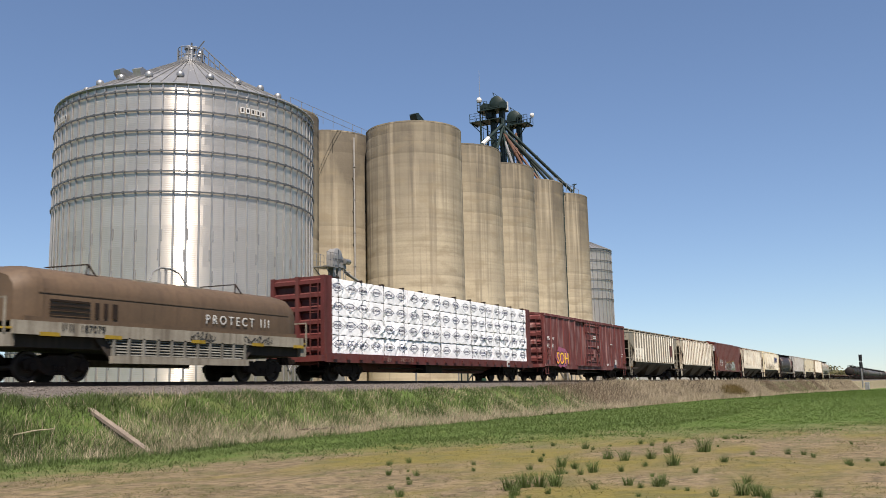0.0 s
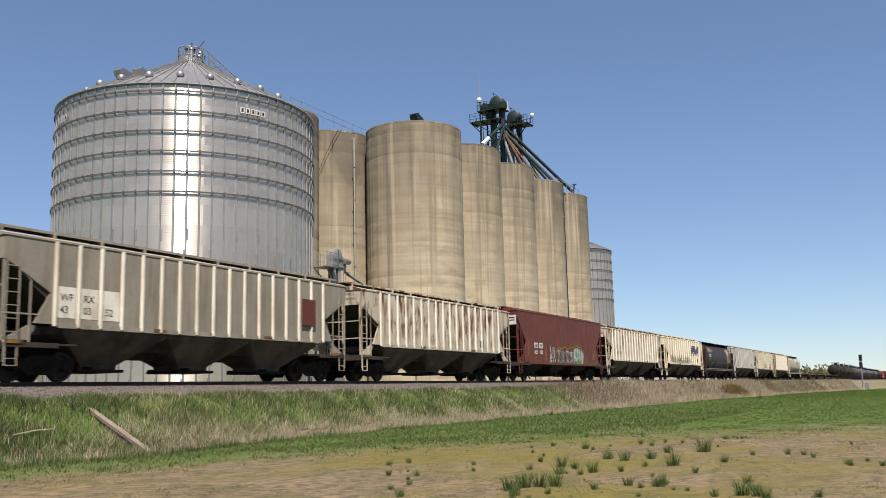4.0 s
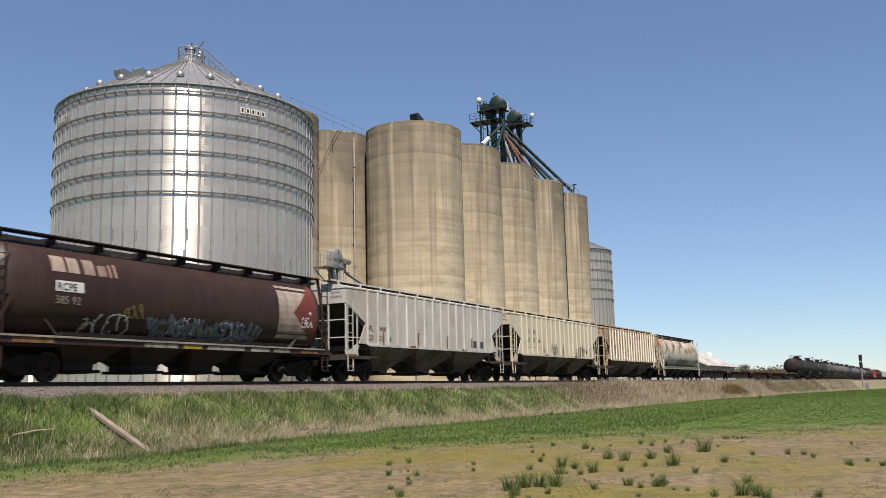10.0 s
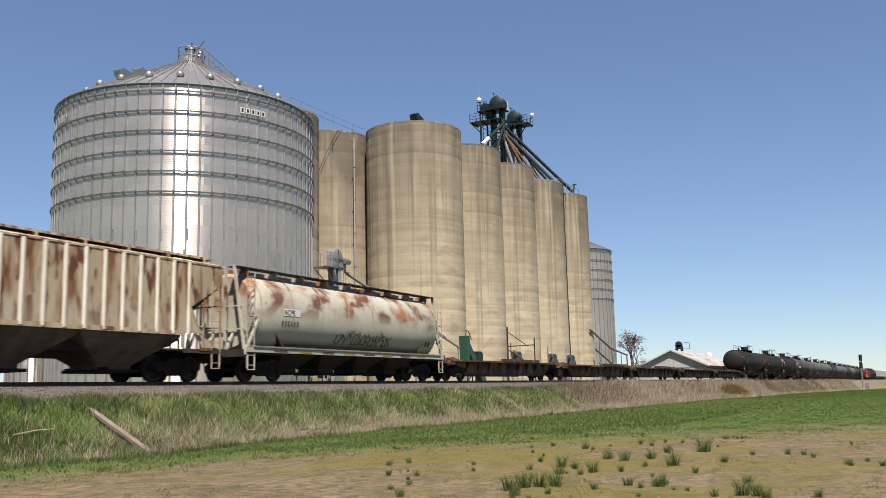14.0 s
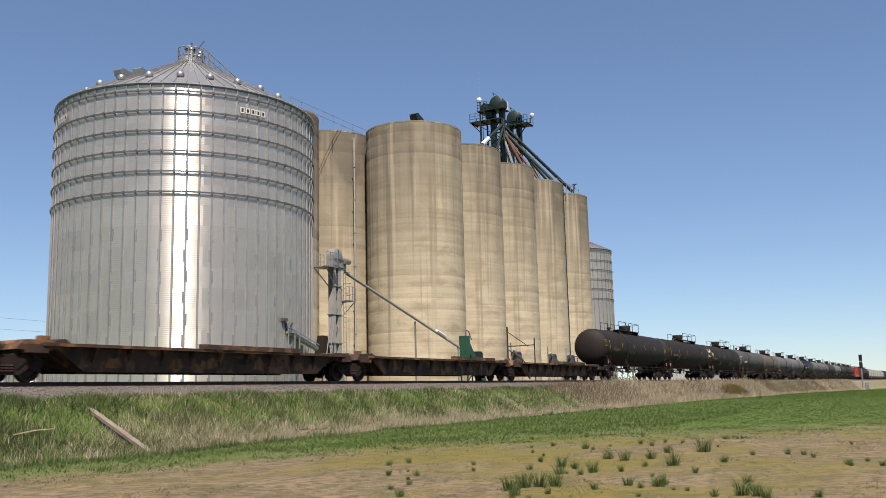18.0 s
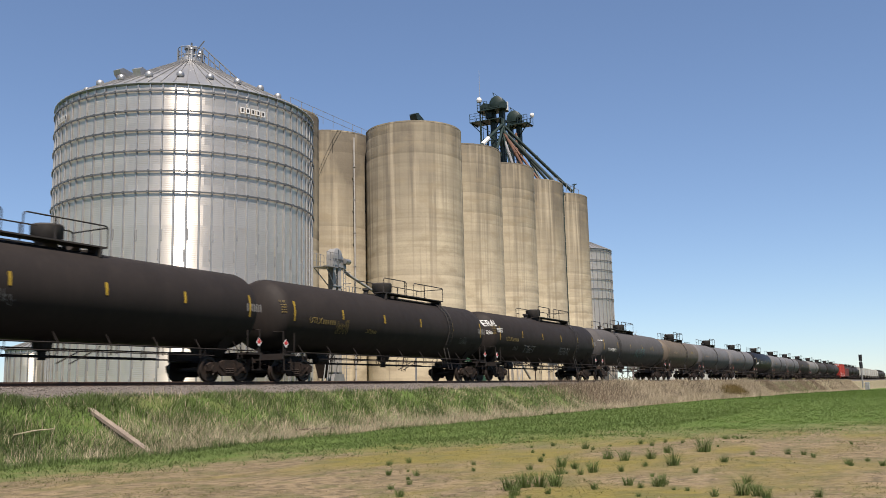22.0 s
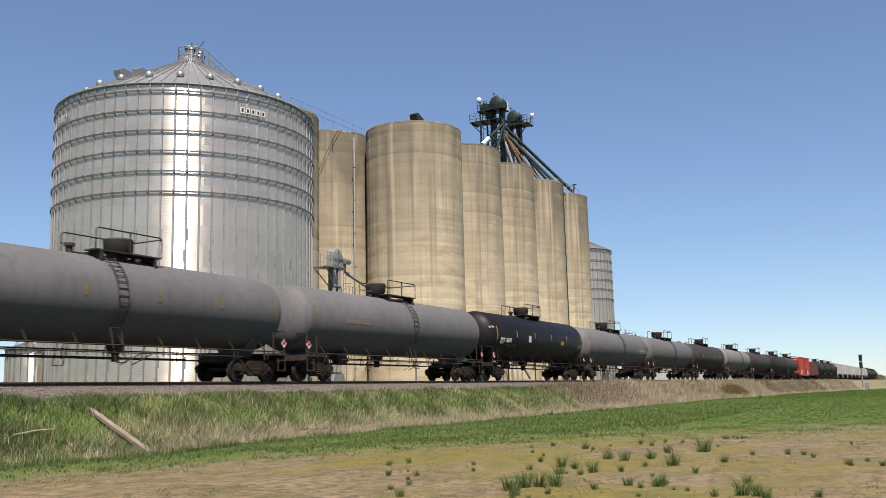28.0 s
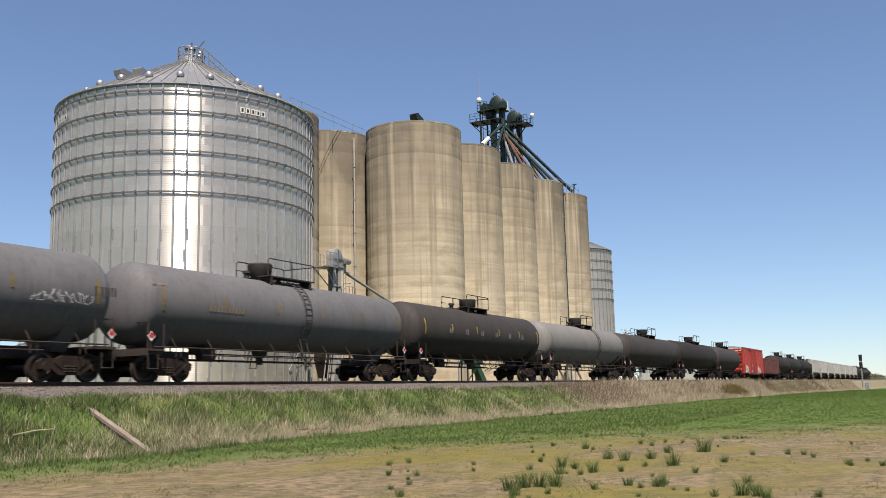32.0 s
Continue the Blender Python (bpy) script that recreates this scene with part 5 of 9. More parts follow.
def tank_car(s0, s1, paint, label, plat=(-0.2, 2.6), dome=0.9, side_ladder=None, ticks=True, long_rail=False, zc=2.78, r=1.485):
    """Tank car: shell with dished heads, saddles, top platform and dome, side handrail."""
    car, half = add_car("tank_car", label, "freight car", s0, s1)
    hb = half - 0.42
    P = M[paint]
    prof = []
    for i in range(8):
        a = i / 7 * math.pi / 2
        prof.append((r * math.sin(a) + 0.01, -hb + 0.75 * (1 - math.cos(a))))
    prof += [(q, -h) for q, h in prof[7::-1]]
    shell = part("tank_shell", Mesh().lathe(prof, 44, "x", (0, 0, zc)), P, car, smooth=True)
    seam = Mesh().lathe([(r + 0.001, -0.02), (r + 0.008, -0.012), (r + 0.008, 0.012), (r + 0.001, 0.02)], 44, "x", (0, 0, zc)).data("weld_seam", P, True)
    for i in range(1, 5):
        part("weld_seam", seam, None, shell, at=((hb - 0.75) * (i / 2.5 - 1), 0, 0))
    tc = half - 2.05
    U = M["tk_black"] if paint in ("tk_black", "tk_navy", "tk_dark") else M["dark"]
    for sx in (-1, 1):
        part("stub_sill", Mesh().box(min(sx * (half - 0.7), sx * (tc - 1.9)), max(sx * (half - 0.7), sx * (tc - 1.9)), -0.25, 0.25, 0.72, 1.1), U, car)
        sad = Mesh()
        arc = [(r * 1.01 * math.sin(t), zc - r * 1.01 * math.cos(t)) for t in [radians(k) for k in range(-62, 63, 8)]]
        sad.prism([(p, q) for p, q in arc] + [(0.45, 0.95), (-0.45, 0.95)], sx * tc - 0.3, sx * tc + 0.3, "x")
        part("saddle", sad, U if paint != "tk_grey" else P, car)
        x = sx * (half - 0.75)
        part("end_platform", Mesh().box(min(x, x - sx * 0.75), max(x, x - sx * 0.75), -1.45, 1.45, 1.02, 1.1), U, car)
        part("end_beam", Mesh().box(min(x, x + sx * 0.14), max(x, x + sx * 0.14), -1.45, 1.45, 0.86, 1.1), U, car)
        rail = Mesh()
        for y in (-1.42, 1.42):
            rail.bar((x, y, 1.05), (x, y, 2.0), 0.04)
            rail.bar((x - sx * 0.72, y, 1.05), (x - sx * 0.72, y, 1.95), 0.04)
        rail.tube([(x, -1.42, 2.0), (x + sx * 0.02, 0, 2.03), (x, 1.42, 2.0)], 0.022, 6)
        part("end_handrail", rail, U, car)
        part("stirrup", Mesh().tube([(x, -1.45, 0.9), (x, -1.45, 0.42), (x - sx * 0.45, -1.45, 0.42), (x - sx * 0.45, -1.45, 0.9)], 0.025, 6), U, car)
        pl = part("placard", Mesh().prism([(-0.17, 0), (0, -0.17), (0.17, 0), (0, 0.17)], -0.01, 0.0), M["white"], car, "white diamond placard", at=(x - sx * 0.1, -1.47, 1.5))
        part("placard_face", Mesh().prism([(-0.13, 0.02), (-0.05, -0.05), (0.05, -0.05), (0.13, 0.02), (0, 0.15)], -0.016, -0.01), M["placard"], pl)
        part("placard_holder", Mesh().box(-0.02, 0.02, -0.01, 0.02, -0.5, 0.2), U, car, at=(x - sx * 0.1, -1.44, 1.5))
    # side handrail and its brackets
    for sy in (-1, 1):
        part("side_handrail", Mesh().tube([(-half + 0.95, sy * 1.45, 1.16), (half - 0.95, sy * 1.45, 1.16)], 0.028, 6).tube([(-tc + 1.3, sy * 1.45, 0.92), (tc - 1.3, sy * 1.45, 0.92)], 0.022, 6), U, car)
        for i in range(9):
            x = -tc + 2 * tc * i / 8
            part("rail_bracket", Mesh().bar((0, sy * 1.45, 1.16), (0, sy * 1.2, 1.5), 0.022).bar((0, sy * 1.45, 1.18), (0, sy * 1.45, 0.82), 0.035).bar((0.22, sy * 1.45, 1.16), (0.22, sy * 1.45, 0.86), 0.025), U, car, at=(x, 0, 0))
    # bottom fittings
    part("bottom_valve", Mesh().lathe([(0.35, 1.35), (0.3, 1.05), (0.14, 0.95), (0.14, 0.7)], 14, at=(dome, 0, 0)), U, car)
    part("brake_cylinder", Mesh().lathe([(0.05, -0.4), (0.19, -0.36), (0.19, 0.36), (0.05, 0.4)], 14, "x", (-tc + 2.4, -0.6, 0.95)).box(-tc + 2.0, -tc + 2.8, -0.7, -0.1, 1.0, 1.25), U, car)
    part("brake_rigging", Mesh().tube([(-tc + 1.2, -0.3, 0.78), (tc - 1.2, -0.3, 0.78)], 0.03, 6).bar((0.8, -1.4, 0.9), (0.4, -0.9, 0.55), 0.04).bar((1.3, -1.4, 0.9), (0.9, -0.9, 0.55), 0.04), U, car)
    # top platform with rails, dome housing and valves
    G = M["grate"]
    x0, x1 = plat
    zt = zc + r
    for y in (-0.85, 0.28):
        part("top_platform", Mesh().box(x0, x1, y, y + 0.57, zt + 0.1, zt + 0.15), G, car)
    for xb in (x0 + 0.25, x1 - 0.25):
        part("platform_bracket", Mesh().box(xb - 0.05, xb + 0.05, -0.85, 0.85, zt - 0.22, zt + 0.1), G, car)
    rail = Mesh()
    k = 4 if long_rail else 3
    for y in (-0.84, 0.84):
        for i in range(k):
            x = x0 + (x1 - x0) * i / (k - 1)
            if 0 < i < k - 1:
                rail.bar((x, y, zt + 0.12), (x, y, zt + 0.84), 0.045)
        runs = ((x0, x1),) if not long_rail else ((x0, x0 + (x1 - x0) * 0.36), (x0 + (x1 - x0) * 0.48, x1))
        for a, b in runs:
            rail.tube([(a, y, zt + 0.12), (a, y, zt + 0.74), (a + 0.04, y, zt + 0.82), (a + 0.12, y, zt + 0.85), (b - 0.12, y, zt + 0.85), (b - 0.04, y, zt + 0.82), (b, y, zt + 0.74), (b, y, zt + 0.12)], 0.026, 6)
            rail.bar((a, y, zt + 0.48), (a + 0.5, y, zt + 0.48), 0.03)
    rail.tube([(x1, -0.84, zt + 0.8), (x1, 0.84, zt + 0.8)], 0.026, 6)
    part("platform_railing", rail, G, car)
    part("dome_housing", Mesh().lathe([(0.32, zt - 0.1), (0.36, zt + 0.14), (0.5, zt + 0.3), (0.52, zt + 0.68), (0.47, zt + 0.73), (0.05, zt + 0.76)], 20, at=(dome, 0, 0)), G, car, smooth=True)
    part("relief_valve", Mesh().lathe([(0.12, zt - 0.05), (0.12, zt + 0.22), (0.18, zt + 0.24), (0.18, zt + 0.34), (0.05, zt + 0.36)], 10, at=(x0 - 0.35, 0, 0)), G, car)
    part("manway", Mesh().lathe([(0.3, zt - 0.05), (0.3, zt + 0.18), (0.34, zt + 0.18), (0.34, zt + 0.25), (0.05, zt + 0.29)], 14, at=(dome + 0.95, 0, 0)), G, car)
    if side_ladder is not None:
        for sy in (-1, 1):
            lad = Mesh()
            pts = [(sy * (r + 0.10) * math.cos(t), zc + (r + 0.10) * math.sin(t)) for t in [radians(q) for q in range(-40, 74, 8)]]
            pts = [(sy * 1.5, 0.6)] + pts
            for d in (-0.21, 0.21):
                lad.tube([(side_ladder + d, p, q) for p, q in pts], 0.02, 6)
            for p, q in pts:
                lad.bar((side_ladder - 0.21, p, q), (side_ladder + 0.21, p, q), 0.024)
            part("side_ladder", lad, G, car)
    if ticks or side_ladder is not None:
        nt = 6
        for i in range(nt):
            x = -hb + 1.0 + (2 * hb - 2.0) * i / (nt - 1)
            big_t = i in (0, nt - 1)
            t0 = radians(-12 if big_t else -2)
            m = Mesh()
            for q in range(4 if big_t else 2):
                a0, a1 = t0 + q * 0.14, t0 + (q + 1) * 0.14
                m.add([(x - 0.05, -(r + 0.022) * math.cos(a0), zc + (r + 0.022) * math.sin(a0)), (x + 0.05, -(r + 0.022) * math.cos(a0), zc + (r + 0.022) * math.sin(a0)),
                       (x + 0.05, -(r + 0.022) * math.cos(a1), zc + (r + 0.022) * math.sin(a1)), (x - 0.05, -(r + 0.022) * math.cos(a1), zc + (r + 0.022) * math.sin(a1))], [(0, 1, 2, 3)])
            part("reflector", m, M["yellow"] if ticks else M["faded"], car)
    running_gear(car, half, tc)
    return car


def tank_mark(car, x, ang, n, w, h, material, r=1.507, zc=2.78):
    """Blocks of lettering laid on the curve of a tank."""
    m = Mesh()
    for i in range(n):
        a, b = radians(ang), radians(ang) + h / r
        m.add([(x + i * w, -r * math.cos(a), zc + r * math.sin(a)), (x + i * w + w * 0.55, -r * math.cos(a), zc + r * math.sin(a)),
               (x + i * w + w * 0.55, -r * math.cos(b), zc + r * math.sin(b)), (x + i * w, -r * math.cos(b), zc + r * math.sin(b))], [(0, 1, 2, 3)])
    return tagged(part("lettering", m, M[material], car), kind="stuff")


def tank_spray(car, x, ang, w, h, seed, material, strokes=4, width=0.05, text=None, r=1.515, zc=2.78):
    """Strokes bent onto the curve of a tank."""
    if text:
        me = lettering(text, h, M[material], "graffiti")
    else:
        me = scribble(w, h, seed, strokes, width).data("graffiti", M[material], fix=False)
    for v in me.vertices:
        a = radians(ang) + v.co.z / r
        v.co = (v.co.x + x, -(r - v.co.y) * math.cos(a), zc + (r - v.co.y) * math.sin(a))
    return tagged(part("graffiti", me, None, car), kind="stuff")


def head_mark(car, half, a, z, mesh, material, r=1.485, zc=2.78):
    """Paint on the near quarter of the dished front head; the mesh's x runs along the dish, starting a degrees from its middle."""
    me = mesh if isinstance(mesh, bpy.types.Mesh) else mesh.data("graffiti", M[material], fix=False)
    hb = half - 0.42
    for v in me.vertices:
        q = min(radians(a) + v.co.x / r, radians(89.5))
        rad, zz = (r + 0.02) * math.sin(q), z + v.co.z
        v.co = (-hb - 0.02 + 0.75 * (1 - math.cos(q)), -math.sqrt(max(0.0, rad * rad - zz * zz)) - 0.004 + v.co.y, zc + zz)
    return tagged(part("graffiti", me, None, car), kind="stuff")


def boxcar(s0, s1, paint, label, door=0.0):
    car, half = add_car("boxcar", label, "freight car", s0, s1)
    e, W, bot, top = half - 0.75, 1.53, 0.98, 4.55
    P = M[paint]
    part("body", Mesh().box(-e, e, -W, W, bot, top), P, car)
    roof = [(-W - 0.03, top - 0.03), (-W - 0.03, top + 0.03), (0, top + 0.2), (W + 0.03, top + 0.03), (W + 0.03, top - 0.03)]
    part("roof", Mesh().prism(roof, -e - 0.02, e + 0.02, "x"), M["galv_dull"] if paint == "box_bright" else P, car)
    post = Mesh().prism([(-0.1, 0), (-0.05, -0.05), (0.05, -0.05), (0.1, 0)], bot + 0.05, top - 0.12, "z").data("side_post", P)
    n = 16
    for sy in (-1, 1):
        for i in range(n):
            x = -e + 0.12 + (2 * e - 0.24) * i / (n - 1)
            if sy < 0 and abs(x - door) < 1.9:
                continue
            part("side_post", post, None, car, at=pose(x, sy * W, 0, 0, 0, 0 if sy < 0 else 180))
        part("top_chord", Mesh().box(-e, e, sy * W - 0.06, sy * W + 0.06, top - 0.14, top + 0.02), P, car)
        sill = Mesh().prism([(-e, bot - 0.02), (-e, bot + 0.14), (e, bot + 0.14), (e, bot - 0.02), (e - 3.4, bot - 0.02), (e - 4.0, bot - 0.2), (-e + 4.0, bot - 0.2), (-e + 3.4, bot - 0.02)], sy * W - 0.05, sy * W + 0.05)
        part("side_sill", sill, P, car)
    # sliding door with horizontal corrugations and lock rods
    d = part("door", Mesh().box(door - 1.75, door + 1.75, -W - 0.10, -W - 0.005, bot + 0.15, top - 0.2), P, car)
    for i in range(6):
        z = bot + 0.4 + i * 0.55
        part("door_rib", Mesh().prism([(-W - 0.10, z), (-W - 0.15, z + 0.03), (-W - 0.15, z + 0.07), (-W - 0.10, z + 0.1)], door - 1.65, door + 1.65, "x"), P, d)
    part("lock_box", Mesh().box(door + 0.1, door + 0.5, -W - 0.2, -W - 0.1, bot + 0.75, bot + 1.3).box(door - 0.5, door - 0.1, -W - 0.18, -W - 0.1, bot + 0.55, bot + 0.7), P, d)
    part("door_handle", Mesh().tube([(door + 0.45, -W - 0.22, bot + 1.4), (door + 0.9, -W - 0.24, bot + 1.15), (door + 1.2, -W - 0.2, bot + 1.2)], 0.03, 6), M["sidefr"], d)
    for x in (door - 1.5, door - 0.75, door + 0.8, door + 1.5):
        part("lock_rod", Mesh().tube([(x, -W - 0.17, bot + 0.1), (x, -W - 0.17, top - 0.1)], 0.03, 6), P, d)
    part("door_track", Mesh().box(door - 3.6, door + 1.9, -W - 0.13, -W - 0.0, bot + 0.06, bot + 0.14).box(door - 3.6, door + 1.9, -W - 0.13, -W, top - 0.2, top - 0.13), P, car)
    # corrugated ends
    for sx in (-1, 1):
        for i in range(6):
            z = bot + 0.45 + i * 0.57
            part("end_rib", Mesh().prism([(sx * e, z - 0.2), (sx * (e + 0.1), z - 0.1), (sx * (e + 0.1), z + 0.1), (sx * e, z + 0.2)], -W + 0.2, W - 0.2), P, car)
        ladder(car, sx * (e + 0.12), -W + 0.3, 0.6, 2.6 if sx > 0 else 4.3, P, along="y")
        part("end_sill", Mesh().box(min(sx * e, sx * (e + 0.25)), max(sx * e, sx * (e + 0.25)), -W, W, 0.88, 1.1), P, car)
        part("stirrup", Mesh().tube([(sx * (e - 0.1), -W, 0.95), (sx * (e - 0.1), -W, 0.42), (sx * (e - 0.6), -W, 0.42), (sx * (e - 0.6), -W, 0.95)], 0.025, 6), P, car)
    for x in (-e + 0.35, e - 0.35):
        part("grab_iron", Mesh().bar((x - 0.2, -W - 0.1, 1.4), (x + 0.2, -W - 0.1, 1.4), 0.035).bar((x - 0.2, -W - 0.1, 1.8), (x + 0.2, -W - 0.1, 1.8), 0.035).bar((x - 0.2, -W - 0.1, 2.2), (x + 0.2, -W - 0.1, 2.2), 0.035).box(x - 0.22, x - 0.18, -W - 0.12, -W, 1.35, 2.25).box(x + 0.18, x + 0.22, -W - 0.12, -W, 1.35, 2.25), P, car)
    part("underframe", Mesh().box(-e + 0.2, e - 0.2, -1.2, 1.2, 0.84, 0.99).box(-half + 0.8, half - 0.8, -0.22, 0.22, 0.6, 0.9), M["under"], car)
    part("brake_gear", Mesh().box(-1.2, 0.4, -0.9, -0.3, 0.42, 0.82).tube([(-4.5, -0.8, 0.6), (4.5, -0.8, 0.6)], 0.04, 6).bar((-3.8, -0.8, 0.85), (-3.8, -0.8, 0.5), 0.05).bar((3.8, -0.8, 0.85), (3.8, -0.8, 0.5), 0.05), M["under"], car)
    running_gear(car, half, e - 2.5)
    return car


def lumber_car(s0, s1):
    car, half = add_car("centrebeam_flatcar", "dark red centrebeam flatcar with ribbed end bulkheads", "freight car", s0, s1)
    P = M["lum"]
    e, W = 11.6, 1.48
    part("deck", Mesh().box(-e, e, -W, W, 0.98, 1.14), P, car)
    for sy in (-1, 1):
        part("side_sill", Mesh().box(-e, e, sy * W - 0.05, sy * W + 0.05, 0.8, 1.2), P, car)
        for i in range(22):
            part("tie_down", Mesh().box(-0.12, 0.12, -0.05, 0.05, 0, 0.14), P, car, at=(-e + 0.6 + (2 * e - 1.2) * i / 21, sy * (W + 0.06), 0.93))
    part("centre_sill", Mesh().prism([(-half + 0.8, 0.72), (-half + 0.8, 1.0), (half - 0.8, 1.0), (half - 0.8, 0.72), (7.5, 0.72), (6.5, 0.45), (-6.5, 0.45), (-7.5, 0.72)], -0.3, 0.3), P, car)
    part("centre_beam", Mesh().box(-e + 0.6, e - 0.6, -0.1, 0.1, 1.14, 4.4), P, car)
    for sx in (-1, 1):
        b = part("bulkhead", Mesh().box(min(sx * (e - 0.1), sx * (e - 0.5)), max(sx * (e - 0.1), sx * (e - 0.5)), -W, W, 1.1, 4.62), P, car)
        for z in (1.35, 1.95, 2.55, 3.15, 3.75, 4.35):
            part("rib", Mesh().prism([(sx * (e - 0.12), z - 0.17), (sx * (e + 0.08), z - 0.08), (sx * (e + 0.08), z + 0.08), (sx * (e - 0.12), z + 0.17)], -W + 0.05, W - 0.05), P, b)
        for y in (-W + 0.1, 0, W - 0.1):
            part("post", Mesh().box(min(sx * (e - 0.12), sx * (e + 0.1)), max(sx * (e - 0.12), sx * (e + 0.1)), y - 0.1, y + 0.1, 1.1, 4.62), P, b)
        ladder(car, sx * (e + 0.16), -W + 0.5, 0.6, 4.4, P, along="y")
        part("end_sill", Mesh().box(min(sx * e, sx * (e + 0.35)), max(sx * e, sx * (e + 0.35)), -W, W, 0.84, 1.1), P, car)
    mark(car, -6.8, 0.9, 3, 0.24, 0.2, "panelpink", y=-W - 0.06)
    mark(car, -5.3, 0.9, 6, 0.22, 0.2, "panelpink", y=-W - 0.06)
    part("stencil", Mesh().box(0, 0.42, -0.012, 0, 0, 0.4), M["white"], car, "white stencilled square", at=(7.6, -W - 0.056, 0.82))
    part("brake_gear", Mesh().box(-1.6, 0.2, -0.9, -0.35, 0.42, 0.85).tube([(-6, -0.7, 0.62), (6, -0.7, 0.62)], 0.04, 6), M["under"], car)
    running_gear(car, half, e - 2.4)
    # wrapped lumber packs strapped along both sides of the beam
    load = thing("lumber_load", "white-wrapped lumber packs with dark printed emblems", "lumber", at=(0, TRACK_Y, RAIL))
    CARS.append((load, (s0 + s1) / 2))
    cols = [(-11.08, 3.05), (-8.0, 3.6), (-4.37, 3.6), (-0.74, 3.6), (2.89, 3.0), (5.92, 2.4), (8.35, 2.72)]
    rng = random.Random(11)
    for sy in (-1, 1):
        for x0, w in cols:
            for k in range(4):
                z0 = 1.17 + k * 0.85
                dy = rng.uniform(-0.03, 0.03)
                skin, lie = wrapped(w, 1.18, 0.82, rng.randint(0, 999), sy < 0)
                pk = part("lumber_pack", skin, M["wrap"], load, at=(x0, -1.44 + dy if sy < 0 else 0.2, z0), smooth=True)
                if sy < 0:
                    n = max(2, round(w / 1.14))
                    for i in range(n):
                        cx = (i + 0.5) * w / n + rng.uniform(-0.06, 0.06)
                        emb = Mesh()
                        o = [(1.16 * p, q * 1.2) for p, q in ((-0.46, 0.0), (-0.3, 0.075), (-0.15, 0.15), (0.15, 0.15), (0.3, 0.075), (0.46, 0.0), (0.3, -0.075), (0.15, -0.15), (-0.15, -0.15), (-0.3, -0.075))]
                        for j in range(10):
                            a, c = o[j], o[(j + 1) % 10]
                            emb.add([(a[0], 0, a[1]), (c[0], 0, c[1]), (c[0] * 0.93, 0, c[1] * 0.83), (a[0] * 0.93, 0, a[1] * 0.83)], [(0, 1, 2, 3)])
                        for j in range(6):
                            u = -0.33 + j * 0.112
                            emb.add([(u, 0, -0.065), (u + 0.035, 0, -0.065), (u + 0.04, 0, 0.065), (u + 0.015, 0, 0.065), (u + 0.06, 0, -0.065), (u + 0.095, 0, -0.065), (u + 0.08, 0, 0.065), (u + 0.04, 0, 0.03)], [(0, 1, 2, 3), (4, 5, 6, 7)])
                        emb.v = [(p[0] + cx, lie(p[0] + cx, p[2] + 0.44), p[2] + 0.44) for p in emb.v]
                        part("emblem", emb.data("emblem", M["wrapink"], fix=False), None, pk, "dark printed emblem")
                        part("printed_line", Mesh().add([(-0.14, 0, -0.009), (0.14, 0, -0.009), (0.14, 0, 0.009), (-0.14, 0, 0.009)], [(0, 1, 2, 3)]), M["wrapink"], pk, at=(cx - 0.05, lie(cx - 0.05, 0.2) - 0.012, 0.2))
        for i in range(12):
            x = -10.6 + 21.2 * i / 11
            part("strap", Mesh().box(-0.008, 0.008, sy * 1.478 - 0.006, sy * 1.478 + 0.006, 1.1, 4.56).box(-0.05, 0.05, sy * 1.36 - 0.13, sy * 1.36 + 0.13, 4.55, 4.64), M["sidefr"], load, at=(x, 0, 0))
    return car


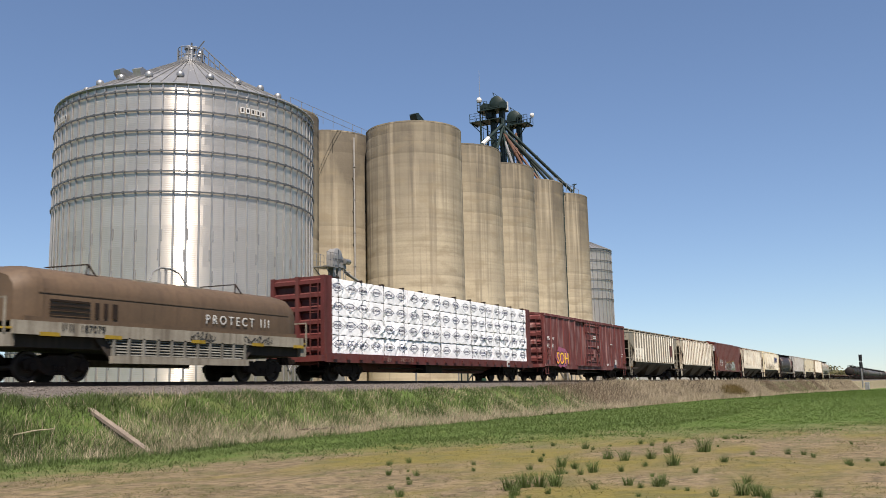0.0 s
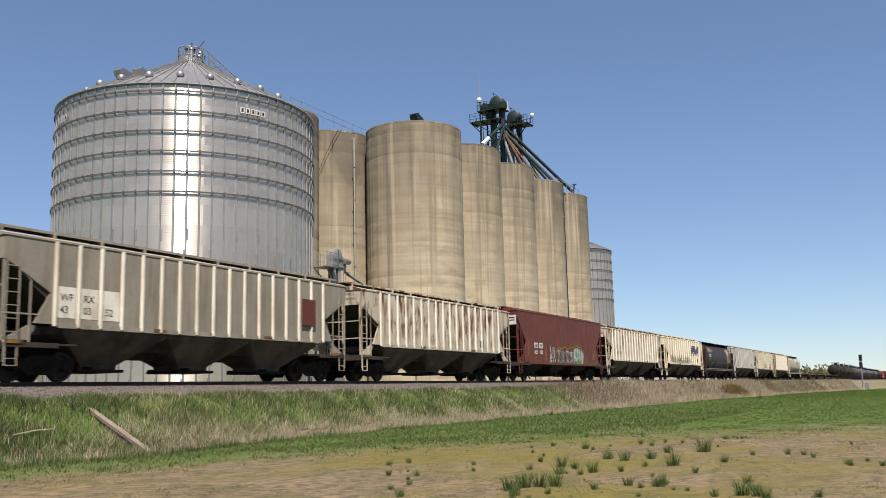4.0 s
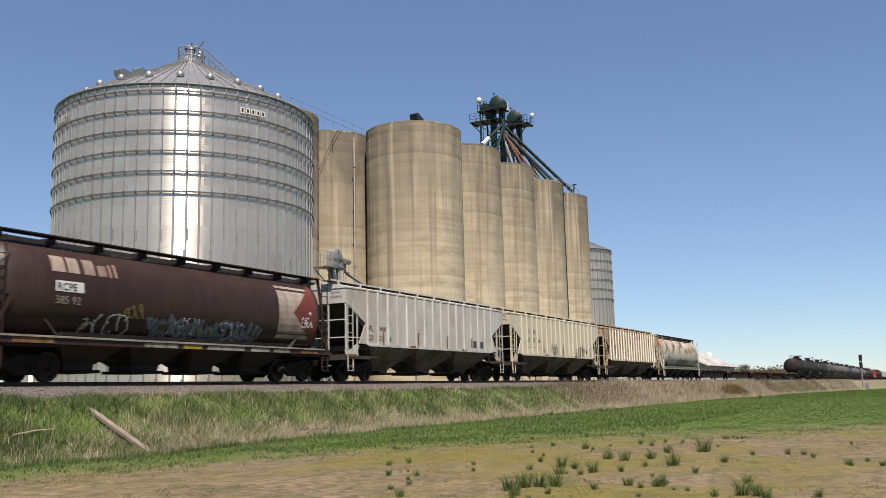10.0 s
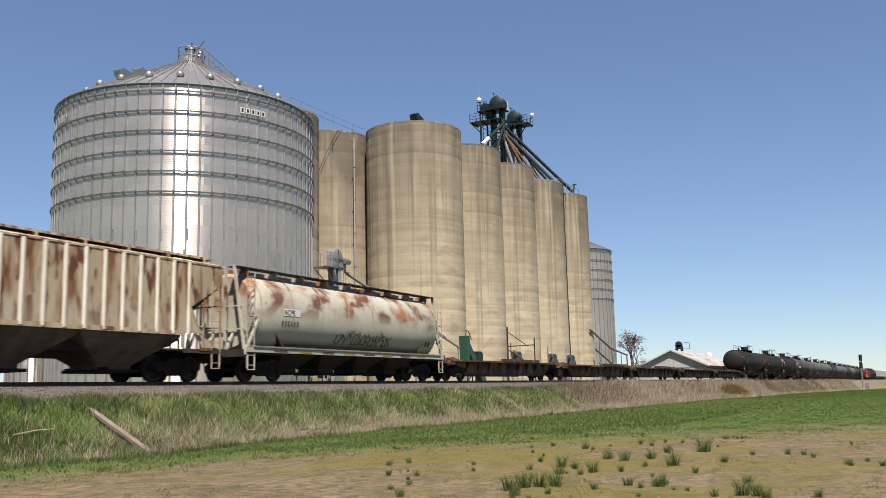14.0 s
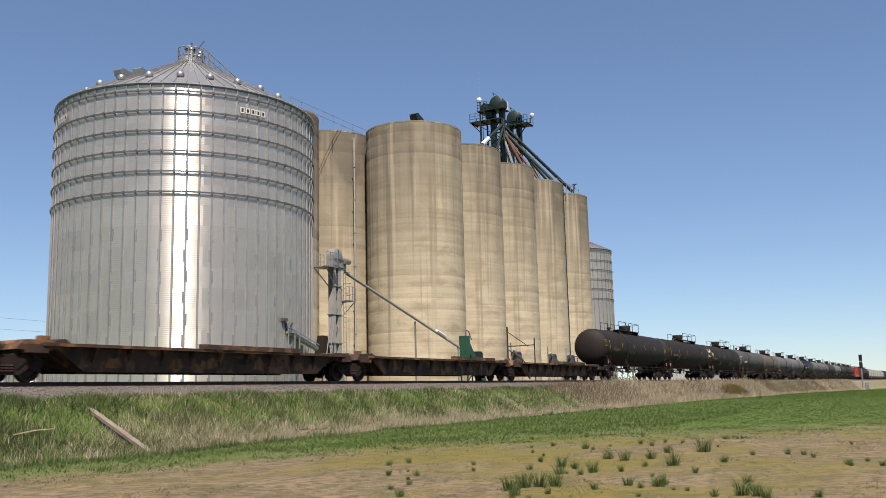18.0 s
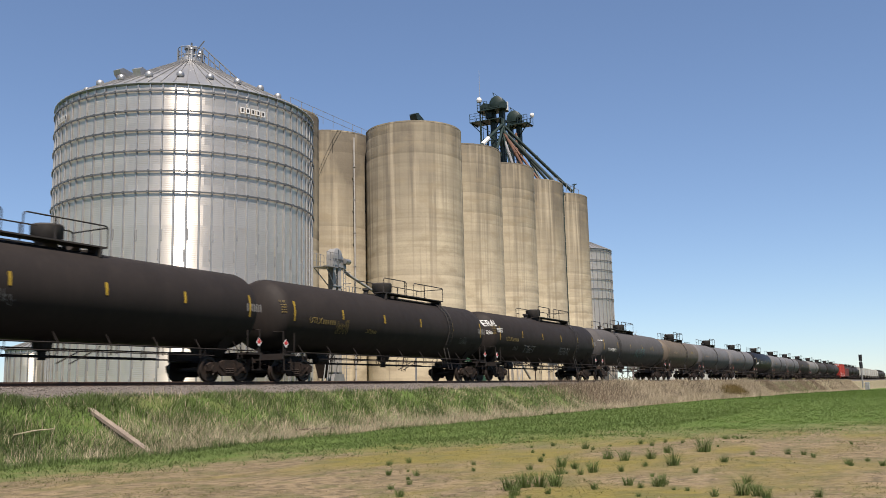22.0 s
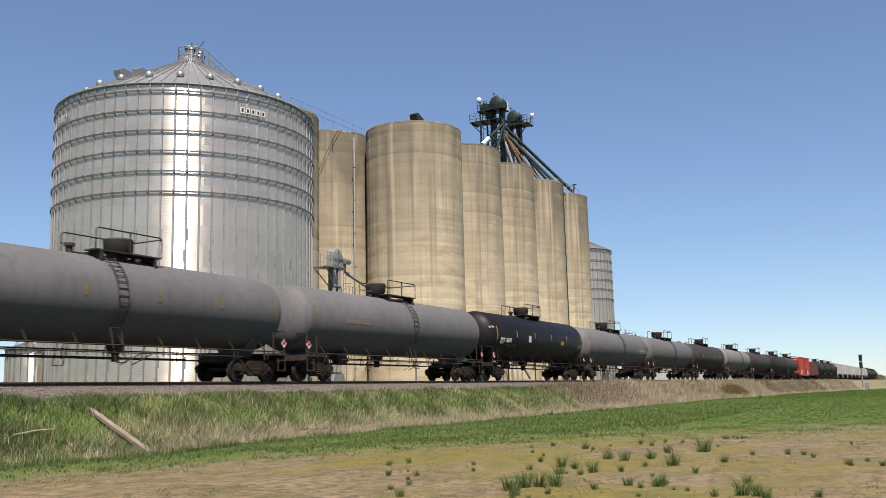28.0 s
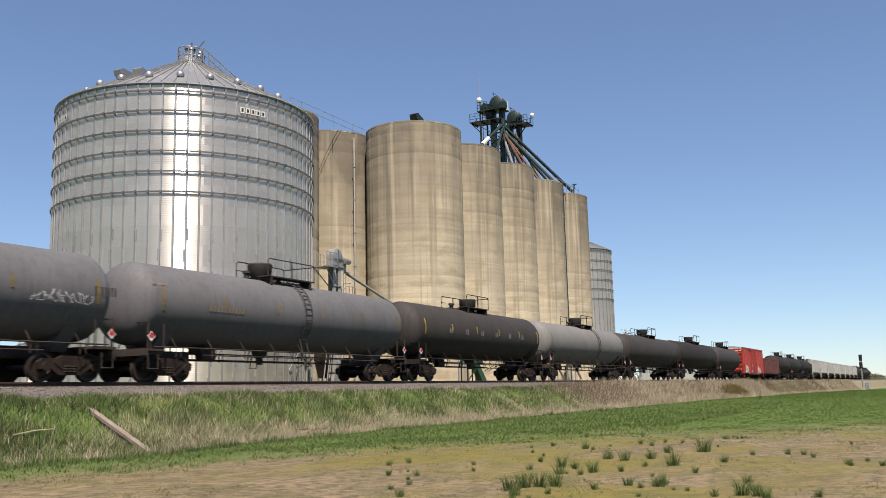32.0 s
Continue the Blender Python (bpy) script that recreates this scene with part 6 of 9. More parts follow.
def wrapped(w, d, h, seed, fine):
    """A pack in creased sheeting: a box whose front skin bulges and folds along slanting creases, and the lie of that skin."""
    rng, m = random.Random(seed), Mesh()
    nx, nz = (int(w / 0.055), 16) if fine else (int(w / 0.2), 5)
    rough = rng.choice((0.6, 0.9, 1.3, 1.7))
    folds = []
    for k in range(int(5 + 13 * rough)):
        th = radians(rng.choice((rng.uniform(30, 60), rng.uniform(115, 150), rng.uniform(80, 95))))
        cx, cz = rng.uniform(0, w), rng.uniform(0, h)
        folds.append((math.cos(th), math.sin(th), cx, cz, rng.uniform(0.15, 0.5), rng.uniform(0.025, 0.06) * rng.choice((1, -1)) * rough ** 0.5))
    vs = []
    for j in range(nz + 1):
        for i in range(nx + 1):
            x, z = w * i / nx, h * j / nz
            y = -0.006 * math.sin(math.pi * z / h) + 0.006 * math.sin(x * 5 + seed) * math.sin(z * 7 + seed)
            for c, q, cx, cz, ln, am in folds:
                u, v = (x - cx) * c + (z - cz) * q, -(x - cx) * q + (z - cz) * c
                y -= am * math.exp(-abs(v) / 0.03) * math.exp(-(u / ln) ** 2)
            if i in (0, nx) or j in (0, nz):
                y = y * 0.5 + 0.004
            drop = 0.02 * math.sin(x * 9 + seed) * (j == 0)
            vs.append((x, y, z + drop))
    m.add(vs, [(j * (nx + 1) + i, j * (nx + 1) + i + 1, (j + 1) * (nx + 1) + i + 1, (j + 1) * (nx + 1) + i) for j in range(nz) for i in range(nx)])
    m.add([(0, 0.012, 0), (w, 0.012, 0), (w, d, 0), (0, d, 0), (0, 0.012, h), (w, 0.012, h), (w, d, h), (0, d, h)], [(3, 2, 1, 0), (4, 5, 6, 7), (1, 2, 6, 5), (2, 3, 7, 6), (3, 0, 4, 7)])

    def lie(x, z):
        a, c = min(max(x / w * nx, 0), nx - 1e-6), min(max(z / h * nz, 0), nz - 1e-6)
        i, j = int(a), int(c)
        near = [vs[jj * (nx + 1) + ii][1] for jj in (j, j + 1) for ii in (i, i + 1)]
        return min(near) - 0.004

    return m, lie


def coil_car(s0, s1):
    car, half = add_car("coil_car", "covered coil car with brown hood and dirty cream side sills", "freight car", s0, s1)
    e, W = half - 0.8, 1.5
    H = M["hood"]
    sec = [(-1.42, 1.78), (-1.44, 2.75), (-1.36, 3.05), (-1.1, 3.32), (-0.6, 3.48), (0, 3.53), (0.6, 3.48), (1.1, 3.32), (1.36, 3.05), (1.44, 2.75), (1.42, 1.78)]
    hd = Mesh().loft([[(x, y * k, 1.78 + (z - 1.78) * k) for y, z in sec] for x, k in ((-e + 0.1, 0.86), (-e + 0.5, 0.97), (-e + 0.8, 1.0), (e - 0.8, 1.0), (e - 0.5, 0.97), (e - 0.1, 0.86))])
    hood = part("hood", hd, H, car, "brown weathered hood", smooth=True)
    for sy in (-1, 1):
        part("hood_rim", Mesh().box(-e + 0.3, e - 0.3, sy * 1.44 - 0.05, sy * 1.44 + 0.05, 1.76, 1.9), H, hood)
    for i in range(4):
        x = -e + 1 + (2 * e - 2) * i / 3
        part("hood_rib", Mesh().loft([[(x + d, y * 1.003, 1.78 + (z - 1.78) * 1.003) for y, z in sec] for d in (-0.02, 0.02)], False), H, hood)
    for x in (-e + 3.2, e - 3.2):
        part("lifting_bracket", Mesh().bar((x - 0.22, -0.85, 3.36), (x, -0.7, 3.78), 0.05).bar((x + 0.22, -0.85, 3.36), (x, -0.7, 3.78), 0.05).bar((x - 0.25, -0.86, 3.38), (x + 0.25, -0.86, 3.38), 0.05).bar((x, -0.7, 3.78), (x - 0.7, 0.5, 3.7), 0.04), M["sidefr"], hood)
    part("lifting_frame", Mesh().tube([(-1.0, -0.7, 3.42), (-0.75, -0.7, 3.85), (-0.4, -0.7, 4.02), (0.1, -0.7, 4.02), (0.5, -0.7, 3.9), (1.0, -0.7, 3.4)], 0.035, 7).bar((-0.15, -0.7, 3.4), (-0.15, -0.7, 4.02), 0.07), M["galv_dull"], hood)
    for x in (-1.2, 1.0):
        part("lifting_pad", Mesh().box(x - 0.55, x + 0.55, -0.85, -0.6, 3.38, 3.46), M["coilsill"], hood)
    part("hood_seam", Mesh().box(-e + 0.8, e - 0.8, -1.452, -1.40, 2.62, 2.65), H, hood)
    S = M["coilsill"]
    for sy in (-1, 1):
        part("side_sill", Mesh().prism([(-e - 0.1, 1.36), (-e - 0.1, 1.76), (e + 0.1, 1.76), (e + 0.1, 1.36)], sy * W - 0.06, sy * W + 0.06), S, car)
        # backing coloured dark to paint the shade lines between the grey slats
        part("fish_belly", Mesh().prism([(-e + 2.9, 1.36), (e - 2.9, 1.36), (e - 3.6, 0.62), (-e + 3.6, 0.62)], sy * (W - 0.12), sy * (W - 0.04)), M["under"], car)
        part("lower_chord", Mesh().box(-e + 3.5, e - 3.5, sy * W - 0.16, sy * W + 0.03, 0.56, 0.8), S, car)
        for i in range(11):
            part("gusset", Mesh().box(-0.05, 0.05, sy * W - 0.06, sy * W + 0.04, 0.66, 1.4), M["coilpanel"], car, at=(-e + 3.6 + (2 * e - 7.2) * i / 10, 0, 0))
    for i in range(6):
        k = 0.42 * (5 - i) / 5
        part("panel_slat", Mesh().prism([(-W + 0.05, 0), (-W - 0.02, 0.02), (-W + 0.01, 0.075), (-W + 0.05, 0.08)], -e + 3.35 + k, e - 3.35 - k, "x"), M["coilpanel"], car, at=(0, 0, 0.80 + i * 0.095))
    part("underframe", Mesh().box(-e, e, -1.3, 1.3, 1.0, 1.5), M["under"], car)
    for sx in (-1, 1):
        part("end_sill", Mesh().box(min(sx * e, sx * (e + 0.35)), max(sx * e, sx * (e + 0.35)), -W, W, 1.0, 1.4), S, car)
        part("end_platform", Mesh().box(min(sx * (e - 0.2), sx * (e + 0.4)), max(sx * (e - 0.2), sx * (e + 0.4)), -W, W, 1.5, 1.56), M["yellow"], car, "yellow step edge")
        part("end_railing", Mesh().bar((sx * (e + 0.35), -W, 1.4), (sx * (e + 0.35), -W, 2.4), 0.05).bar((sx * (e + 0.35), W, 1.4), (sx * (e + 0.35), W, 2.4), 0.05).bar((sx * (e + 0.35), -W, 2.4), (sx * (e + 0.35), W, 2.4), 0.05), S, car)
    for x in (-e + 0.8, -e + 3.2, 0.3, e - 3.2, e - 0.6):
        part("reflector", Mesh().box(0, 0.7, -0.008, 0, 0, 0.12), M["yellow"], car, at=(x, -W - 0.062, 1.33))
    tagged(part("slogan", lettering("PROTECT III", 0.34, M["white"], "slogan", 1.48), None, car, "white block letters", at=(1.1, -1.462, 2.08)), kind="stuff")
    mark(car, -5.2, 1.5, 2, 0.26, 0.23, "ink", y=-W - 0.07)
    word(car, -4.55, 1.5, "187079", 0.23, "ink", -W - 0.072, 1.05)
    part("emblem", Mesh().box(0, 1.5, -0.012, 0, 0, 0.06).box(0, 1.5, -0.012, 0, 0.14, 0.2).box(0, 1.5, -0.012, 0, 0.28, 0.34).box(0, 1.5, -0.012, 0, 0.42, 0.48).box(1.7, 1.85, -0.012, 0, 0, 0.48).box(2.05, 2.2, -0.012, 0, 0, 0.48).box(2.4, 2.6, -0.012, 0, 0, 0.48), M["sidefr"], car, "faded dark emblem bars", at=(-5.6, -1.452, 1.98))
    spray(car, 0.2, 1.42, 1.2, 0.34, 4, "ink", y=-W - 0.066, width=0.03)
    spray(car, 3.1, 1.42, 1.6, 0.34, 9, "ink", y=-W - 0.066, width=0.03)
    running_gear(car, half, e - 1.9)
    return car


def spine_unit(s0, s1, k):
    """One platform of an articulated spine car; neighbours share a truck."""
    car, half = add_car("spine_car_unit", "low rusty brown spine car unit with faded yellow side patches", "freight car", s0, s1)
    P = M["spine"]
    h = half - 0.1
    part("spine", Mesh().prism([(-h, 0.95), (-h, 1.12), (h, 1.12), (h, 0.95), (h - 1.6, 0.9), (h - 2.6, 0.34), (-h + 2.6, 0.34), (-h + 1.6, 0.9)], -0.55, 0.55), P, car)
    for sy in (-1, 1):
        part("side_plate", Mesh().prism([(-h + 1.7, 0.92), (-h + 1.7, 1.12), (h - 1.7, 1.12), (h - 1.7, 0.92), (h - 2.7, 0.3), (-h + 2.7, 0.3)], sy * 0.98, sy * 1.02), P, car)
        part("deck_edge", Mesh().box(-h + 0.9, h - 0.9, sy * 1.28 - 0.05, sy * 1.28 + 0.05, 1.06, 1.16), P, car)
        for i in range(9):
            x = -h + 3.0 + (2 * h - 6.0) * i / 8
            part("gusset", Mesh().prism([(1.27, 1.1), (0.98, 1.1), (0.98, 0.4)], -0.04, 0.04, "x") if sy > 0 else Mesh().prism([(-1.27, 1.1), (-0.98, 1.1), (-0.98, 0.4)], -0.04, 0.04, "x"), P, car, at=(x, 0, 0))
            if sy < 0 and i < 8 and (i * 7 + k * 3) % 5 < 3:
                q = 0.22 * math.sin(i * 2.3 + k)
                part("yellow_patch", Mesh().prism([(0.3 + q, 0.45), (0.75 + q, 0.42), (1.0 + q, 0.5), (0.85 + q, 0.8), (0.6 + q, 0.72), (0.45 + q, 0.8)], -1.03, -1.024), M["orange"], car, "faded yellow paint patch", at=(x, 0, 0))
    part("deck", Mesh().box(-h + 0.9, h - 0.9, -1.25, 1.25, 1.10, 1.15), P, car)
    part("raised_walkway", Mesh().box(-1.2 + 2 * (k % 2), 4.6 + 1.5 * (k % 2), -1.36, -1.1, 1.15, 1.33), P, car)
    part("hitch", Mesh().prism([(-0.75, 1.12), (-0.55, 1.28), (0.4, 1.34), (0.75, 1.12)], -0.6, 0.6).box(-0.15, 0.2, -0.12, 0.12, 1.3, 1.46), P, car, at=(-h + 1.9, 0, 0))
    for sx in (-1, 1):
        part("end_bolster", Mesh().prism([(sx * (h - 2.1), 1.13), (sx * (h - 1.4), 1.24), (sx * (h - 0.35), 1.24), (sx * (h - 0.1), 0.95), (sx * (h - 1.2), 0.9)], -1.15, 1.15), P, car)
        part("side_bearing", Mesh().box(-0.35, 0.35, -1.3, -0.9, 0.85, 1.1), P, car, at=(sx * (h - 0.75), 0, 0))
    part("brake_reservoir", Mesh().lathe([(0.05, -0.5), (0.2, -0.42), (0.2, 0.42), (0.05, 0.5)], 12, "x", (1.5, -0.85, 0.75)), M["under"], car)
    if k == 1:
        mark(car, -2.6, 1.02, 10, 0.2, 0.12, "panelpink", y=-1.335)
    # trucks: one at the front joint of every unit, and one at the tail of the last
    if k == 0:
        truck(car, -half + 1.9)
    else:
        truck(car, -half)
    if k == 4:
        truck(car, half - 1.9)
    return car


def gondola(s0, s1):
    car, half = add_car("gondola", "dark brown mill gondola with ribbed sides", "freight car", s0, s1)
    e, W = half - 0.7, 1.5
    P = M["lum"]
    for sy in (-1, 1):
        part("side", Mesh().box(-e, e, sy * W - 0.05, sy * W + 0.05, 1.1, 3.3), P, car)
        part("top_chord", Mesh().box(-e, e, sy * W - 0.09, sy * W + 0.09, 3.25, 3.42), P, car)
        for i in range(13):
            part("side_post", Mesh().box(-0.09, 0.09, sy * W - 0.1, sy * W + 0.1, 1.1, 3.3), P, car, at=(-e + 0.1 + (2 * e - 0.2) * i / 12, 0, 0))
    for sx in (-1, 1):
        part("end", Mesh().box(sx * e - 0.05, sx * e + 0.05, -W, W, 1.1, 3.3), P, car)
    part("floor", Mesh().box(-e, e, -W, W, 0.95, 1.12), P, car)
    part("centre_sill", Mesh().box(-half + 0.8, half - 0.8, -0.22, 0.22, 0.7, 1.0), M["under"], car)
    running_gear(car, half, e - 2.0)
    return car


M["panelwhite"] = mat("faded_cream_panel", (0.55, 0.48, 0.40), (0.4, 0.3, 0.24), 0.6, 0, 0.9, 0.05, streak=(0.2, 0.1, 0.07), streak_amt=0.5)
M["panelpale"] = mat("half_faded_cream", (0.42, 0.33, 0.27), (0.3, 0.22, 0.18), 0.6, 0, 0.9, 0.05)
M["fresh"] = mat("bright_green_spray", (0.16, 0.34, 0.10), (0.26, 0.42, 0.2), 0.6, 0, 3, 0)
M["mint"] = mat("pale_mint_spray", (0.68, 0.77, 0.74), (0.42, 0.53, 0.50), 0.6, 0, 2, 0)
M["dimblue"] = mat("dull_blue_spray", (0.22, 0.26, 0.32), (0.11, 0.14, 0.19), 0.7, 0, 2, 0)
M["flame"] = mat("orange_yellow_spray", (0.85, 0.55, 0.05), (0.85, 0.40, 0.05), 0.6, 0, 2, 0, spots=(0.9, 0.16, 0.06), spot_amt=0.9, spot_scale=2.5, high=(0.5, 0.1), tone=0.8)
M["faintorange"] = mat("faint_orange_lettering", (0.34, 0.245, 0.15), (0.24, 0.19, 0.14), 0.7, 0, 3, 0)
M["panelred"] = mat("faded_red_panel", (0.22, 0.05, 0.035), (0.16, 0.04, 0.03), 0.6, 0, 0.9, 0.05)
M["panelpink"] = mat("faded_pink_lettering", (0.36, 0.24, 0.2), (0.24, 0.15, 0.12), 0.6, 0, 3, 0)
M["slate"] = mat("slate_blue_patch", (0.07, 0.08, 0.12), None, 0.7, 0, 3, 0)
M["dimink"] = mat("faded_black_spray", (0.2, 0.17, 0.13), (0.09, 0.08, 0.07), 0.7, 0, 4, 0)
M["chalk"] = mat("faint_grey_spray", (0.2, 0.2, 0.2), (0.1, 0.1, 0.1), 0.7, 0, 3, 0)
M["paleblue"] = mat("pale_blue_spray", (0.28, 0.34, 0.42), (0.12, 0.17, 0.25), 0.6, 0, 2, 0)

# ---- the train, car by car ----
c = coil_car(19.2, 34.37)
lumber_car(34.37, 59.58)
c = boxcar(60.25, 80.46, "box", "faded oxide-red boxcar with ribbed sides and sliding door", 0.6)
rim = [(1.05 + (1.25 + 0.12 * math.sin(i * 2.7)) * math.cos(i * 0.3927), 0.45 + (0.72 + 0.1 * math.sin(i * 4.1)) * math.sin(i * 0.3927)) for i in range(16)]
part("graffiti", Mesh().prism(rim, -0.003, 0.0), M["pink"], c, "ragged pink spray-paint cloud", at=(-7.25, -1.594, 1.15))
part("graffiti", lettering("SOH", 1.0, M["ink"], "graffiti", 0.9), None, c, at=(-7.34, -1.604, 1.06))
part("graffiti", lettering("SOH", 0.84, M["flame"], "graffiti", 1.08), None, c, at=(-7.28, -1.612, 1.14), label="orange letters fading to yellow at the top")
word(c, -9.0, 2.75, "MD", 0.26, "white", -1.6)
word(c, -7.95, 2.75, "W", 0.22, "white", -1.6)
word(c, -9.0, 2.2, "62", 0.3, "white", -1.6)
word(c, -8.1, 2.2, "41", 0.3, "white", -1.6)
for i in range(3):
    mark(c, -8.95, 1.95 - 0.16 * i, 5, 0.12, 0.07, "panelpink", y=-1.6)
part("stencil", Mesh().box(0, 0.4, -0.01, 0, 0, 0.4).box(-1.0, -0.5, -0.01, 0, 1.6, 1.68).box(-5.6, -4.9, -0.1, -0.09, 1.9, 1.98).box(-5.6, -4.9, -0.1, -0.09, 2.05, 2.13).box(-4.6, -4.4, -0.1, -0.09, 1.2, 1.4), M["white"], c, "white stencil plate", at=(6.2, -1.6, 1.25))
mark(c, 8.0, 2.1, 4, 0.14, 0.09, "white", y=-1.6)
mark(c, 8.0, 1.9, 3, 0.14, 0.09, "white", y=-1.6)
mark(c, 4.0, 1.1, 4, 0.13, 0.2, "white", y=-1.6)
for x in (2.35, 8.85):
    part("reflector", Mesh().box(0, 0.16, -0.008, 0, 0, 0.75), M["yellow"], c, at=(x, -1.592, 1.3))
part("patch", Mesh().prism([(0, 0), (0.75, 0), (0.6, 0.3), (0.2, 0.38)], -0.006, 0), M["slate"], c, "dull slate-blue paint patch", at=(5.9, -1.59, 0.98))

c = hopper(80.46, 98.97, "hop_tan", "tan-grey covered hopper with white side posts", 17, post="hop_post")
for i, (a, b) in enumerate((("WF", "43"), ("RX", "03"), ("", "52"))):
    part("stencil_field", Mesh().box(0, 0.66, -0.004, 0, 0, 0.95), M["hop_post"], c, "pale repainted field", at=(-6.78 + 0.86 * i, -1.551, 1.9))
    if a:
        word(c, -6.7 + 0.86 * i, 2.42, a, 0.23, "ink", -1.557)
    word(c, -6.7 + 0.86 * i, 2.05, b, 0.23, "ink", -1.557)
part("patch", Mesh().box(0, 0.95, -0.01, 0, 0, 1.1), M["hop_red"], c, "brown repaint patch", at=(5.3, -1.63, 2.3))
c = hopper(98.97, 117.3, "hop_rust", "cream covered hopper heavily streaked with rust", 18, post="hop_post")
part("emblem", Mesh().box(0, 0.45, -0.006, 0, 0, 0.4), M["slate"], c, at=(4.2, -1.555, 1.88))
c = hopper(117.3, 135.52, "hop_red", "plain oxide-red covered hopper with spray-painted lower side", 17, True, deep=0.022, top=4.5, skirt=1.16)
for dx, a, b in ((0, "ND", "825"), (0.86, "YX", "102")):
    plate = part("stencil", Mesh().box(0, 0.72, -0.006, 0, 0, 0.36), M["white"], c, "white stencil plate", at=(-5.75 + dx, -1.553, 2.12))
    part("lettering", lettering(a, 0.25, M["ink"], "lettering"), None, plate, at=(0.1, -0.01, 0.05))
    word(c, -5.7 + dx, 1.74, b, 0.27, "white")
    mark(c, -5.75 + dx, 1.45, 3, 0.13, 0.08, "panelpink", y=-1.553)
    mark(c, -5.75 + dx, 1.28, 3, 0.13, 0.06, "panelpink", y=-1.553)
part("stencil", Mesh().box(0, 0.3, -0.006, 0, 0, 0.03).box(0, 0.3, -0.006, 0, 0.33, 0.36).box(0, 0.03, -0.006, 0, 0.03, 0.33).box(0.27, 0.3, -0.006, 0, 0.03, 0.33), M["panelpink"], c, at=(-3.85, -1.553, 1.95))
spray(c, -3.0, 1.16, 1.05, 1.45, 21, "white", y=-1.556, strokes=5, width=0.05)
spray(c, -2.95, 1.22, 0.95, 1.3, 27, "ink", y=-1.558, strokes=3, width=0.03)
for i, x in enumerate((-1.66, -0.8, 0.06, 0.92)):
    part("graffiti", Mesh().prism([(0.02, 0.05), (0.2, 0.5), (0.04, 0.85), (0.4, 0.98 - 0.1 * (i % 2)), (0.72, 0.9), (0.6, 0.5), (0.74, 0.02), (0.4, 0.12)], -0.002, 0.0), M["mint"], c, "pale silver spray-painted letter", at=(x, -1.556, 1.16))
    spray(c, x, 1.18, 0.72, 0.95, 23 + i, "ink", y=-1.562, strokes=3, width=0.045)
    spray(c, x, 1.18, 0.72, 0.95, 123 + i, "panelpink", y=-1.564, strokes=2, width=0.05)
part("graffiti", Mesh().prism([(1.8, 0.02), (1.84, 0.55), (1.92, 1.08), (2.3, 1.16), (2.75, 1.2), (3.37, 1.0), (3.37, 0.02)], -0.002, 0.0), M["mint"], c, "large mint spray-painted letter", at=(0, -1.556, 1.16))
part("graffiti", Mesh().prism([(1.82, 0.01), (1.84, 0.3), (2.3, 0.2), (2.8, 0.36), (3.36, 0.24), (3.36, 0.01)], -0.002, 0.0), M["fresh"], c, "green fade along the letter's foot", at=(0, -1.5585, 1.16))
part("graffiti", Mesh().prism([(3.5, 0.05), (3.5, 1.05), (3.7, 0.95), (4.02, 0.6), (3.85, 0.3), (3.86, 0.02)], -0.002, 0.0), M["mint"], c, "pale spray-painted letter end", at=(0, -1.556, 1.16))
for pts, w in (([(1.9, 1.12), (2.3, 1.2), (2.8, 1.22), (2.93, 0.95), (2.84, 0.62), (2.72, 0.5)], 0.045), ([(2.2, 0.72), (2.42, 0.55), (2.5, 0.78), (2.24, 0.8), (2.45, 0.5), (2.85, 0.05)], 0.06), ([(2.5, 0.78), (3.1, 0.68), (2.75, 0.45), (2.95, 0.15)], 0.05), ([(1.9, 0.35), (2.25, 0.3), (2.3, 0.12), (2.0, 0.08)], 0.04), ([(3.3, 0.9), (3.1, 0.5), (3.2, 0.1)], 0.04)):
    part("graffiti", stroke(pts, w), M["ink"], c, at=(0, -1.562, 1.16))
part("graffiti", stroke([(-1.85, 0.98), (-1.3, 1.02), (-1.1, 1.12), (-0.5, 1.02), (-0.2, 1.2), (0.6, 1.06), (1.2, 1.2), (1.8, 1.2), (2.25, 1.42), (2.18, 1.22), (2.7, 1.42), (2.7, 1.22), (3.3, 1.26), (3.5, 1.3), (3.55, 1.12), (3.95, 0.92), (4.08, 0.66), (4.0, 0.35), (4.08, 0.18), (3.96, -0.02)], 0.06), M["yellow"], c, "yellow spray-painted outline", at=(0, -1.576, 1.16))
part("graffiti", stroke([(-1.85, 0.98), (-1.9, 0.9), (-1.7, 0.62), (-1.78, 0.4), (-1.62, 0.25), (-1.72, 0.0)], 0.05), M["yellow"], c, "yellow spray-painted outline", at=(0, -1.576, 1.16))
part("graffiti", Mesh().box(-0.045, 0.045, -0.002, 0, 0.0, 1.17), M["mint"], c, "mint spray on a side post", at=(2.527, -1.574, 1.16))
for x in (-0.842, 1.685, 3.37):
    part("graffiti", Mesh().box(-0.045, 0.045, -0.002, 0, 0.28, 1.12), M["panelwhite"], c, "white spray on a side post", at=(x, -1.574, 1.16))
    part("graffiti", Mesh().box(-0.045, 0.045, -0.002, 0, 0.0, 0.27), M["fresh"], c, "green spray on a side post", at=(x, -1.574, 1.16))
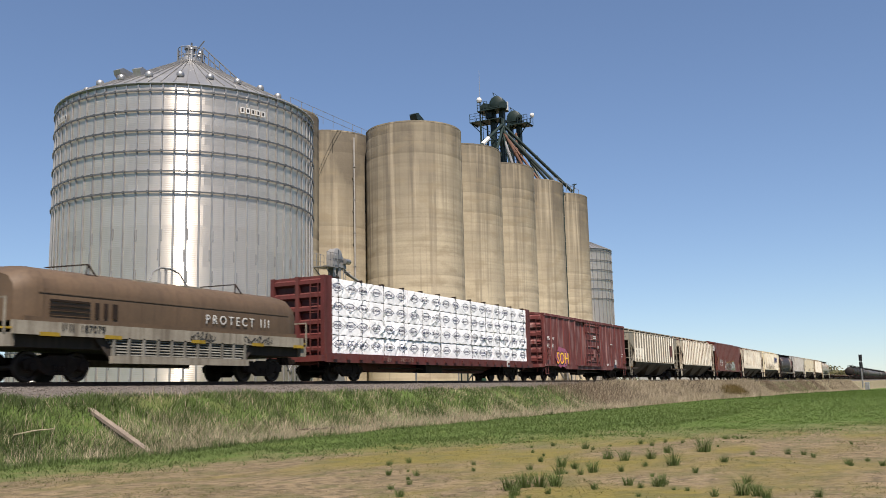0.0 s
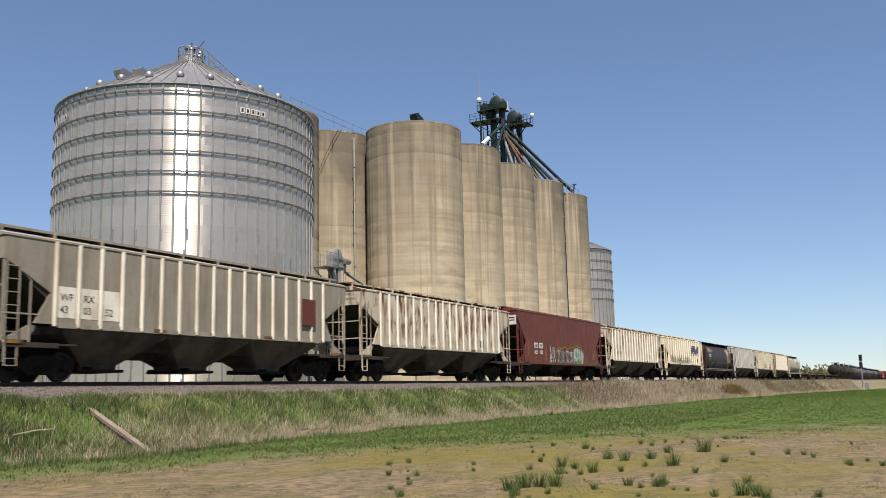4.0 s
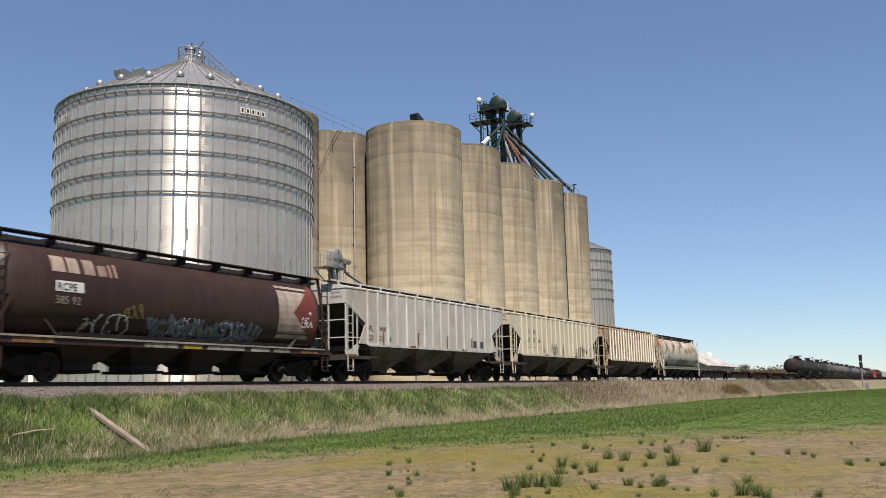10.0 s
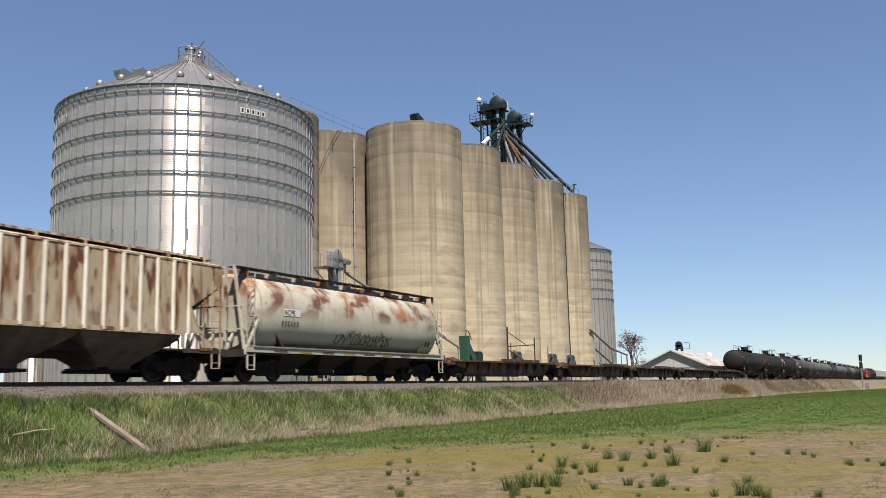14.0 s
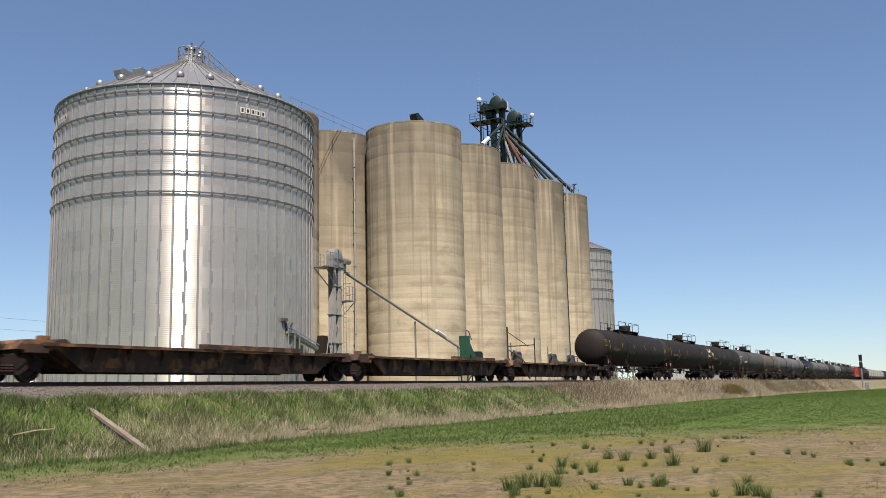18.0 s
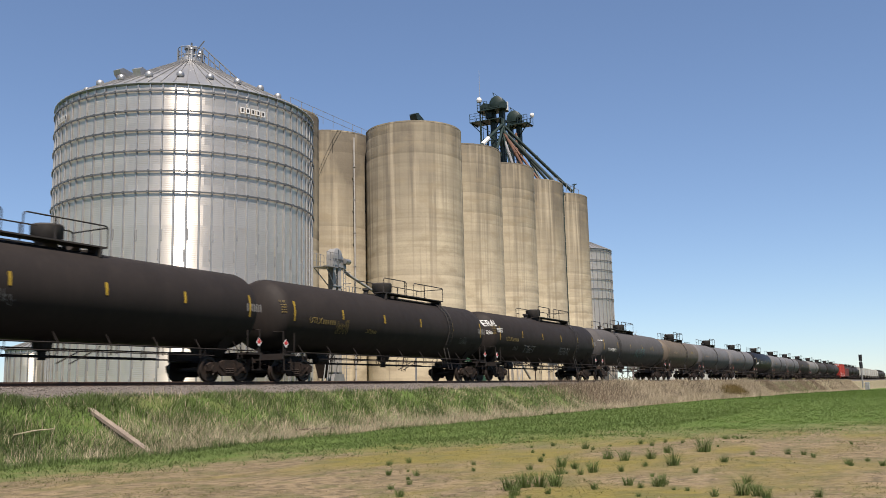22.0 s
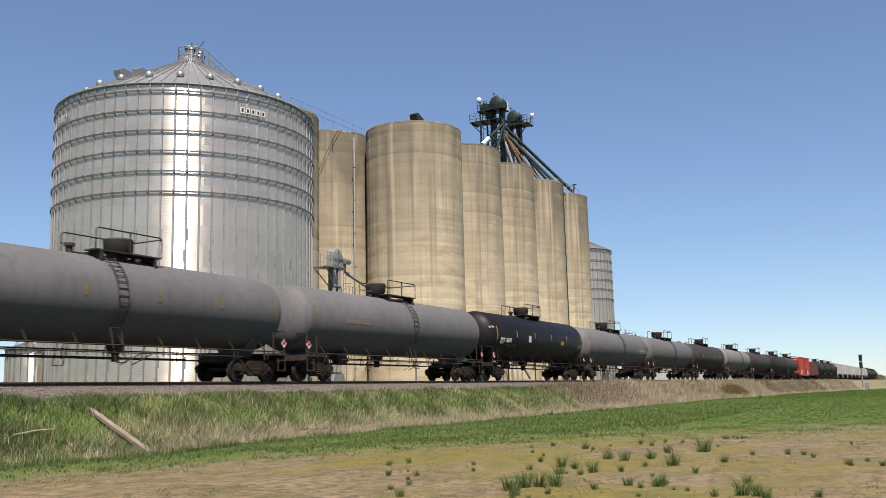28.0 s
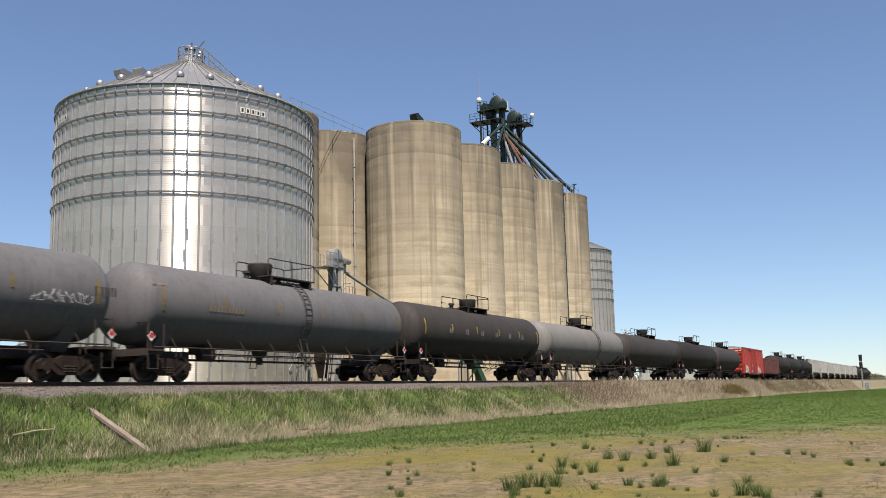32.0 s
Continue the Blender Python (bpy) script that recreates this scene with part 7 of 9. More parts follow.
part("stencil", Mesh().box(0, 0.4, -0.006, 0, 0, 0.03).box(0, 0.4, -0.006, 0, 0.36, 0.39).box(0, 0.03, -0.006, 0, 0.03, 0.36).box(0.37, 0.4, -0.006, 0, 0.03, 0.36).box(0.08, 0.32, -0.006, 0, 0.1, 0.16).box(0.08, 0.32, -0.006, 0, 0.21, 0.29), M["panelpink"], c, at=(4.5, -1.553, 1.28))
part("patch", Mesh().prism([(0.05, 0), (0.25, 0.05), (0.3, 0.4), (0.22, 0.55), (0.03, 0.52), (0, 0.2)], -0.004, 0), M["panelpink"], c, "faded scraped patch", at=(6.14, -1.553, 1.5))
for x, z, h in ((-6.84, 1.55, 1.2), (-3.75, 1.35, 0.55), (6.66, 1.2, 1.1)):
    part("reflector", Mesh().box(0, 0.1, -0.008, 0, 0, h), M["yellow"], c, at=(x, -1.552, z))
c = hopper(135.52, 154.19, "hop_pale", "cream covered hopper with brown rust stains", 18, post="hop_post")
for i, (a, b) in enumerate((("IT", "40"), ("LX", "150"))):
    word(c, -5.92 + 0.85 * i, 2.62, a, 0.27, "dimink", -1.557)
    word(c, -5.92 + 0.85 * i - 0.08 * i, 2.16, b, 0.27, "dimink", -1.557)
part("stencil", Mesh().box(0, 0.42, -0.01, 0, 0, 0.38), M["dimink"], c, at=(4.25, -1.554, 1.9))
c = hopper(154.19, 172.8, "hop_yellow", "pale yellow covered hopper with blue emblem and black graffiti", 16, post="hop_post")
for x, w, h in ((2.75, 0.5, 0.72), (3.6, 0.75, 0.72), (4.65, 0.3, 0.45), (5.35, 0.45, 0.72)):
    part("emblem", Mesh().prism([(0, 0), (w * 0.45, 0), (w * 0.45 + h * 0.2, h), (h * 0.2, h)], -0.012, 0).prism([(w * 0.62, 0), (w, 0), (w + h * 0.2, h), (w * 0.62 + h * 0.2, h)], -0.012, 0).box(-0.1, w + 0.05, -0.012, 0, -0.12, -0.06), M["blue"], c, "slanted blue emblem", at=(x, -1.635, 3.0))
for i in range(7):
    spray(c, -6.6 + i * 1.15, 1.75, 1.1, 1.1 - 0.2 * (i % 3), 40 + i, "dimink", y=-1.632, strokes=6, width=0.028)
spray(c, 1.2, 1.75, 2.0, 0.8, 49, "dimink", y=-1.632, strokes=4, width=0.028)
part("stencil", Mesh().box(0, 0.45, -0.006, 0, 0, 0.4), M["ink"], c, at=(5.6, -1.555, 1.95))
for i, (a, b) in enumerate((("RC", "49"), ("PE", "17"))):
    word(c, -6.8 + 0.925 * i, 2.68, a, 0.25, "dimink", -1.557)
    word(c, -6.8 + 0.925 * i, 2.33, b, 0.25, "dimink", -1.557)
c = cyl_hopper(172.8, 190.76, "cyl_brown", "dark brown cylindrical hopper with pale and red end panel", 0)
barrel_patch(c, "pale_panel", (1.5, 4.1, lambda t: (4.75, 7.3)), "panelwhite", "faded cream panel")
barrel_patch(c, "red_wedge", (1.5, 4.1, lambda t: (5.7 + 1.5 * abs(2 * t - 1), 7.32)), "panelred", "faded red wedge", 1.008, 16)
barrel_spray(c, 6.2, 2.2, 0.7, 0.7, 31, "white", 3, 0.06)
for x, w, h, m in ((-6.1, 0.5, 0.5, "panelwhite"), (-5.5, 0.42, 0.5, "panelwhite"), (-4.9, 0.42, 0.5, "panelpale"), (-4.35, 0.34, 0.36, "panelpink"), (-3.92, 0.12, 0.42, "panelpink"), (-3.7, 0.12, 0.46, "panelpink")):
    barrel_patch(c, "emblem", (3.3, 3.3 + h, lambda t, x=x, w=w: (x, x + w)), m, "faded plain emblem block", 1.008, 8)
barrel_patch(c, "mark_plate", (2.7, 3.03, lambda t: (-6.0, -4.95)), "white", "white marking plate", 1.006, 3)
barrel_word(c, -5.95, 2.75, "RCPE", 0.23, "ink")
barrel_word(c, -6.0, 2.33, "385 92", 0.25, "hop_tan", 1.006)
barrel_spray(c, -5.0, 1.45, 2.0, 0.75, 32, "white", 4, 0.035)
for i in range(5):
    barrel_spray(c, -2.2 + i * 1.15, 1.5, 1.2, 0.75, 33 + i, "dimblue", 3, 0.16)
    barrel_spray(c, -2.1 + i * 1.15, 1.5, 1.1, 0.8, 133 + i, "white" if i % 2 else "hop_tan", 3, 0.035)
barrel_spray(c, -3.4, 2.05, 0.9, 0.5, 39, "faded", 3, 0.05)
for i, (x, w, k) in enumerate(((-2.4, 1.5, "white"), (-0.6, 0.9, "yellow"), (0.6, 2.0, "white"), (3.0, 1.1, "white"), (4.4, 1.0, "white"), (-7.4, 1.4, "orange"), (6.2, 1.1, "orange"))):
    part("sill_patch", Mesh().box(0, w, -0.006, 0, 0, 0.15), M["coilsill"] if k == "white" else M[k], c, "worn pale sill patch", at=(x, -1.582, 1.12))
c = hopper(190.76, 209.2, "hop_grey", "pale grey covered hopper, dusty and plain", 16)
for i, (a, b) in enumerate((("PL", "23"), ("WX", "21"), ("", "6"))):
    if a:
        word(c, -6.72 + 0.913 * i, 2.32, a, 0.25, "ink", -1.557, 1.1)
    word(c, -6.72 + 0.913 * i, 1.88, b, 0.25, "ink", -1.557, 1.1)
part("stencil", Mesh().box(0, 0.4, -0.006, 0, 0, 0.38).box(0.91, 1.3, -0.006, 0, 0, 0.38), M["slate"], c, at=(4.4, -1.555, 1.85))
for x in (-5.6, -2.2, 1.0, 4.0):
    part("reflector", Mesh().box(0, 0.1, -0.006, 0, 0, 0.6), M["orange"], c, at=(x, -1.63, 1.8))
c = hopper(209.2, 227.82, "hop_bone", "bone-white covered hopper with thin black graffiti", 17)
for i, (a, b) in enumerate((("FU", "83"), ("RX", "20"), ("", "64"))):
    if a:
        word(c, -5.98 + 0.867 * i, 3.02, a, 0.3, "ink", -1.557)
    word(c, -5.98 + 0.867 * i, 2.48, b, 0.3, "ink", -1.557)
    mark(c, -5.95 + 0.867 * i, 2.1, 4, 0.1, 0.07, "dimink", y=-1.556)
spray(c, -1.9, 1.72, 1.2, 1.0, 61, "ink", y=-1.632, strokes=6, width=0.03)
spray(c, 2.9, 1.72, 1.6, 0.85, 62, "ink", y=-1.632, strokes=3, width=0.04)
spray(c, 4.3, 2.0, 0.7, 0.7, 63, "ink", y=-1.632, strokes=5, width=0.025)
part("stencil", Mesh().box(0, 0.4, -0.006, 0, 0, 0.28), M["ink"], c, at=(5.3, -1.555, 1.95))
for x in (-3.4, 0.4, 4.0, 6.2):
    part("reflector", Mesh().box(0, 0.1, -0.006, 0, 0, 0.65), M["orange"], c, at=(x, -1.63, 1.8))
c = hopper(227.82, 246.15, "hop_orange", "dirty cream covered hopper with rust running down", 19, post="hop_post")
c = cyl_hopper(246.15, 263.77, "cyl_white", "pale grey cylindrical hopper with rusted upper side")
barrel_patch(c, "mark_plate", (2.62, 2.92, lambda t: (-5.75, -4.65)), "white", "white marking plate", 1.006, 3)
barrel_word(c, -5.7, 2.66, "RCPE", 0.22, "ink")
barrel_marks(c, -5.85, 2.2, 6, 0.2, 0.22, "dimink")
for i in range(4):
    barrel_spray(c, -2.0 + i * 1.2, 1.6, 1.2, 0.7, 52 + i, "dimink", 4, 0.05)
barrel_marks(c, 6.3, 1.75, 2, 0.3, 0.25, "ink")
for i in range(8):
    part("sill_patch", Mesh().box(0, 0.9, -0.006, 0, 0, 0.09), M["yellow"] if i % 2 else M["hood"], c, "yellow sill mark" if i % 2 else "brown sill mark", at=(-6.4 + i * 1.65, -1.582, 1.14))
U0 = 263.77
for k in range(5):
    spine_unit(U0 + 17.986 * k, U0 + 17.986 * (k + 1), k)
T = [354.0, 374.4, 395.1, 415.5, 437.0, 452.7, 471.2, 489.9, 507.9, 526.2, 544.8, 563.2, 582.5, 602.0, 622.0, 638.0]
KINDS = [("tk_black", "matt black tank car with yellow reflector marks", (-3.9, 2.3), 0.6, -3.5, True),
         ("tk_black", "matt black tank car with green spray paint", (-0.8, 5.5), 0.4, 5.0, True),
         ("tk_black", "black tank car with white graffiti on its end", (-0.8, 5.3), 0.3, 5.0, True),
         ("tk_char", "charcoal grey tank car with white markings", (-5.4, 1.5), -0.2, -5.0, True),
         ("tk_tan", "dusty tan-grey tank car", (-2.0, 2.0), -0.4, 0.7, False),
         ("tk_grey", "pale grey tank car with side ladder", (-0.7, 2.2), 1.0, -0.1, False),
         ("tk_grey", "grey tank car with side ladder and platform", (-1.0, 1.8), -0.8, 0.7, False),
         ("tk_navy", "short glossy black tank car with white markings", (-1.7, 1.2), -0.3, None, True),
         ("tk_grey", "grey tank car with side ladder and dark lower shell", (-1.3, 1.9), -0.8, 0.7, False),
         ("tk_grey", "grey tank car with white graffiti", (-1.5, 1.7), -1.0, 0.4, False),
         ("tk_dark", "charcoal tank car with a row of pale marks", (-1.6, 1.4), 0.2, None, True),
         ("tk_pale", "pale grey tank car with ladder", (-0.4, 2.4), 0.6, 2.0, False),
         ("tk_dark", "plain dark grey tank car", (-0.4, 2.4), 0.5, None, False),
         ("tk_black", "plain dusty black tank car", (-0.4, 2.4), 0.5, None, False),
         ("tk_dark", "dark grey-brown tank car", (-0.4, 2.2), 0.5, None, False)]
SLIM = {"zc": 2.74, "r": 1.45}
TANKS = [tank_car(T[i], T[i + 1], k, lb, pl, dm, ld, tk, pl[1] - pl[0] > 3.5, **(SLIM if 4 <= i <= 12 and i != 7 else {})) for i, (k, lb, pl, dm, ld, tk) in enumerate(KINDS)]
for i in (0, 1, 2):
    tank_spray(TANKS[i], -7.9, -13, 1, 0.27, 0, "faded", text="UTLX")
    tank_mark(TANKS[i], -6.9, -13, 6, 0.17, 0.2, "faded")
    head_mark(TANKS[i], (T[i + 1] - T[i]) / 2, 58, 0.42, lettering("UTLX", 0.11, M["faded"], "lettering"), "faded")
    for k in range(4):
        head_mark(TANKS[i], (T[i + 1] - T[i]) / 2, 60, 0.3 - 0.1 * k, bars(5, 0.08, 0.05), "faded")
    tank_mark(TANKS[i], 8.6, -4, 7, 0.13, 0.3, "tk_pale")
tank_spray(TANKS[0], -3.2, -24, 1.6, 0.5, 70, "chalk", 5, 0.02)
tank_spray(TANKS[1], -5.9, -28, 1.0, 0.7, 71, "faded", 6, 0.022)
tank_spray(TANKS[1], -3.4, -22, 0.9, 0.22, 74, "faded", 6, 0.03)
tank_spray(TANKS[1], 6.3, -30, 0.9, 0.5, 75, "chalk", 6, 0.022)
head_mark(TANKS[2], (T[3] - T[2]) / 2, 28, 0.5, lettering("FERAL", 0.4, M["white"], "graffiti"), "white")
tank_spray(TANKS[2], -9.3, 5, 1, 0.27, 0, "white", text="TIBET")
head_mark(TANKS[2], (T[3] - T[2]) / 2, 38, 0.0, scribble(0.45, 0.3, 72, 4, 0.025), "white")
tank_spray(TANKS[2], -4.8, -40, 1, 0.55, 0, "chalk", text="TIBET")
tank_spray(TANKS[2], 1.7, -40, 1, 0.6, 0, "chalk", text="FERAL")
tank_spray(TANKS[2], -6.5, -36, 0.7, 0.35, 80, "chalk", 6, 0.022)
tank_spray(TANKS[3], -8.35, -16, 1, 0.27, 0, "white", text="MTZX 350175")
head_mark(TANKS[3], (T[4] - T[3]) / 2, 55, 0.35, lettering("MTZX 350175", 0.1, M["white"], "lettering"), "white")
tank_mark(TANKS[3], 4.6, 2, 4, 0.16, 0.18, "faded")
tank_spray(TANKS[3], -0.6, -30, 3.0, 0.9, 85, "teal", 5, 0.03)
tank_spray(TANKS[3], -0.4, -24, 3.0, 0.4, 86, "chalk", 6, 0.04)
tank_mark(TANKS[4], -4.5, -2, 9, 0.18, 0.2, "faintorange", 1.472, 2.74)
tank_mark(TANKS[4], 3.3, 4, 1, 0.6, 0.22, "yellow", 1.472, 2.74)
tank_mark(TANKS[5], -6.6, -4, 10, 0.2, 0.2, "faintorange", 1.472, 2.74)
tank_mark(TANKS[6], -5.6, -6, 10, 0.2, 0.22, "faintorange", 1.472, 2.74)
tank_spray(TANKS[7], -7.1, -17, 1, 0.3, 0, "white", text="JPJX 0008")
tank_mark(TANKS[7], -6.3, -23, 12, 0.14, 0.06, "tk_pale")
tank_mark(TANKS[7], -6.0, -27, 10, 0.14, 0.06, "tk_pale")
tank_mark(TANKS[7], -2.6, -12, 1, 0.75, 0.4, "white")
tank_mark(TANKS[7], 3.3, -12, 1, 1.1, 0.26, "yellow")
tank_mark(TANKS[7], 6.9, -18, 8, 0.13, 0.32, "tk_pale")
head_mark(TANKS[7], (T[8] - T[7]) / 2, 60, 0.4, lettering("JPJX 0008", 0.1, M["white"], "lettering"), "white")
tank_mark(TANKS[8], -5.6, -8, 10, 0.2, 0.22, "faintorange", 1.472, 2.74)
tank_mark(TANKS[8], -8.3, 22, 7, 0.1, 0.09, "faintorange", 1.472, 2.74)
tank_spray(TANKS[8], 5.2, -14, 2.2, 0.4, 90, "white", 7, 0.022, r=1.475, zc=2.74)
tank_mark(TANKS[8], 7.6, -2, 7, 0.13, 0.3, "tk_dark", 1.472, 2.74)
tank_mark(TANKS[9], -5.6, -8, 10, 0.2, 0.22, "faintorange", 1.472, 2.74)
tank_mark(TANKS[9], -8.3, 22, 7, 0.1, 0.09, "faintorange", 1.472, 2.74)
for x in (-5, -3, -1, 1, 3, 5):
    tank_mark(TANKS[10], x, -6, 2, 0.2, 0.3, "tk_pale", 1.472, 2.74)
c = boxcar(638.0, 657.0, "box_bright", "bright red boxcar with pale roof", 0.0)
part("end_panel", Mesh().box(-8.82, -8.78, -1.4, 1.4, 4.0, 4.5), M["white"], c, "white panel across the top of the end")
for i in range(3):
    spray(c, -7.6 + i * 5.2, 1.05, 2.6, 1.1, 95 + i, "white", y=-1.61, strokes=4, width=0.22)
gondola(657.0, 674.0)
for i in range(3):
    tank_car(674.0 + 17.0 * i, 691.0 + 17.0 * i, "tk_black", "small black tank car", (-0.4, 2.0), 0.5, None, False)
for i in range(8):
    hopper(725.0 + 18.4 * i, 743.4 + 18.4 * i, "hop_grey", "white covered hopper far along the train", 14, ribbed=False)
for i in range(5):
    tank_car(872.2 + 18.2 * i, 890.4 + 18.2 * i, "tk_dark" if i % 2 else "tk_black", "dark tank car at the far tail", (-0.4, 2.0), 0.5, None, False)


def travelled(t):
    """Metres run by the train since the start; it gathers a little speed."""
    return 15.681 * t + 2.698 * ((t - 16) / 16) ** 2


def motions():
    times = [0, 4, 8, 12, 16, 20, 24, 28, 32]
    for car, s in CARS:
        walk(car, [(t, pose(s - travelled(t), TRACK_Y, RAIL)) for t in times])
    # wheels roll with the train; all front axles turn alike, and all rear axles
    turned = [[], []]
    for k in (0, 1):
        same = [w for i, w in WHEELS if i == k]
        dx = -0.889 if k == 0 else 0.889
        rows = []
        for i in range(0, 32 * FPS + 1, 2):
            t = i / FPS
            rows.append((t, Matrix.Translation((dx, 0, 0.457)) @ Matrix.Rotation(-(travelled(t) - travelled(0)) / 0.457, 4, "Y")))
        walk(same[0], rows)
        for w in same[1:]:
            w.rotation_mode = "QUATERNION"
            data = w.animation_data_create()
            data.action = same[0].animation_data.action
            data.action_slot = same[0].animation_data.action_slot


# ---- yard equipment beside the silos ----
M["machine"] = mat("weathered_machine_steel", (0.17, 0.18, 0.18), (0.11, 0.12, 0.12), 0.6, 0.2, 2, 0.1)
def yard():
    G = M["galv_dull"]
    leg = thing("loading_elevator", "slim grey steel bucket elevator with railed platforms", "grain elevator", at=(51.5, 35.5, 1.5))
    for dx in (-0.33, 0.33):
        part("casing", Mesh().box(dx - 0.17, dx + 0.17, -0.2, 0.2, 0.0, 8.9), M["pipe"], leg)
    for i in range(4):
        part("flange", Mesh().box(-0.56, 0.56, -0.24, 0.24, 1.3 + i * 1.95, 1.36 + i * 1.95), M["galv"], leg)
    lat = Mesh()
    for i in range(13):
        lat.bar((-0.16, -0.1, 0.8 + i * 0.6), (0.16, -0.1, 1.4 + i * 0.6 if i % 2 else 0.8 + i * 0.6), 0.04)
    part("lattice", lat, M["galv"], leg)
    hd = Mesh().lathe([(0.5, -0.3), (0.56, -0.26), (0.56, 0.26), (0.5, 0.3)], 20, "y", (-0.02, 0, 9.25)).prism([(-0.58, 8.5), (-0.58, 9.3), (0.55, 9.3), (0.95, 8.8), (1.0, 8.45), (0.5, 8.5)], -0.29, 0.29)
    part("head", hd, M["galv_dull"], leg, smooth=True)
    part("head_bolts", Mesh().box(-0.6, 0.6, -0.33, -0.29, 8.98, 9.06).box(-0.05, 0.05, -0.33, -0.29, 8.6, 9.7), M["ringsteel"], leg)
    part("motor", Mesh().lathe([(0.05, -0.3), (0.2, -0.28), (0.2, 0.28), (0.05, 0.3)], 12, "x", (0.85, -0.42, 8.95)), M["galv"], leg)
    part("boot", Mesh().prism([(-0.6, 0), (0.6, 0), (0.75, 0.7), (0.5, 1.2), (-0.5, 1.2), (-0.7, 0.7)], -0.33, 0.33), G, leg)
    for z, x0, x1 in ((8.35, -1.75, -0.45), (6.2, 0.5, 1.7)):
        part("platform", Mesh().box(x0, x1, -0.6, 0.6, z, z + 0.06), G, leg)
        for y in (-0.58, 0.58):
            railing(leg, [(x0 + (x1 - x0) * i / 3, y, z) for i in range(4)], 1.0, G, w=0.035)
        xo, xi = (x0, -0.5) if x0 < 0 else (x1, 0.5)
        part("brace", Mesh().bar((xo, -0.5, z), (xi, -0.25, z - 1.1), 0.05).bar((xo, 0.5, z), (xi, 0.25, z - 1.1), 0.05), G, leg)
    ld = Mesh()
    for d in (-0.15, 0.15):
        ld.bar((0.75 + d, -0.3, 0), (0.75 + d, -0.3, 8.4), 0.035)
    for i in range(24):
        ld.bar((0.6, -0.3, 0.3 + i * 0.34), (0.9, -0.3, 0.3 + i * 0.34), 0.025)
    for z in (1.6, 2.6, 6.6, 7.4, 8.2):
        ld.tube([(0.55, -0.3, z), (0.62, -0.75, z), (0.88, -0.75, z), (0.95, -0.3, z)], 0.018, 5)
    part("ladder", ld, G, leg)
    sp = thing("loading_spout", "long thin grey steel spout sloping down to a green conveyor", "spout")
    part("tube", Mesh().tube([(52.4, 35.5, 10.05), (52.9, 35.45, 9.7), (68.2, 34.5, 4.97)], 0.105, 9), M["pipe"], sp, smooth=True)
    part("coupling", Mesh().tube([(64.6, 34.7, 6.2), (65.8, 34.62, 5.8)], 0.16, 9), M["white"], sp)
    part("support_post", Mesh().bar((61.7, 35.0, 1.5), (61.7, 35.0, 6.8), 0.11), G, sp)
    part("end_post", Mesh().bar((68.0, 34.5, 1.5), (68.0, 34.5, 5.0), 0.08), G, sp)
    gc = thing("green_conveyor", "dark green conveyor head with sloping chute", "conveyor", at=(69.3, 34.5, 1.5))
    part("head_box", Mesh().prism([(-0.28, 2.3), (-0.42, 4.45), (0.25, 4.5), (0.32, 3.3), (0.1, 2.3)], -0.35, 0.35), M["greenlite"], gc)
    part("chute", Mesh().prism([(-0.05, 3.5), (0.45, 3.9), (3.6, 0.75), (3.0, 0.45)], -0.25, 0.25), M["greenlite"], gc)
    part("hook", Mesh().tube([(0.2, 0, 4.4), (0.3, 0, 4.95), (0.75, 0, 4.9), (1.3, 0, 4.2)], 0.045, 6), M["green"], gc)
    part("motor_box", Mesh().box(1.75, 2.75, -0.35, 0.35, 2.1, 3.1).box(1.85, 2.5, -0.38, 0.38, 3.1, 3.2), M["green"], gc)
    part("stand", Mesh().bar((-0.2, -0.3, 0), (-0.2, -0.3, 2.4), 0.1).bar((-0.2, 0.3, 0), (-0.2, 0.3, 2.4), 0.1).bar((1.9, 0.3, 0), (1.9, 0.3, 2.2), 0.1).bar((2.6, 0.3, 0), (2.6, 0.3, 2.2), 0.1).bar((0.0, -0.3, 0.8), (1.9, -0.3, 2.0), 0.07), M["green"], gc)
    au = thing("grain_auger", "inclined silver auger on a light frame", "auger", at=(42.42, 32.6, 1.5))
    hi, lo = 3.55, 2.62
    part("tube", Mesh().tube([(0, 0, hi), (2.88, 0, lo)], 0.17, 9), M["galv"], au, smooth=True)
    part("cover_rail", Mesh().bar((-0.1, -0.22, hi + 0.2), (2.88, -0.22, lo + 0.2), 0.05).bar((-0.1, 0.22, hi + 0.2), (2.88, 0.22, lo + 0.2), 0.05), M["galv"], au)
    part("drive_head", Mesh().bar((0.05, 0, hi), (-0.25, 0, hi + 0.65), 0.1).bar((0.1, 0, hi + 0.1), (0.45, 0, hi + 0.5), 0.12).box(-0.45, -0.1, -0.15, 0.15, hi + 0.55, hi + 0.72), M["machine"], au)
    fr = Mesh()
    for x in (-0.25, 0.35, 0.8):
        fr.bar((x, -0.3, 0), (x, -0.3, hi - max(x, 0) * 0.4), 0.06).bar((x, 0.3, 0), (x, 0.3, hi - max(x, 0) * 0.4), 0.06)
    fr.bar((-0.25, -0.3, 1.2), (0.8, -0.3, 2.4), 0.05).bar((-0.25, -0.3, 2.4), (0.8, -0.3, 1.2), 0.05).bar((-0.3, -0.3, hi - 0.1), (0.6, -0.3, hi - 0.1), 0.06)
    part("frame", fr, G, au)
    hp = thing("receiving_hopper", "dark rusty steel receiving hopper with pipe frame", "hopper", at=(49.6, 35.2, 1.5))
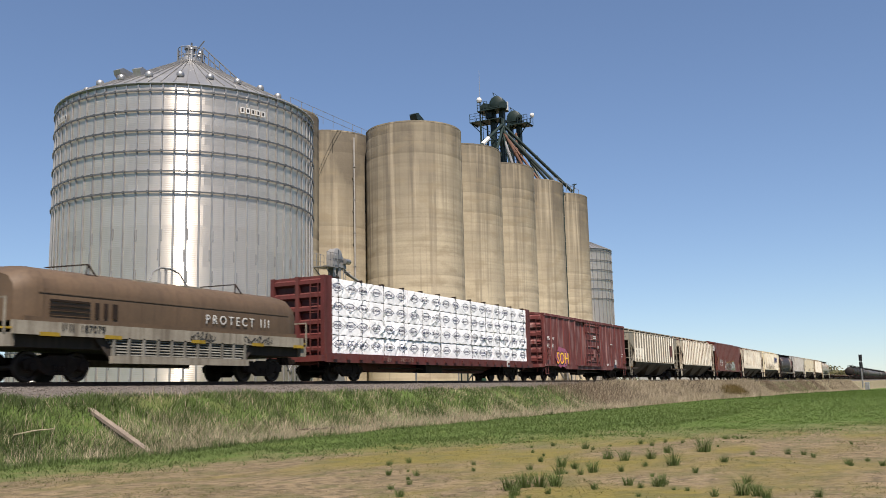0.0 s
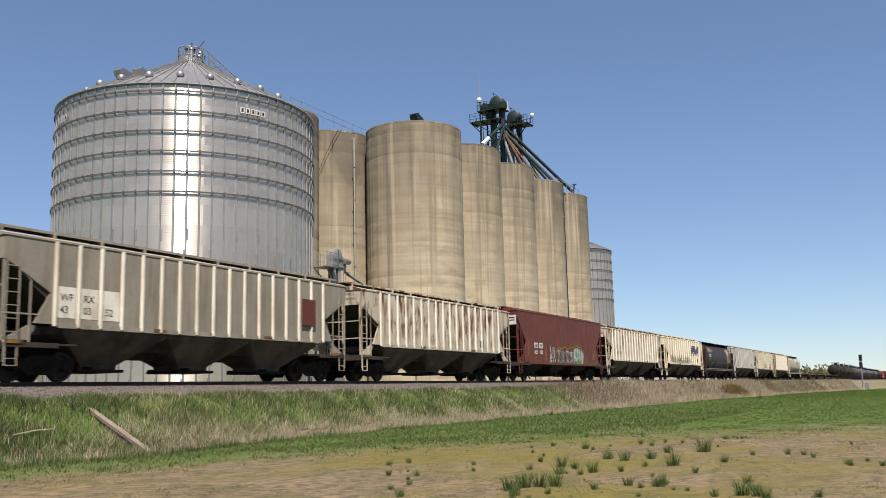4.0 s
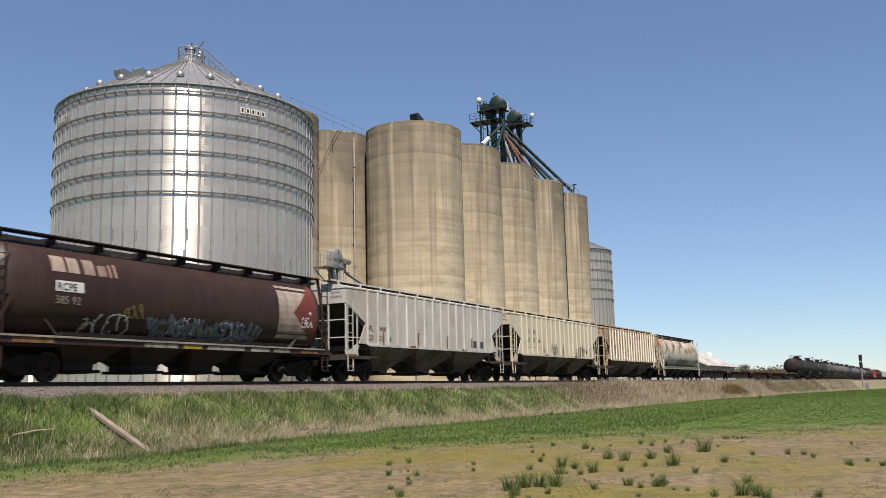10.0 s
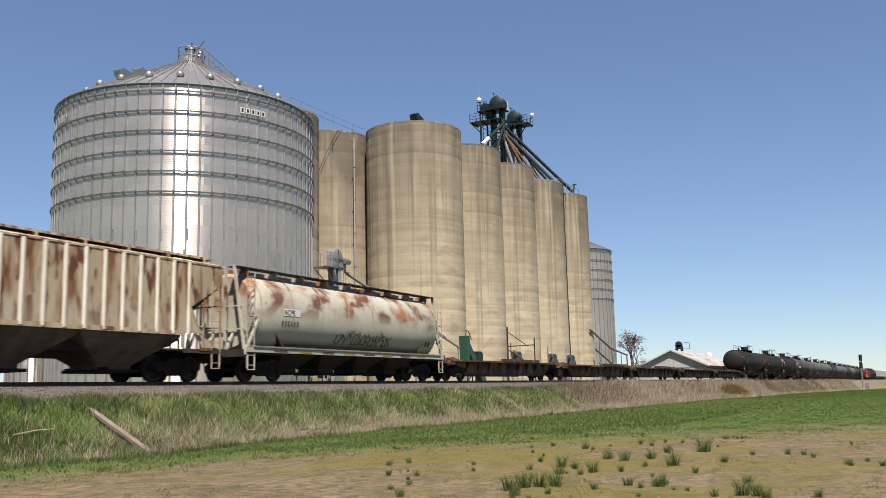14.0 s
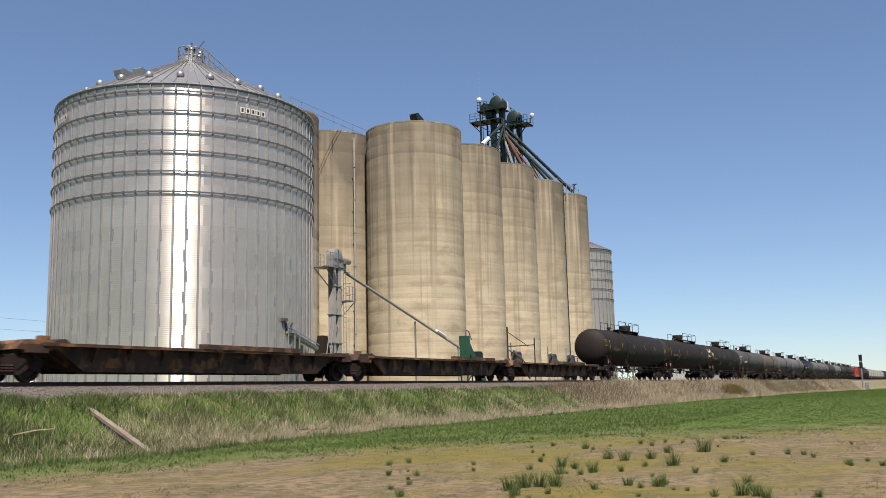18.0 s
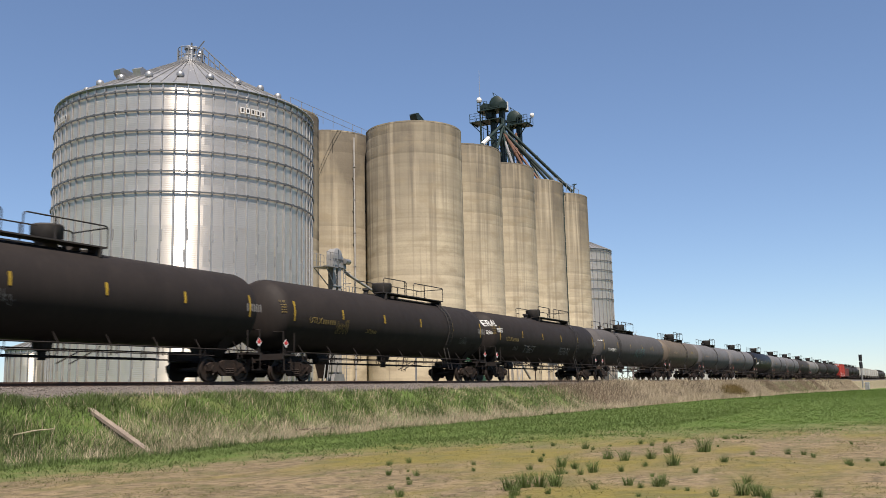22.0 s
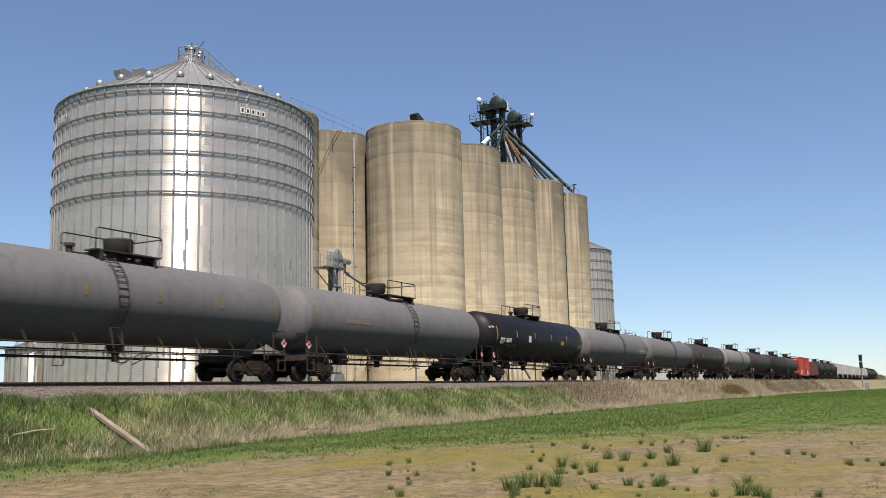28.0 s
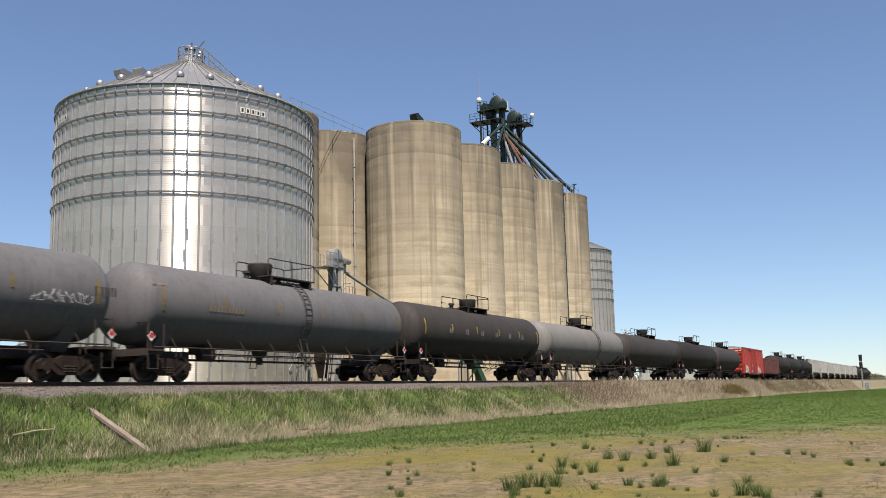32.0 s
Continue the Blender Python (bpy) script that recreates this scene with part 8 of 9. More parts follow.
    part("bin", Mesh().loft([[(x * k, y * k, z) for x, y in ((-0.8, -0.6), (0.8, -0.6), (0.8, 0.6), (-0.8, 0.6))] for z, k in ((0.9, 0.3), (2.2, 0.62), (3.7, 0.35))]), M["sidefr"], hp)
    part("frame", Mesh().bar((-0.9, -0.6, 0), (0.3, -0.5, 4.9), 0.06).bar((-0.5, -0.6, 0), (0.7, -0.5, 4.9), 0.06).bar((0.8, 0.6, 0), (0.8, 0.6, 3.5), 0.08).bar((-0.8, 0.6, 0), (-0.8, 0.6, 3.5), 0.08), M["galv_dull"], hp)
    # pipe gate frame and small machines along the silo feet
    fm = thing("pipe_frame", "tall thin dark pipe frame standing by the silos", "frame", at=(79.4, 35.0, 1.5))
    part("upright", Mesh().bar((0, 0, 0), (0, 0, 5.75), 0.11), M["dark"], fm)
    part("upright", Mesh().bar((6.7, 0, 0), (6.7, 0, 5.0), 0.09), M["dark"], fm)
    part("cross_bar", Mesh().bar((0, 0, 3.9), (6.7, 0, 4.3), 0.09), M["dark"], fm)
    part("cross_bar", Mesh().bar((1.5, 0, 2.4), (6.7, 0, 2.3), 0.08), M["dark"], fm)
    part("stay", Mesh().bar((0, 0, 5.3), (5.0, 0, 4.1), 0.05).bar((0.2, 0, 3.6), (5.2, 0, 2.2), 0.05), M["dark"], fm)
    for x, y, lab in ((81.0, 35.3, "grey conveyor motor with sloping chute"), (90.9, 35.4, "grey conveyor drive with sloping chute"), (96.5, 35.4, "small grey conveyor drive on legs")):
        mc = thing("conveyor_drive", lab, "conveyor", "conveyor drives along the silos", at=(x, y, 1.5))
        part("upright", Mesh().bar((-0.1, 0, 0), (-0.2, 0, 4.3), 0.09).bar((0.35, 0, 0), (-0.2, 0, 4.0), 0.06), G, mc)
        part("motor_box", Mesh().box(0.55, 1.75, -0.3, 0.3, 2.3, 3.35).box(0.7, 1.5, -0.34, 0.34, 3.35, 3.5).lathe([(0.05, -0.2), (0.3, -0.15), (0.3, 0.3), (0.05, 0.35)], 12, "x", (1.9, 0, 2.7)), M["machine"], mc)
        part("legs", Mesh().bar((0.6, -0.3, 0), (0.6, -0.3, 2.3), 0.07).bar((1.7, -0.3, 0), (1.7, -0.3, 2.3), 0.07).bar((0.6, -0.3, 0.4), (1.7, -0.3, 2.0), 0.05), G, mc)
        part("chute", Mesh().bar((0.0, -0.2, 3.6), (3.9, -0.2, 0.9), 0.16), M["galv"], mc)
    cv = thing("inclined_conveyor", "long grey inclined conveyors beside the far bin", "conveyor")
    part("conveyor_tube", Mesh().bar((107.3, 36.2, 8.4), (115.0, 36.1, 6.3), 0.16).bar((115.0, 36.1, 6.3), (121.8, 36.0, 5.6), 0.16), M["machine"], cv)
    part("conveyor_tube", Mesh().bar((107.8, 35.8, 6.0), (118.5, 35.7, 3.1), 0.16), M["machine"], cv)
    part("conveyor_tube", Mesh().bar((108.0, 35.5, 4.4), (114.5, 35.4, 2.2), 0.14), M["galv_dull"], cv)
    for x, z in ((110.0, 7.5), (115.0, 6.2), (119.0, 5.9), (121.5, 5.5)):
        part("leg", Mesh().bar((x, 36.0, 1.4), (x, 36.0, z), 0.08), M["machine"], cv)
    part("foot_frame", Mesh().bar((121.6, 36, 5.6), (122.4, 36, 1.5), 0.08).bar((121.6, 36, 3.2), (122.2, 36, 3.2), 0.07).box(110.4, 111.4, 35.4, 36.0, 1.5, 3.2), M["machine"], cv)


M["greenlite"] = mat("green_machine_paint", (0.035, 0.13, 0.075), (0.03, 0.10, 0.06), 0.5, 0, 2)
yard()


# ---- beyond the silos ----
def shed():
    ob = thing("farm_shed", "white metal shed with rust-streaked pale roof", "shed", at=(143.0, 29.9, 1.4))
    L, W, h, p = 23.0, 10.6, 2.95, 5.35
    part("wall", Mesh().prism([(0, 0), (0, h), (W / 2, p - 0.12), (W, h), (W, 0)], 0.05, L - 0.05, "x"), M["shedwall"], ob)
    part("roof", Mesh().prism([(-0.5, h - 0.2), (W / 2, p - 0.0), (W / 2, p + 0.12), (-0.55, h - 0.06)], -0.4, L + 0.4, "x"), M["shedroof"], ob)
    part("roof", Mesh().prism([(W + 0.5, h - 0.2), (W / 2, p - 0.0), (W / 2, p + 0.12), (W + 0.55, h - 0.06)], -0.4, L + 0.4, "x"), M["shedroof"], ob)
    part("gable_trim", Mesh().bar((-0.42, -0.5, h - 0.13), (-0.42, W / 2, p + 0.06), 0.12, 0.2).bar((-0.42, W + 0.5, h - 0.13), (-0.42, W / 2, p + 0.06), 0.12, 0.2), M["shedwall"], ob)
    for i in range(18):
        y = 0.3 + i * (W - 0.6) / 17
        zt = h + (p - h - 0.15) * (1 - abs(y - W / 2) / (W / 2))
        part("panel_rib", Mesh().box(-0.0, 0.05, y - 0.03, y + 0.03, 0, zt - 0.1), M["shedwall"], ob)
    part("gable_band", Mesh().box(-0.02, 0.05, 0.0, W, h - 0.3, h - 0.18), M["galv_dull"], ob)
    hd = thing("shed_elevator", "dark green elevator head standing behind the shed", "grain elevator", at=(160.0, 37.8, 1.4))
    part("casing", Mesh().box(-0.5, -0.15, -0.6, -0.2, 0, 6.6).box(-0.5, -0.15, 0.3, 0.7, 0, 6.6), M["green"], hd)
    part("head", Mesh().lathe([(0.5, -0.4), (0.55, -0.35), (0.55, 0.35), (0.5, 0.4)], 16, "x", (-0.3, 0.1, 7.0)), M["green"], hd, smooth=True)
    part("head_box", Mesh().box(-0.7, 0.1, -0.45, 0.65, 6.2, 6.9), M["green"], hd)
    part("railing", Mesh().bar((-0.3, -1.7, 6.2), (-0.3, 1, 6.2), 0.06).bar((-0.3, -1.7, 7.3), (-0.3, -0.8, 7.3), 0.06).bar((-0.3, -1.7, 6.2), (-0.3, -1.7, 7.3), 0.06), M["green"], hd)
    tk = thing("white_tank", "white domed tank behind the shed roof", "tank", at=(163.0, 33.6, 1.4))
    part("body", Mesh().lathe([(0.75, 0), (0.75, 4.9), (0.68, 5.2), (0.45, 5.45), (0.05, 5.55)], 20), M["shedwall"], tk, smooth=True)


shed()


def tree(x, y, h, seed, spread, leafy, label, z=1.45):
    ob = thing("tree", label, "tree", at=(x, y, z))
    rng = random.Random(seed)
    wood, tips = Mesh(), []

    def grow(p, d, length, r, level):
        q = p + d * length
        mid = p.lerp(q, 0.5) + Vector((rng.uniform(-1, 1), rng.uniform(-1, 1), 0)) * length * 0.06
        wood.tube([p, mid, q], r, 5 if level > 1 else 7, r * 0.6)
        if level >= 5 or length < 0.25:
            tips.append((q, d))
            return
        for k in range(rng.choice((2, 3, 3)) if level else 4):
            nd = (d + Vector((rng.uniform(-1, 1), rng.uniform(-1, 1), rng.uniform(-0.35, 0.6))) * spread).normalized()
            grow(q if k else p.lerp(q, 0.8), nd, length * rng.uniform(0.6, 0.82), r * 0.6, level + 1)
        tips.append((q, d))

    grow(Vector((0, 0, -0.1)), Vector((0, 0, 1)), h * 0.26, h * 0.022, 0)
    part("trunk", wood, M["bark"] if leafy > 1500 else M["twig"], ob)
    R = np.random.RandomState(seed)
    pts = np.array([t[0] for t in tips])
    n = leafy
    base = pts[R.randint(0, len(pts), n)] + R.normal(0, h * 0.035, (n, 3))
    a = R.rand(n) * 6.283
    s = h * R.uniform(0.008, 0.02, n)
    u = np.stack([np.cos(a), np.sin(a), R.uniform(-0.6, 0.6, n)], -1) * s[:, None]
    w = np.stack([-np.sin(a), np.cos(a), R.uniform(0.3, 1, n)], -1) * s[:, None] * 0.7
    v = np.stack([base - u, base + w, base + u], 1).reshape(-1, 3)
    cr = new("crown", fast_mesh("crown", v, np.arange(3 * n).reshape(-1, 3), M["bud"] if leafy > 1500 else M["twig"]))
    cr.parent = ob
    cr["kind"] = "stuff"
    return ob


tree(142.0, 41.2, 10.5, 4, 0.55, 1200, "bare spring tree with a fine twiggy crown")
tree(128.0, 43.5, 6.2, 9, 0.6, 700, "small bare tree beside the far bin")
tree(166.0, 47.0, 6.5, 12, 0.7, 2500, "budding shrubby tree behind the shed")
for i, (x, y, h, n) in enumerate(((205, 37, 4.2, 2200), (236, 40, 6.4, 3600), (262, 41, 5.6, 3200), (292, 42, 6.6, 3600), (318, 43, 6.0, 3200), (180, 42, 4.6, 1200))):
    tree(x, y, h, 20 + i, 0.95, n, "olive-brown budding bush along the line")


def far_woods():
    R = np.random.RandomState(8)
    n = 40000
    x = R.uniform(430, 2300, n)
    y = 46 + 0.02 * (x - 430) + R.uniform(0, 60, n) + (R.rand(n) < 0.4) * R.uniform(0, 600, n)
    ht = (6.5 + 3.0 * np.sin(x * 0.021) + 2.0 * np.sin(x * 0.073 + y * 0.05)) * R.rand(n) ** 0.6
    base = np.stack([x, y, 1.4 + ht], -1)
    s = R.uniform(0.5, 1.3, n)
    a = R.rand(n) * 6.283
    u = np.stack([np.cos(a), np.sin(a), R.uniform(-0.5, 0.5, n)], -1) * s[:, None]
    w = np.stack([-np.sin(a) * 0.3, np.cos(a) * 0.3, np.ones(n)], -1) * s[:, None]
    v = np.stack([base - u, base + u, base + w], 1).reshape(-1, 3)
    tagged(new("far_woods", fast_mesh("far_woods", v, np.arange(3 * n).reshape(-1, 3), M["bud"])), "low hazy line of distant budding woods", "woods", kind="stuff")


far_woods()


def signals():
    for x, y, h, lab in ((274.0, 16.0, 8.6, "tall trackside signal mast with two black signal heads"), (520.0, 17.0, 8.0, "distant trackside signal mast with black head")):
        z0 = float(ground_z(x, y))
        ob = thing("railway_signal", lab, "railway signal", "trackside signals", at=(x, y, z0))
        H = h - z0
        part("mast", Mesh().tube([(0, 0, 0), (0, 0, H - 0.3)], 0.13, 10), M["galv_dull"], ob, smooth=True)
        part("base", Mesh().box(-0.4, 0.4, -0.4, 0.4, 0, 0.5), M["concrete"], ob)
        for k, dz in enumerate((1.1, 3.1) if h > 8.2 else (1.0,)):
            hd = part("signal_head", Mesh().box(-0.12, 0.1, -0.42, 0.42, H - dz - 0.75, H - dz + 0.95), M["ink"], ob, "black signal head")
            for j in range(3):
                part("hood", Mesh().lathe([(0.13, -0.45), (0.15, -0.45), (0.15, -0.12), (0.13, -0.12)], 10, "x", (0, 0, H - dz - 0.4 + j * 0.5)), M["ink"], hd)
        ld = Mesh()
        for d in (-0.2, 0.2):
            ld.bar((0.3, d, 0.3), (0.3, d, H - 0.6), 0.05)
        for i in range(int(H / 0.4) - 2):
            ld.bar((0.3, -0.2, 0.5 + i * 0.4), (0.3, 0.2, 0.5 + i * 0.4), 0.04)
        part("ladder", ld, M["galv_dull"], ob)
    hut = thing("signal_hut", "small grey signal equipment hut with pale flat roof", "hut", at=(282.0, 15.4, float(ground_z(282, 15.4))))
    part("body", Mesh().box(-0.8, 0.8, -0.6, 0.5, 0, 1.9), M["galv_dull"], hut)
    part("roof", Mesh().box(-0.9, 0.9, -0.7, 0.6, 1.9, 2.05), M["shedwall"], hut)
    part("door", Mesh().box(-0.84, -0.8, -0.5, 0.3, 0.2, 1.75), M["galv_dull"], hut)


signals()


def power_line():
    ob = thing("power_line", "wooden utility poles with two sagging wires", "power line", at=(0, 0, 1.47))
    a, b = Vector((40.0, 110.0, 0)), Vector((150.0, 110.0, 0))
    for p in (a, b):
        pole = part("pole", Mesh().tube([p, p + Vector((0, 0, 13.0))], 0.17, 8, 0.11), M["wood"], ob, smooth=True)
        part("cross_arm", Mesh().bar(p + Vector((0, -1.2, 12.3)), p + Vector((0, 1.2, 12.3)), 0.12), M["wood"], pole)
    for dy, z in ((-1.1, 12.4), (0, 11.0)):
        pts = [a.lerp(b, i / 16) + Vector((0, dy, z - 1.5 * (1 - (i / 8 - 1) ** 2))) for i in range(17)]
        part("wire", Mesh().tube(pts, 0.013, 5), M["dark"], ob)


power_line()


# ---- bank, grass and litter ----
def blades(name, x, y, h, w, lean, material, label, seed, lift=0.0):
    R = np.random.RandomState(seed)
    n = len(x)
    a, b = R.rand(n) * 6.283, R.rand(n) * 6.283
    base = np.stack([x, y, ground_z(x, y) - 0.02 + lift], -1)
    side = np.stack([np.cos(a), np.sin(a), np.zeros(n)], -1) * (w / 2)[:, None]
    k = R.rand(n) * lean
    tip = base + np.stack([np.cos(b) * k * h, np.sin(b) * k * h, h], -1)
    v = np.stack([base - side, base + side, tip], 1).reshape(-1, 3)
    return tagged(new(name, fast_mesh(name, v, np.arange(3 * n).reshape(-1, 3), material)), label, "grass", kind="stuff")


def patchy(x, y, f, seed):
    """A smooth uneven field between 0 and 1."""
    s = np.zeros_like(x)
    for k, (p, q) in enumerate(((1.0, 0.6), (-0.7, 1.3), (1.9, -1.1), (0.4, 2.3))):
        s += np.sin(f * (p * x + q * y) + seed * (k + 1.3) + 1.5 * np.sin(f * 0.6 * (q * x - p * y) + seed))
    return np.clip(0.5 + s / 5, 0, 1)


def vegetation():
    R = np.random.RandomState(21)
    # green growth on the bank, in lighter and darker drifts
    n = 260000
    x = 9 * (22.0 ** R.rand(n))
    u = R.rand(n)
    y = foot(x) - 0.6 + (21.6 - foot(x) + 0.6) * u
    p, q = patchy(x, y, 1.3, 3), patchy(x, y, 0.8, 31)
    low = smooth(19, 27, x) * (1 - smooth(0.22, 0.5, u + 0.25 * (q - 0.5)))
    keep = (R.rand(n) < (0.3 + 0.7 * p) * (1 - 0.75 * low)) & (R.rand(n) > smooth(54, 62, x) * (1 - 0.8 * smooth(122, 132, x)))
    x, y, p, q = x[keep], y[keep], p[keep], q[keep]
    far = 1 + x / 45
    h, w = 0.07 + 0.17 * R.rand(len(x)) * (0.4 + p), 0.013 * far * (0.6 + R.rand(len(x)))
    dark = R.rand(len(x)) < 0.15 + 0.7 * smooth(0.35, 0.7, q)
    for name, pick, m, seed in (("bank_grass", ~dark, "leaf", 1), ("bank_weeds", dark, "leafdark", 11)):
        blades(name, x[pick], y[pick], h[pick], w[pick], 1.3, M[m], "uneven green spring grass on the railway bank" if seed == 1 else "darker green weeds growing on the railway bank", seed)
    # dead straw: a matted band low on the bank, drifts higher up, and the whole bank farther along
    n = 230000
    x = 11 * (28.0 ** R.rand(n) ** 0.9)
    u = R.rand(n)
    y = foot(x) - 0.3 + (21.9 - foot(x) + 0.3) * u
    q = patchy(x, y, 0.8, 31)
    low = smooth(12.5, 20, x) * (1 - smooth(0.2, 0.55, u + 0.3 * (q - 0.5)))
    gap = smooth(122, 134, x) * (1 - 0.6 * smooth(225, 250, x))
    m = np.where(x < 56, 0.75 * low + 0.12 * smooth(0.55, 0.8, patchy(x, y, 0.9, 7)) + 0.035, 1.2 - 1.05 * gap)
    keep = R.rand(n) < m
    x, y, u = x[keep], y[keep], u[keep]
    far = 1 + x / 40
    tall = np.where(x > 56, 0.3 + 0.4 * smooth(56, 75, x) * (0.5 + 0.7 * patchy(x, y, 0.16, 5)) * (1 - 0.4 * smooth(120, 150, x)), 0.3)
    blades("dead_straw", x, y, tall * (0.3 + 0.8 * R.rand(len(x))), 0.010 * far * (0.5 + R.rand(len(x))), 1.1, M["straw"], "bleached dead grass and weed stalks on the bank", 2)
    # dark old stems standing in drifts among the far straw
    n = 42000
    x = 50 * (6.0 ** R.rand(n))
    y = foot(x) + 0.6 + (21.6 - foot(x) - 0.6) * R.rand(n)
    keep = R.rand(n) < (0.15 + 0.85 * smooth(0.5, 0.75, patchy(x, y, 0.22, 51))) * smooth(50, 60, x)
    x, y = x[keep], y[keep]
    blades("old_weeds", x, y, R.uniform(0.25, 0.75, len(x)), 0.008 * (1 + x / 40) * (0.5 + R.rand(len(x))), 0.9, M["oldweed"], "grey-brown old weed stems on the bank", 61)
    # tall single stalks
    n = 1100
    x = 12 + 55 * R.rand(n) ** 1.3
    y = foot(x) + 0.2 + (21.3 - foot(x)) * R.rand(n)
    keep = patchy(x, y, 0.8, 13) > 0.45
    x, y = x[keep], y[keep]
    blades("weed_stalks", x, y, R.uniform(0.2, 0.62, len(x)) ** 1.0, np.full(len(x), 0.011) * (1 + x / 60), 0.8, M["straw"], "thin pale dead weed stalks standing on the bank", 3)
    # turf strip below the bank
    n = 150000
    x = 8 * (9.0 ** R.rand(n))
    y = 8.0 + (foot(x) + 0.2 - 8.0) * R.rand(n)
    keep = R.rand(n) < smooth(18.8, 22.6, y + 0.42 * x + 1.6 * (patchy(x, y, 0.9, 5) - 0.5) + 2.6 * (patchy(x, y, 3.1, 15) - 0.5)) * (0.35 + 0.65 * patchy(x, y, 1.6, 2)) * (1 - 0.8 * smooth(40, 60, x))
    x, y = x[keep], y[keep]
    blades("turf_strip", x, y, 0.035 + 0.08 * R.rand(len(x)), 0.014 * (1 + x / 40) * (0.6 + R.rand(len(x))), 2.2, M["leaf"], "short green turf below the bank", 4)
    # sown field towards the distance
    n = 330000
    x = 20 * (14.0 ** R.rand(n))
    y = -3 + (foot(x) + 3) * R.rand(n)
    keep = R.rand(n) < smooth(26.5, 40.0, x + 0.9 * y + 4.5 * (patchy(x, y, 0.35, 9) - 0.5) + 7.0 * (patchy(x, y, 2.1, 19) - 0.5))
    x, y = x[keep], y[keep]
    blades("field_grass", x, y, 0.02 + 0.035 * R.rand(len(x)), 0.024 * (1 + x / 26) * (0.6 + R.rand(len(x))), 3.4, M["field"], "short bright green field crop", 5)
    # thin growth over the bare ground
    n = 200000
    x = 8 * (4.0 ** R.rand(n))
    y = -1 + 16 * R.rand(n)
    keep = R.rand(n) < 0.75 * smooth(0.45, 0.75, 0.5 * patchy(x, y, 0.8, 17) + 0.5 * patchy(x, y, 4.3, 41)) + 0.08
    x, y = x[keep], y[keep]
    blades("sparse_grass", x, y, 0.012 + 0.045 * R.rand(len(x)) ** 2, 0.013 * (0.6 + R.rand(len(x))), 3.2, M["moss"], "thin sparse grass over bare soil", 6)
    n = 60000
    x = 8 * (4.0 ** R.rand(n))
    y = -1 + 16 * R.rand(n)
    p = patchy(x, y, 1.4, 23)
    keep = R.rand(n) < 0.1 + 0.8 * smooth(0.5, 0.75, p)
    x, y = x[keep], y[keep]
    pick = R.rand(len(x)) < 0.45
    for name, s, m, lab, seed in (("straw_litter", pick, "straw", "scattered bits of dry straw on the soil", 7), ("plant_litter", ~pick, "mulch", "dark dead leaves and stems on the soil", 8)):
        blades(name, x[s], y[s], 0.01 + 0.02 * R.rand(s.sum()), 0.016 * (0.6 + R.rand(s.sum())), 4.5, M[m], lab, seed)
    # clods and pebbles
    n = 9000
    x = 9 * (3.2 ** R.rand(n))
    y = -0.5 + 14.5 * R.rand(n)
    s = R.uniform(0.004, 0.012, n) * (1 + 1.5 * (R.rand(n) < 0.03))
    octa = np.array([(1, 0, 0), (0, 1, 0), (-1, 0, 0), (0, -1, 0), (0, 0, 0.7)], float)
    v = (octa[None] * R.uniform(0.6, 1.2, (n, 5, 1)) * s[:, None, None] + np.stack([x, y, ground_z(x, y)], -1)[:, None]).reshape(-1, 3)
    q = np.array([(0, 1, 4), (1, 2, 4), (2, 3, 4), (3, 0, 4)])
    f = (q[None] + 5 * np.arange(n)[:, None, None]).reshape(-1, 3)
    tagged(new("soil_clods", fast_mesh("soil_clods", v, f, M["clod"])), "small dry clods and pebbles on bare soil", "clods", kind="stuff")


M["field"] = mat("field_green", (0.105, 0.175, 0.030), (0.085, 0.148, 0.027), 0.7, 0, 0.12, 0, island=0.12, spec=0.15)
M["oldweed"] = mat("old_weed_stem", (0.27, 0.205, 0.145), (0.17, 0.13, 0.09), 0.9, 0, 0.5, 0, island=0.35, spec=0.15)
M["oldbrown"] = mat("olive_brown_weed", (0.22, 0.155, 0.05), (0.15, 0.115, 0.045), 0.9, 0, 0.5, 0, island=0.3, spec=0.15)
M["moss"] = mat("olive_low_growth", (0.16, 0.165, 0.052), (0.12, 0.13, 0.042), 0.8, 0, 0.5, 0, island=0.25, spec=0.1)
M["clod"] = mat("dry_clod", (0.33, 0.25, 0.17), (0.24, 0.18, 0.12), 0.95, 0, 3, 0, island=0.35, spec=0.2)
vegetation()


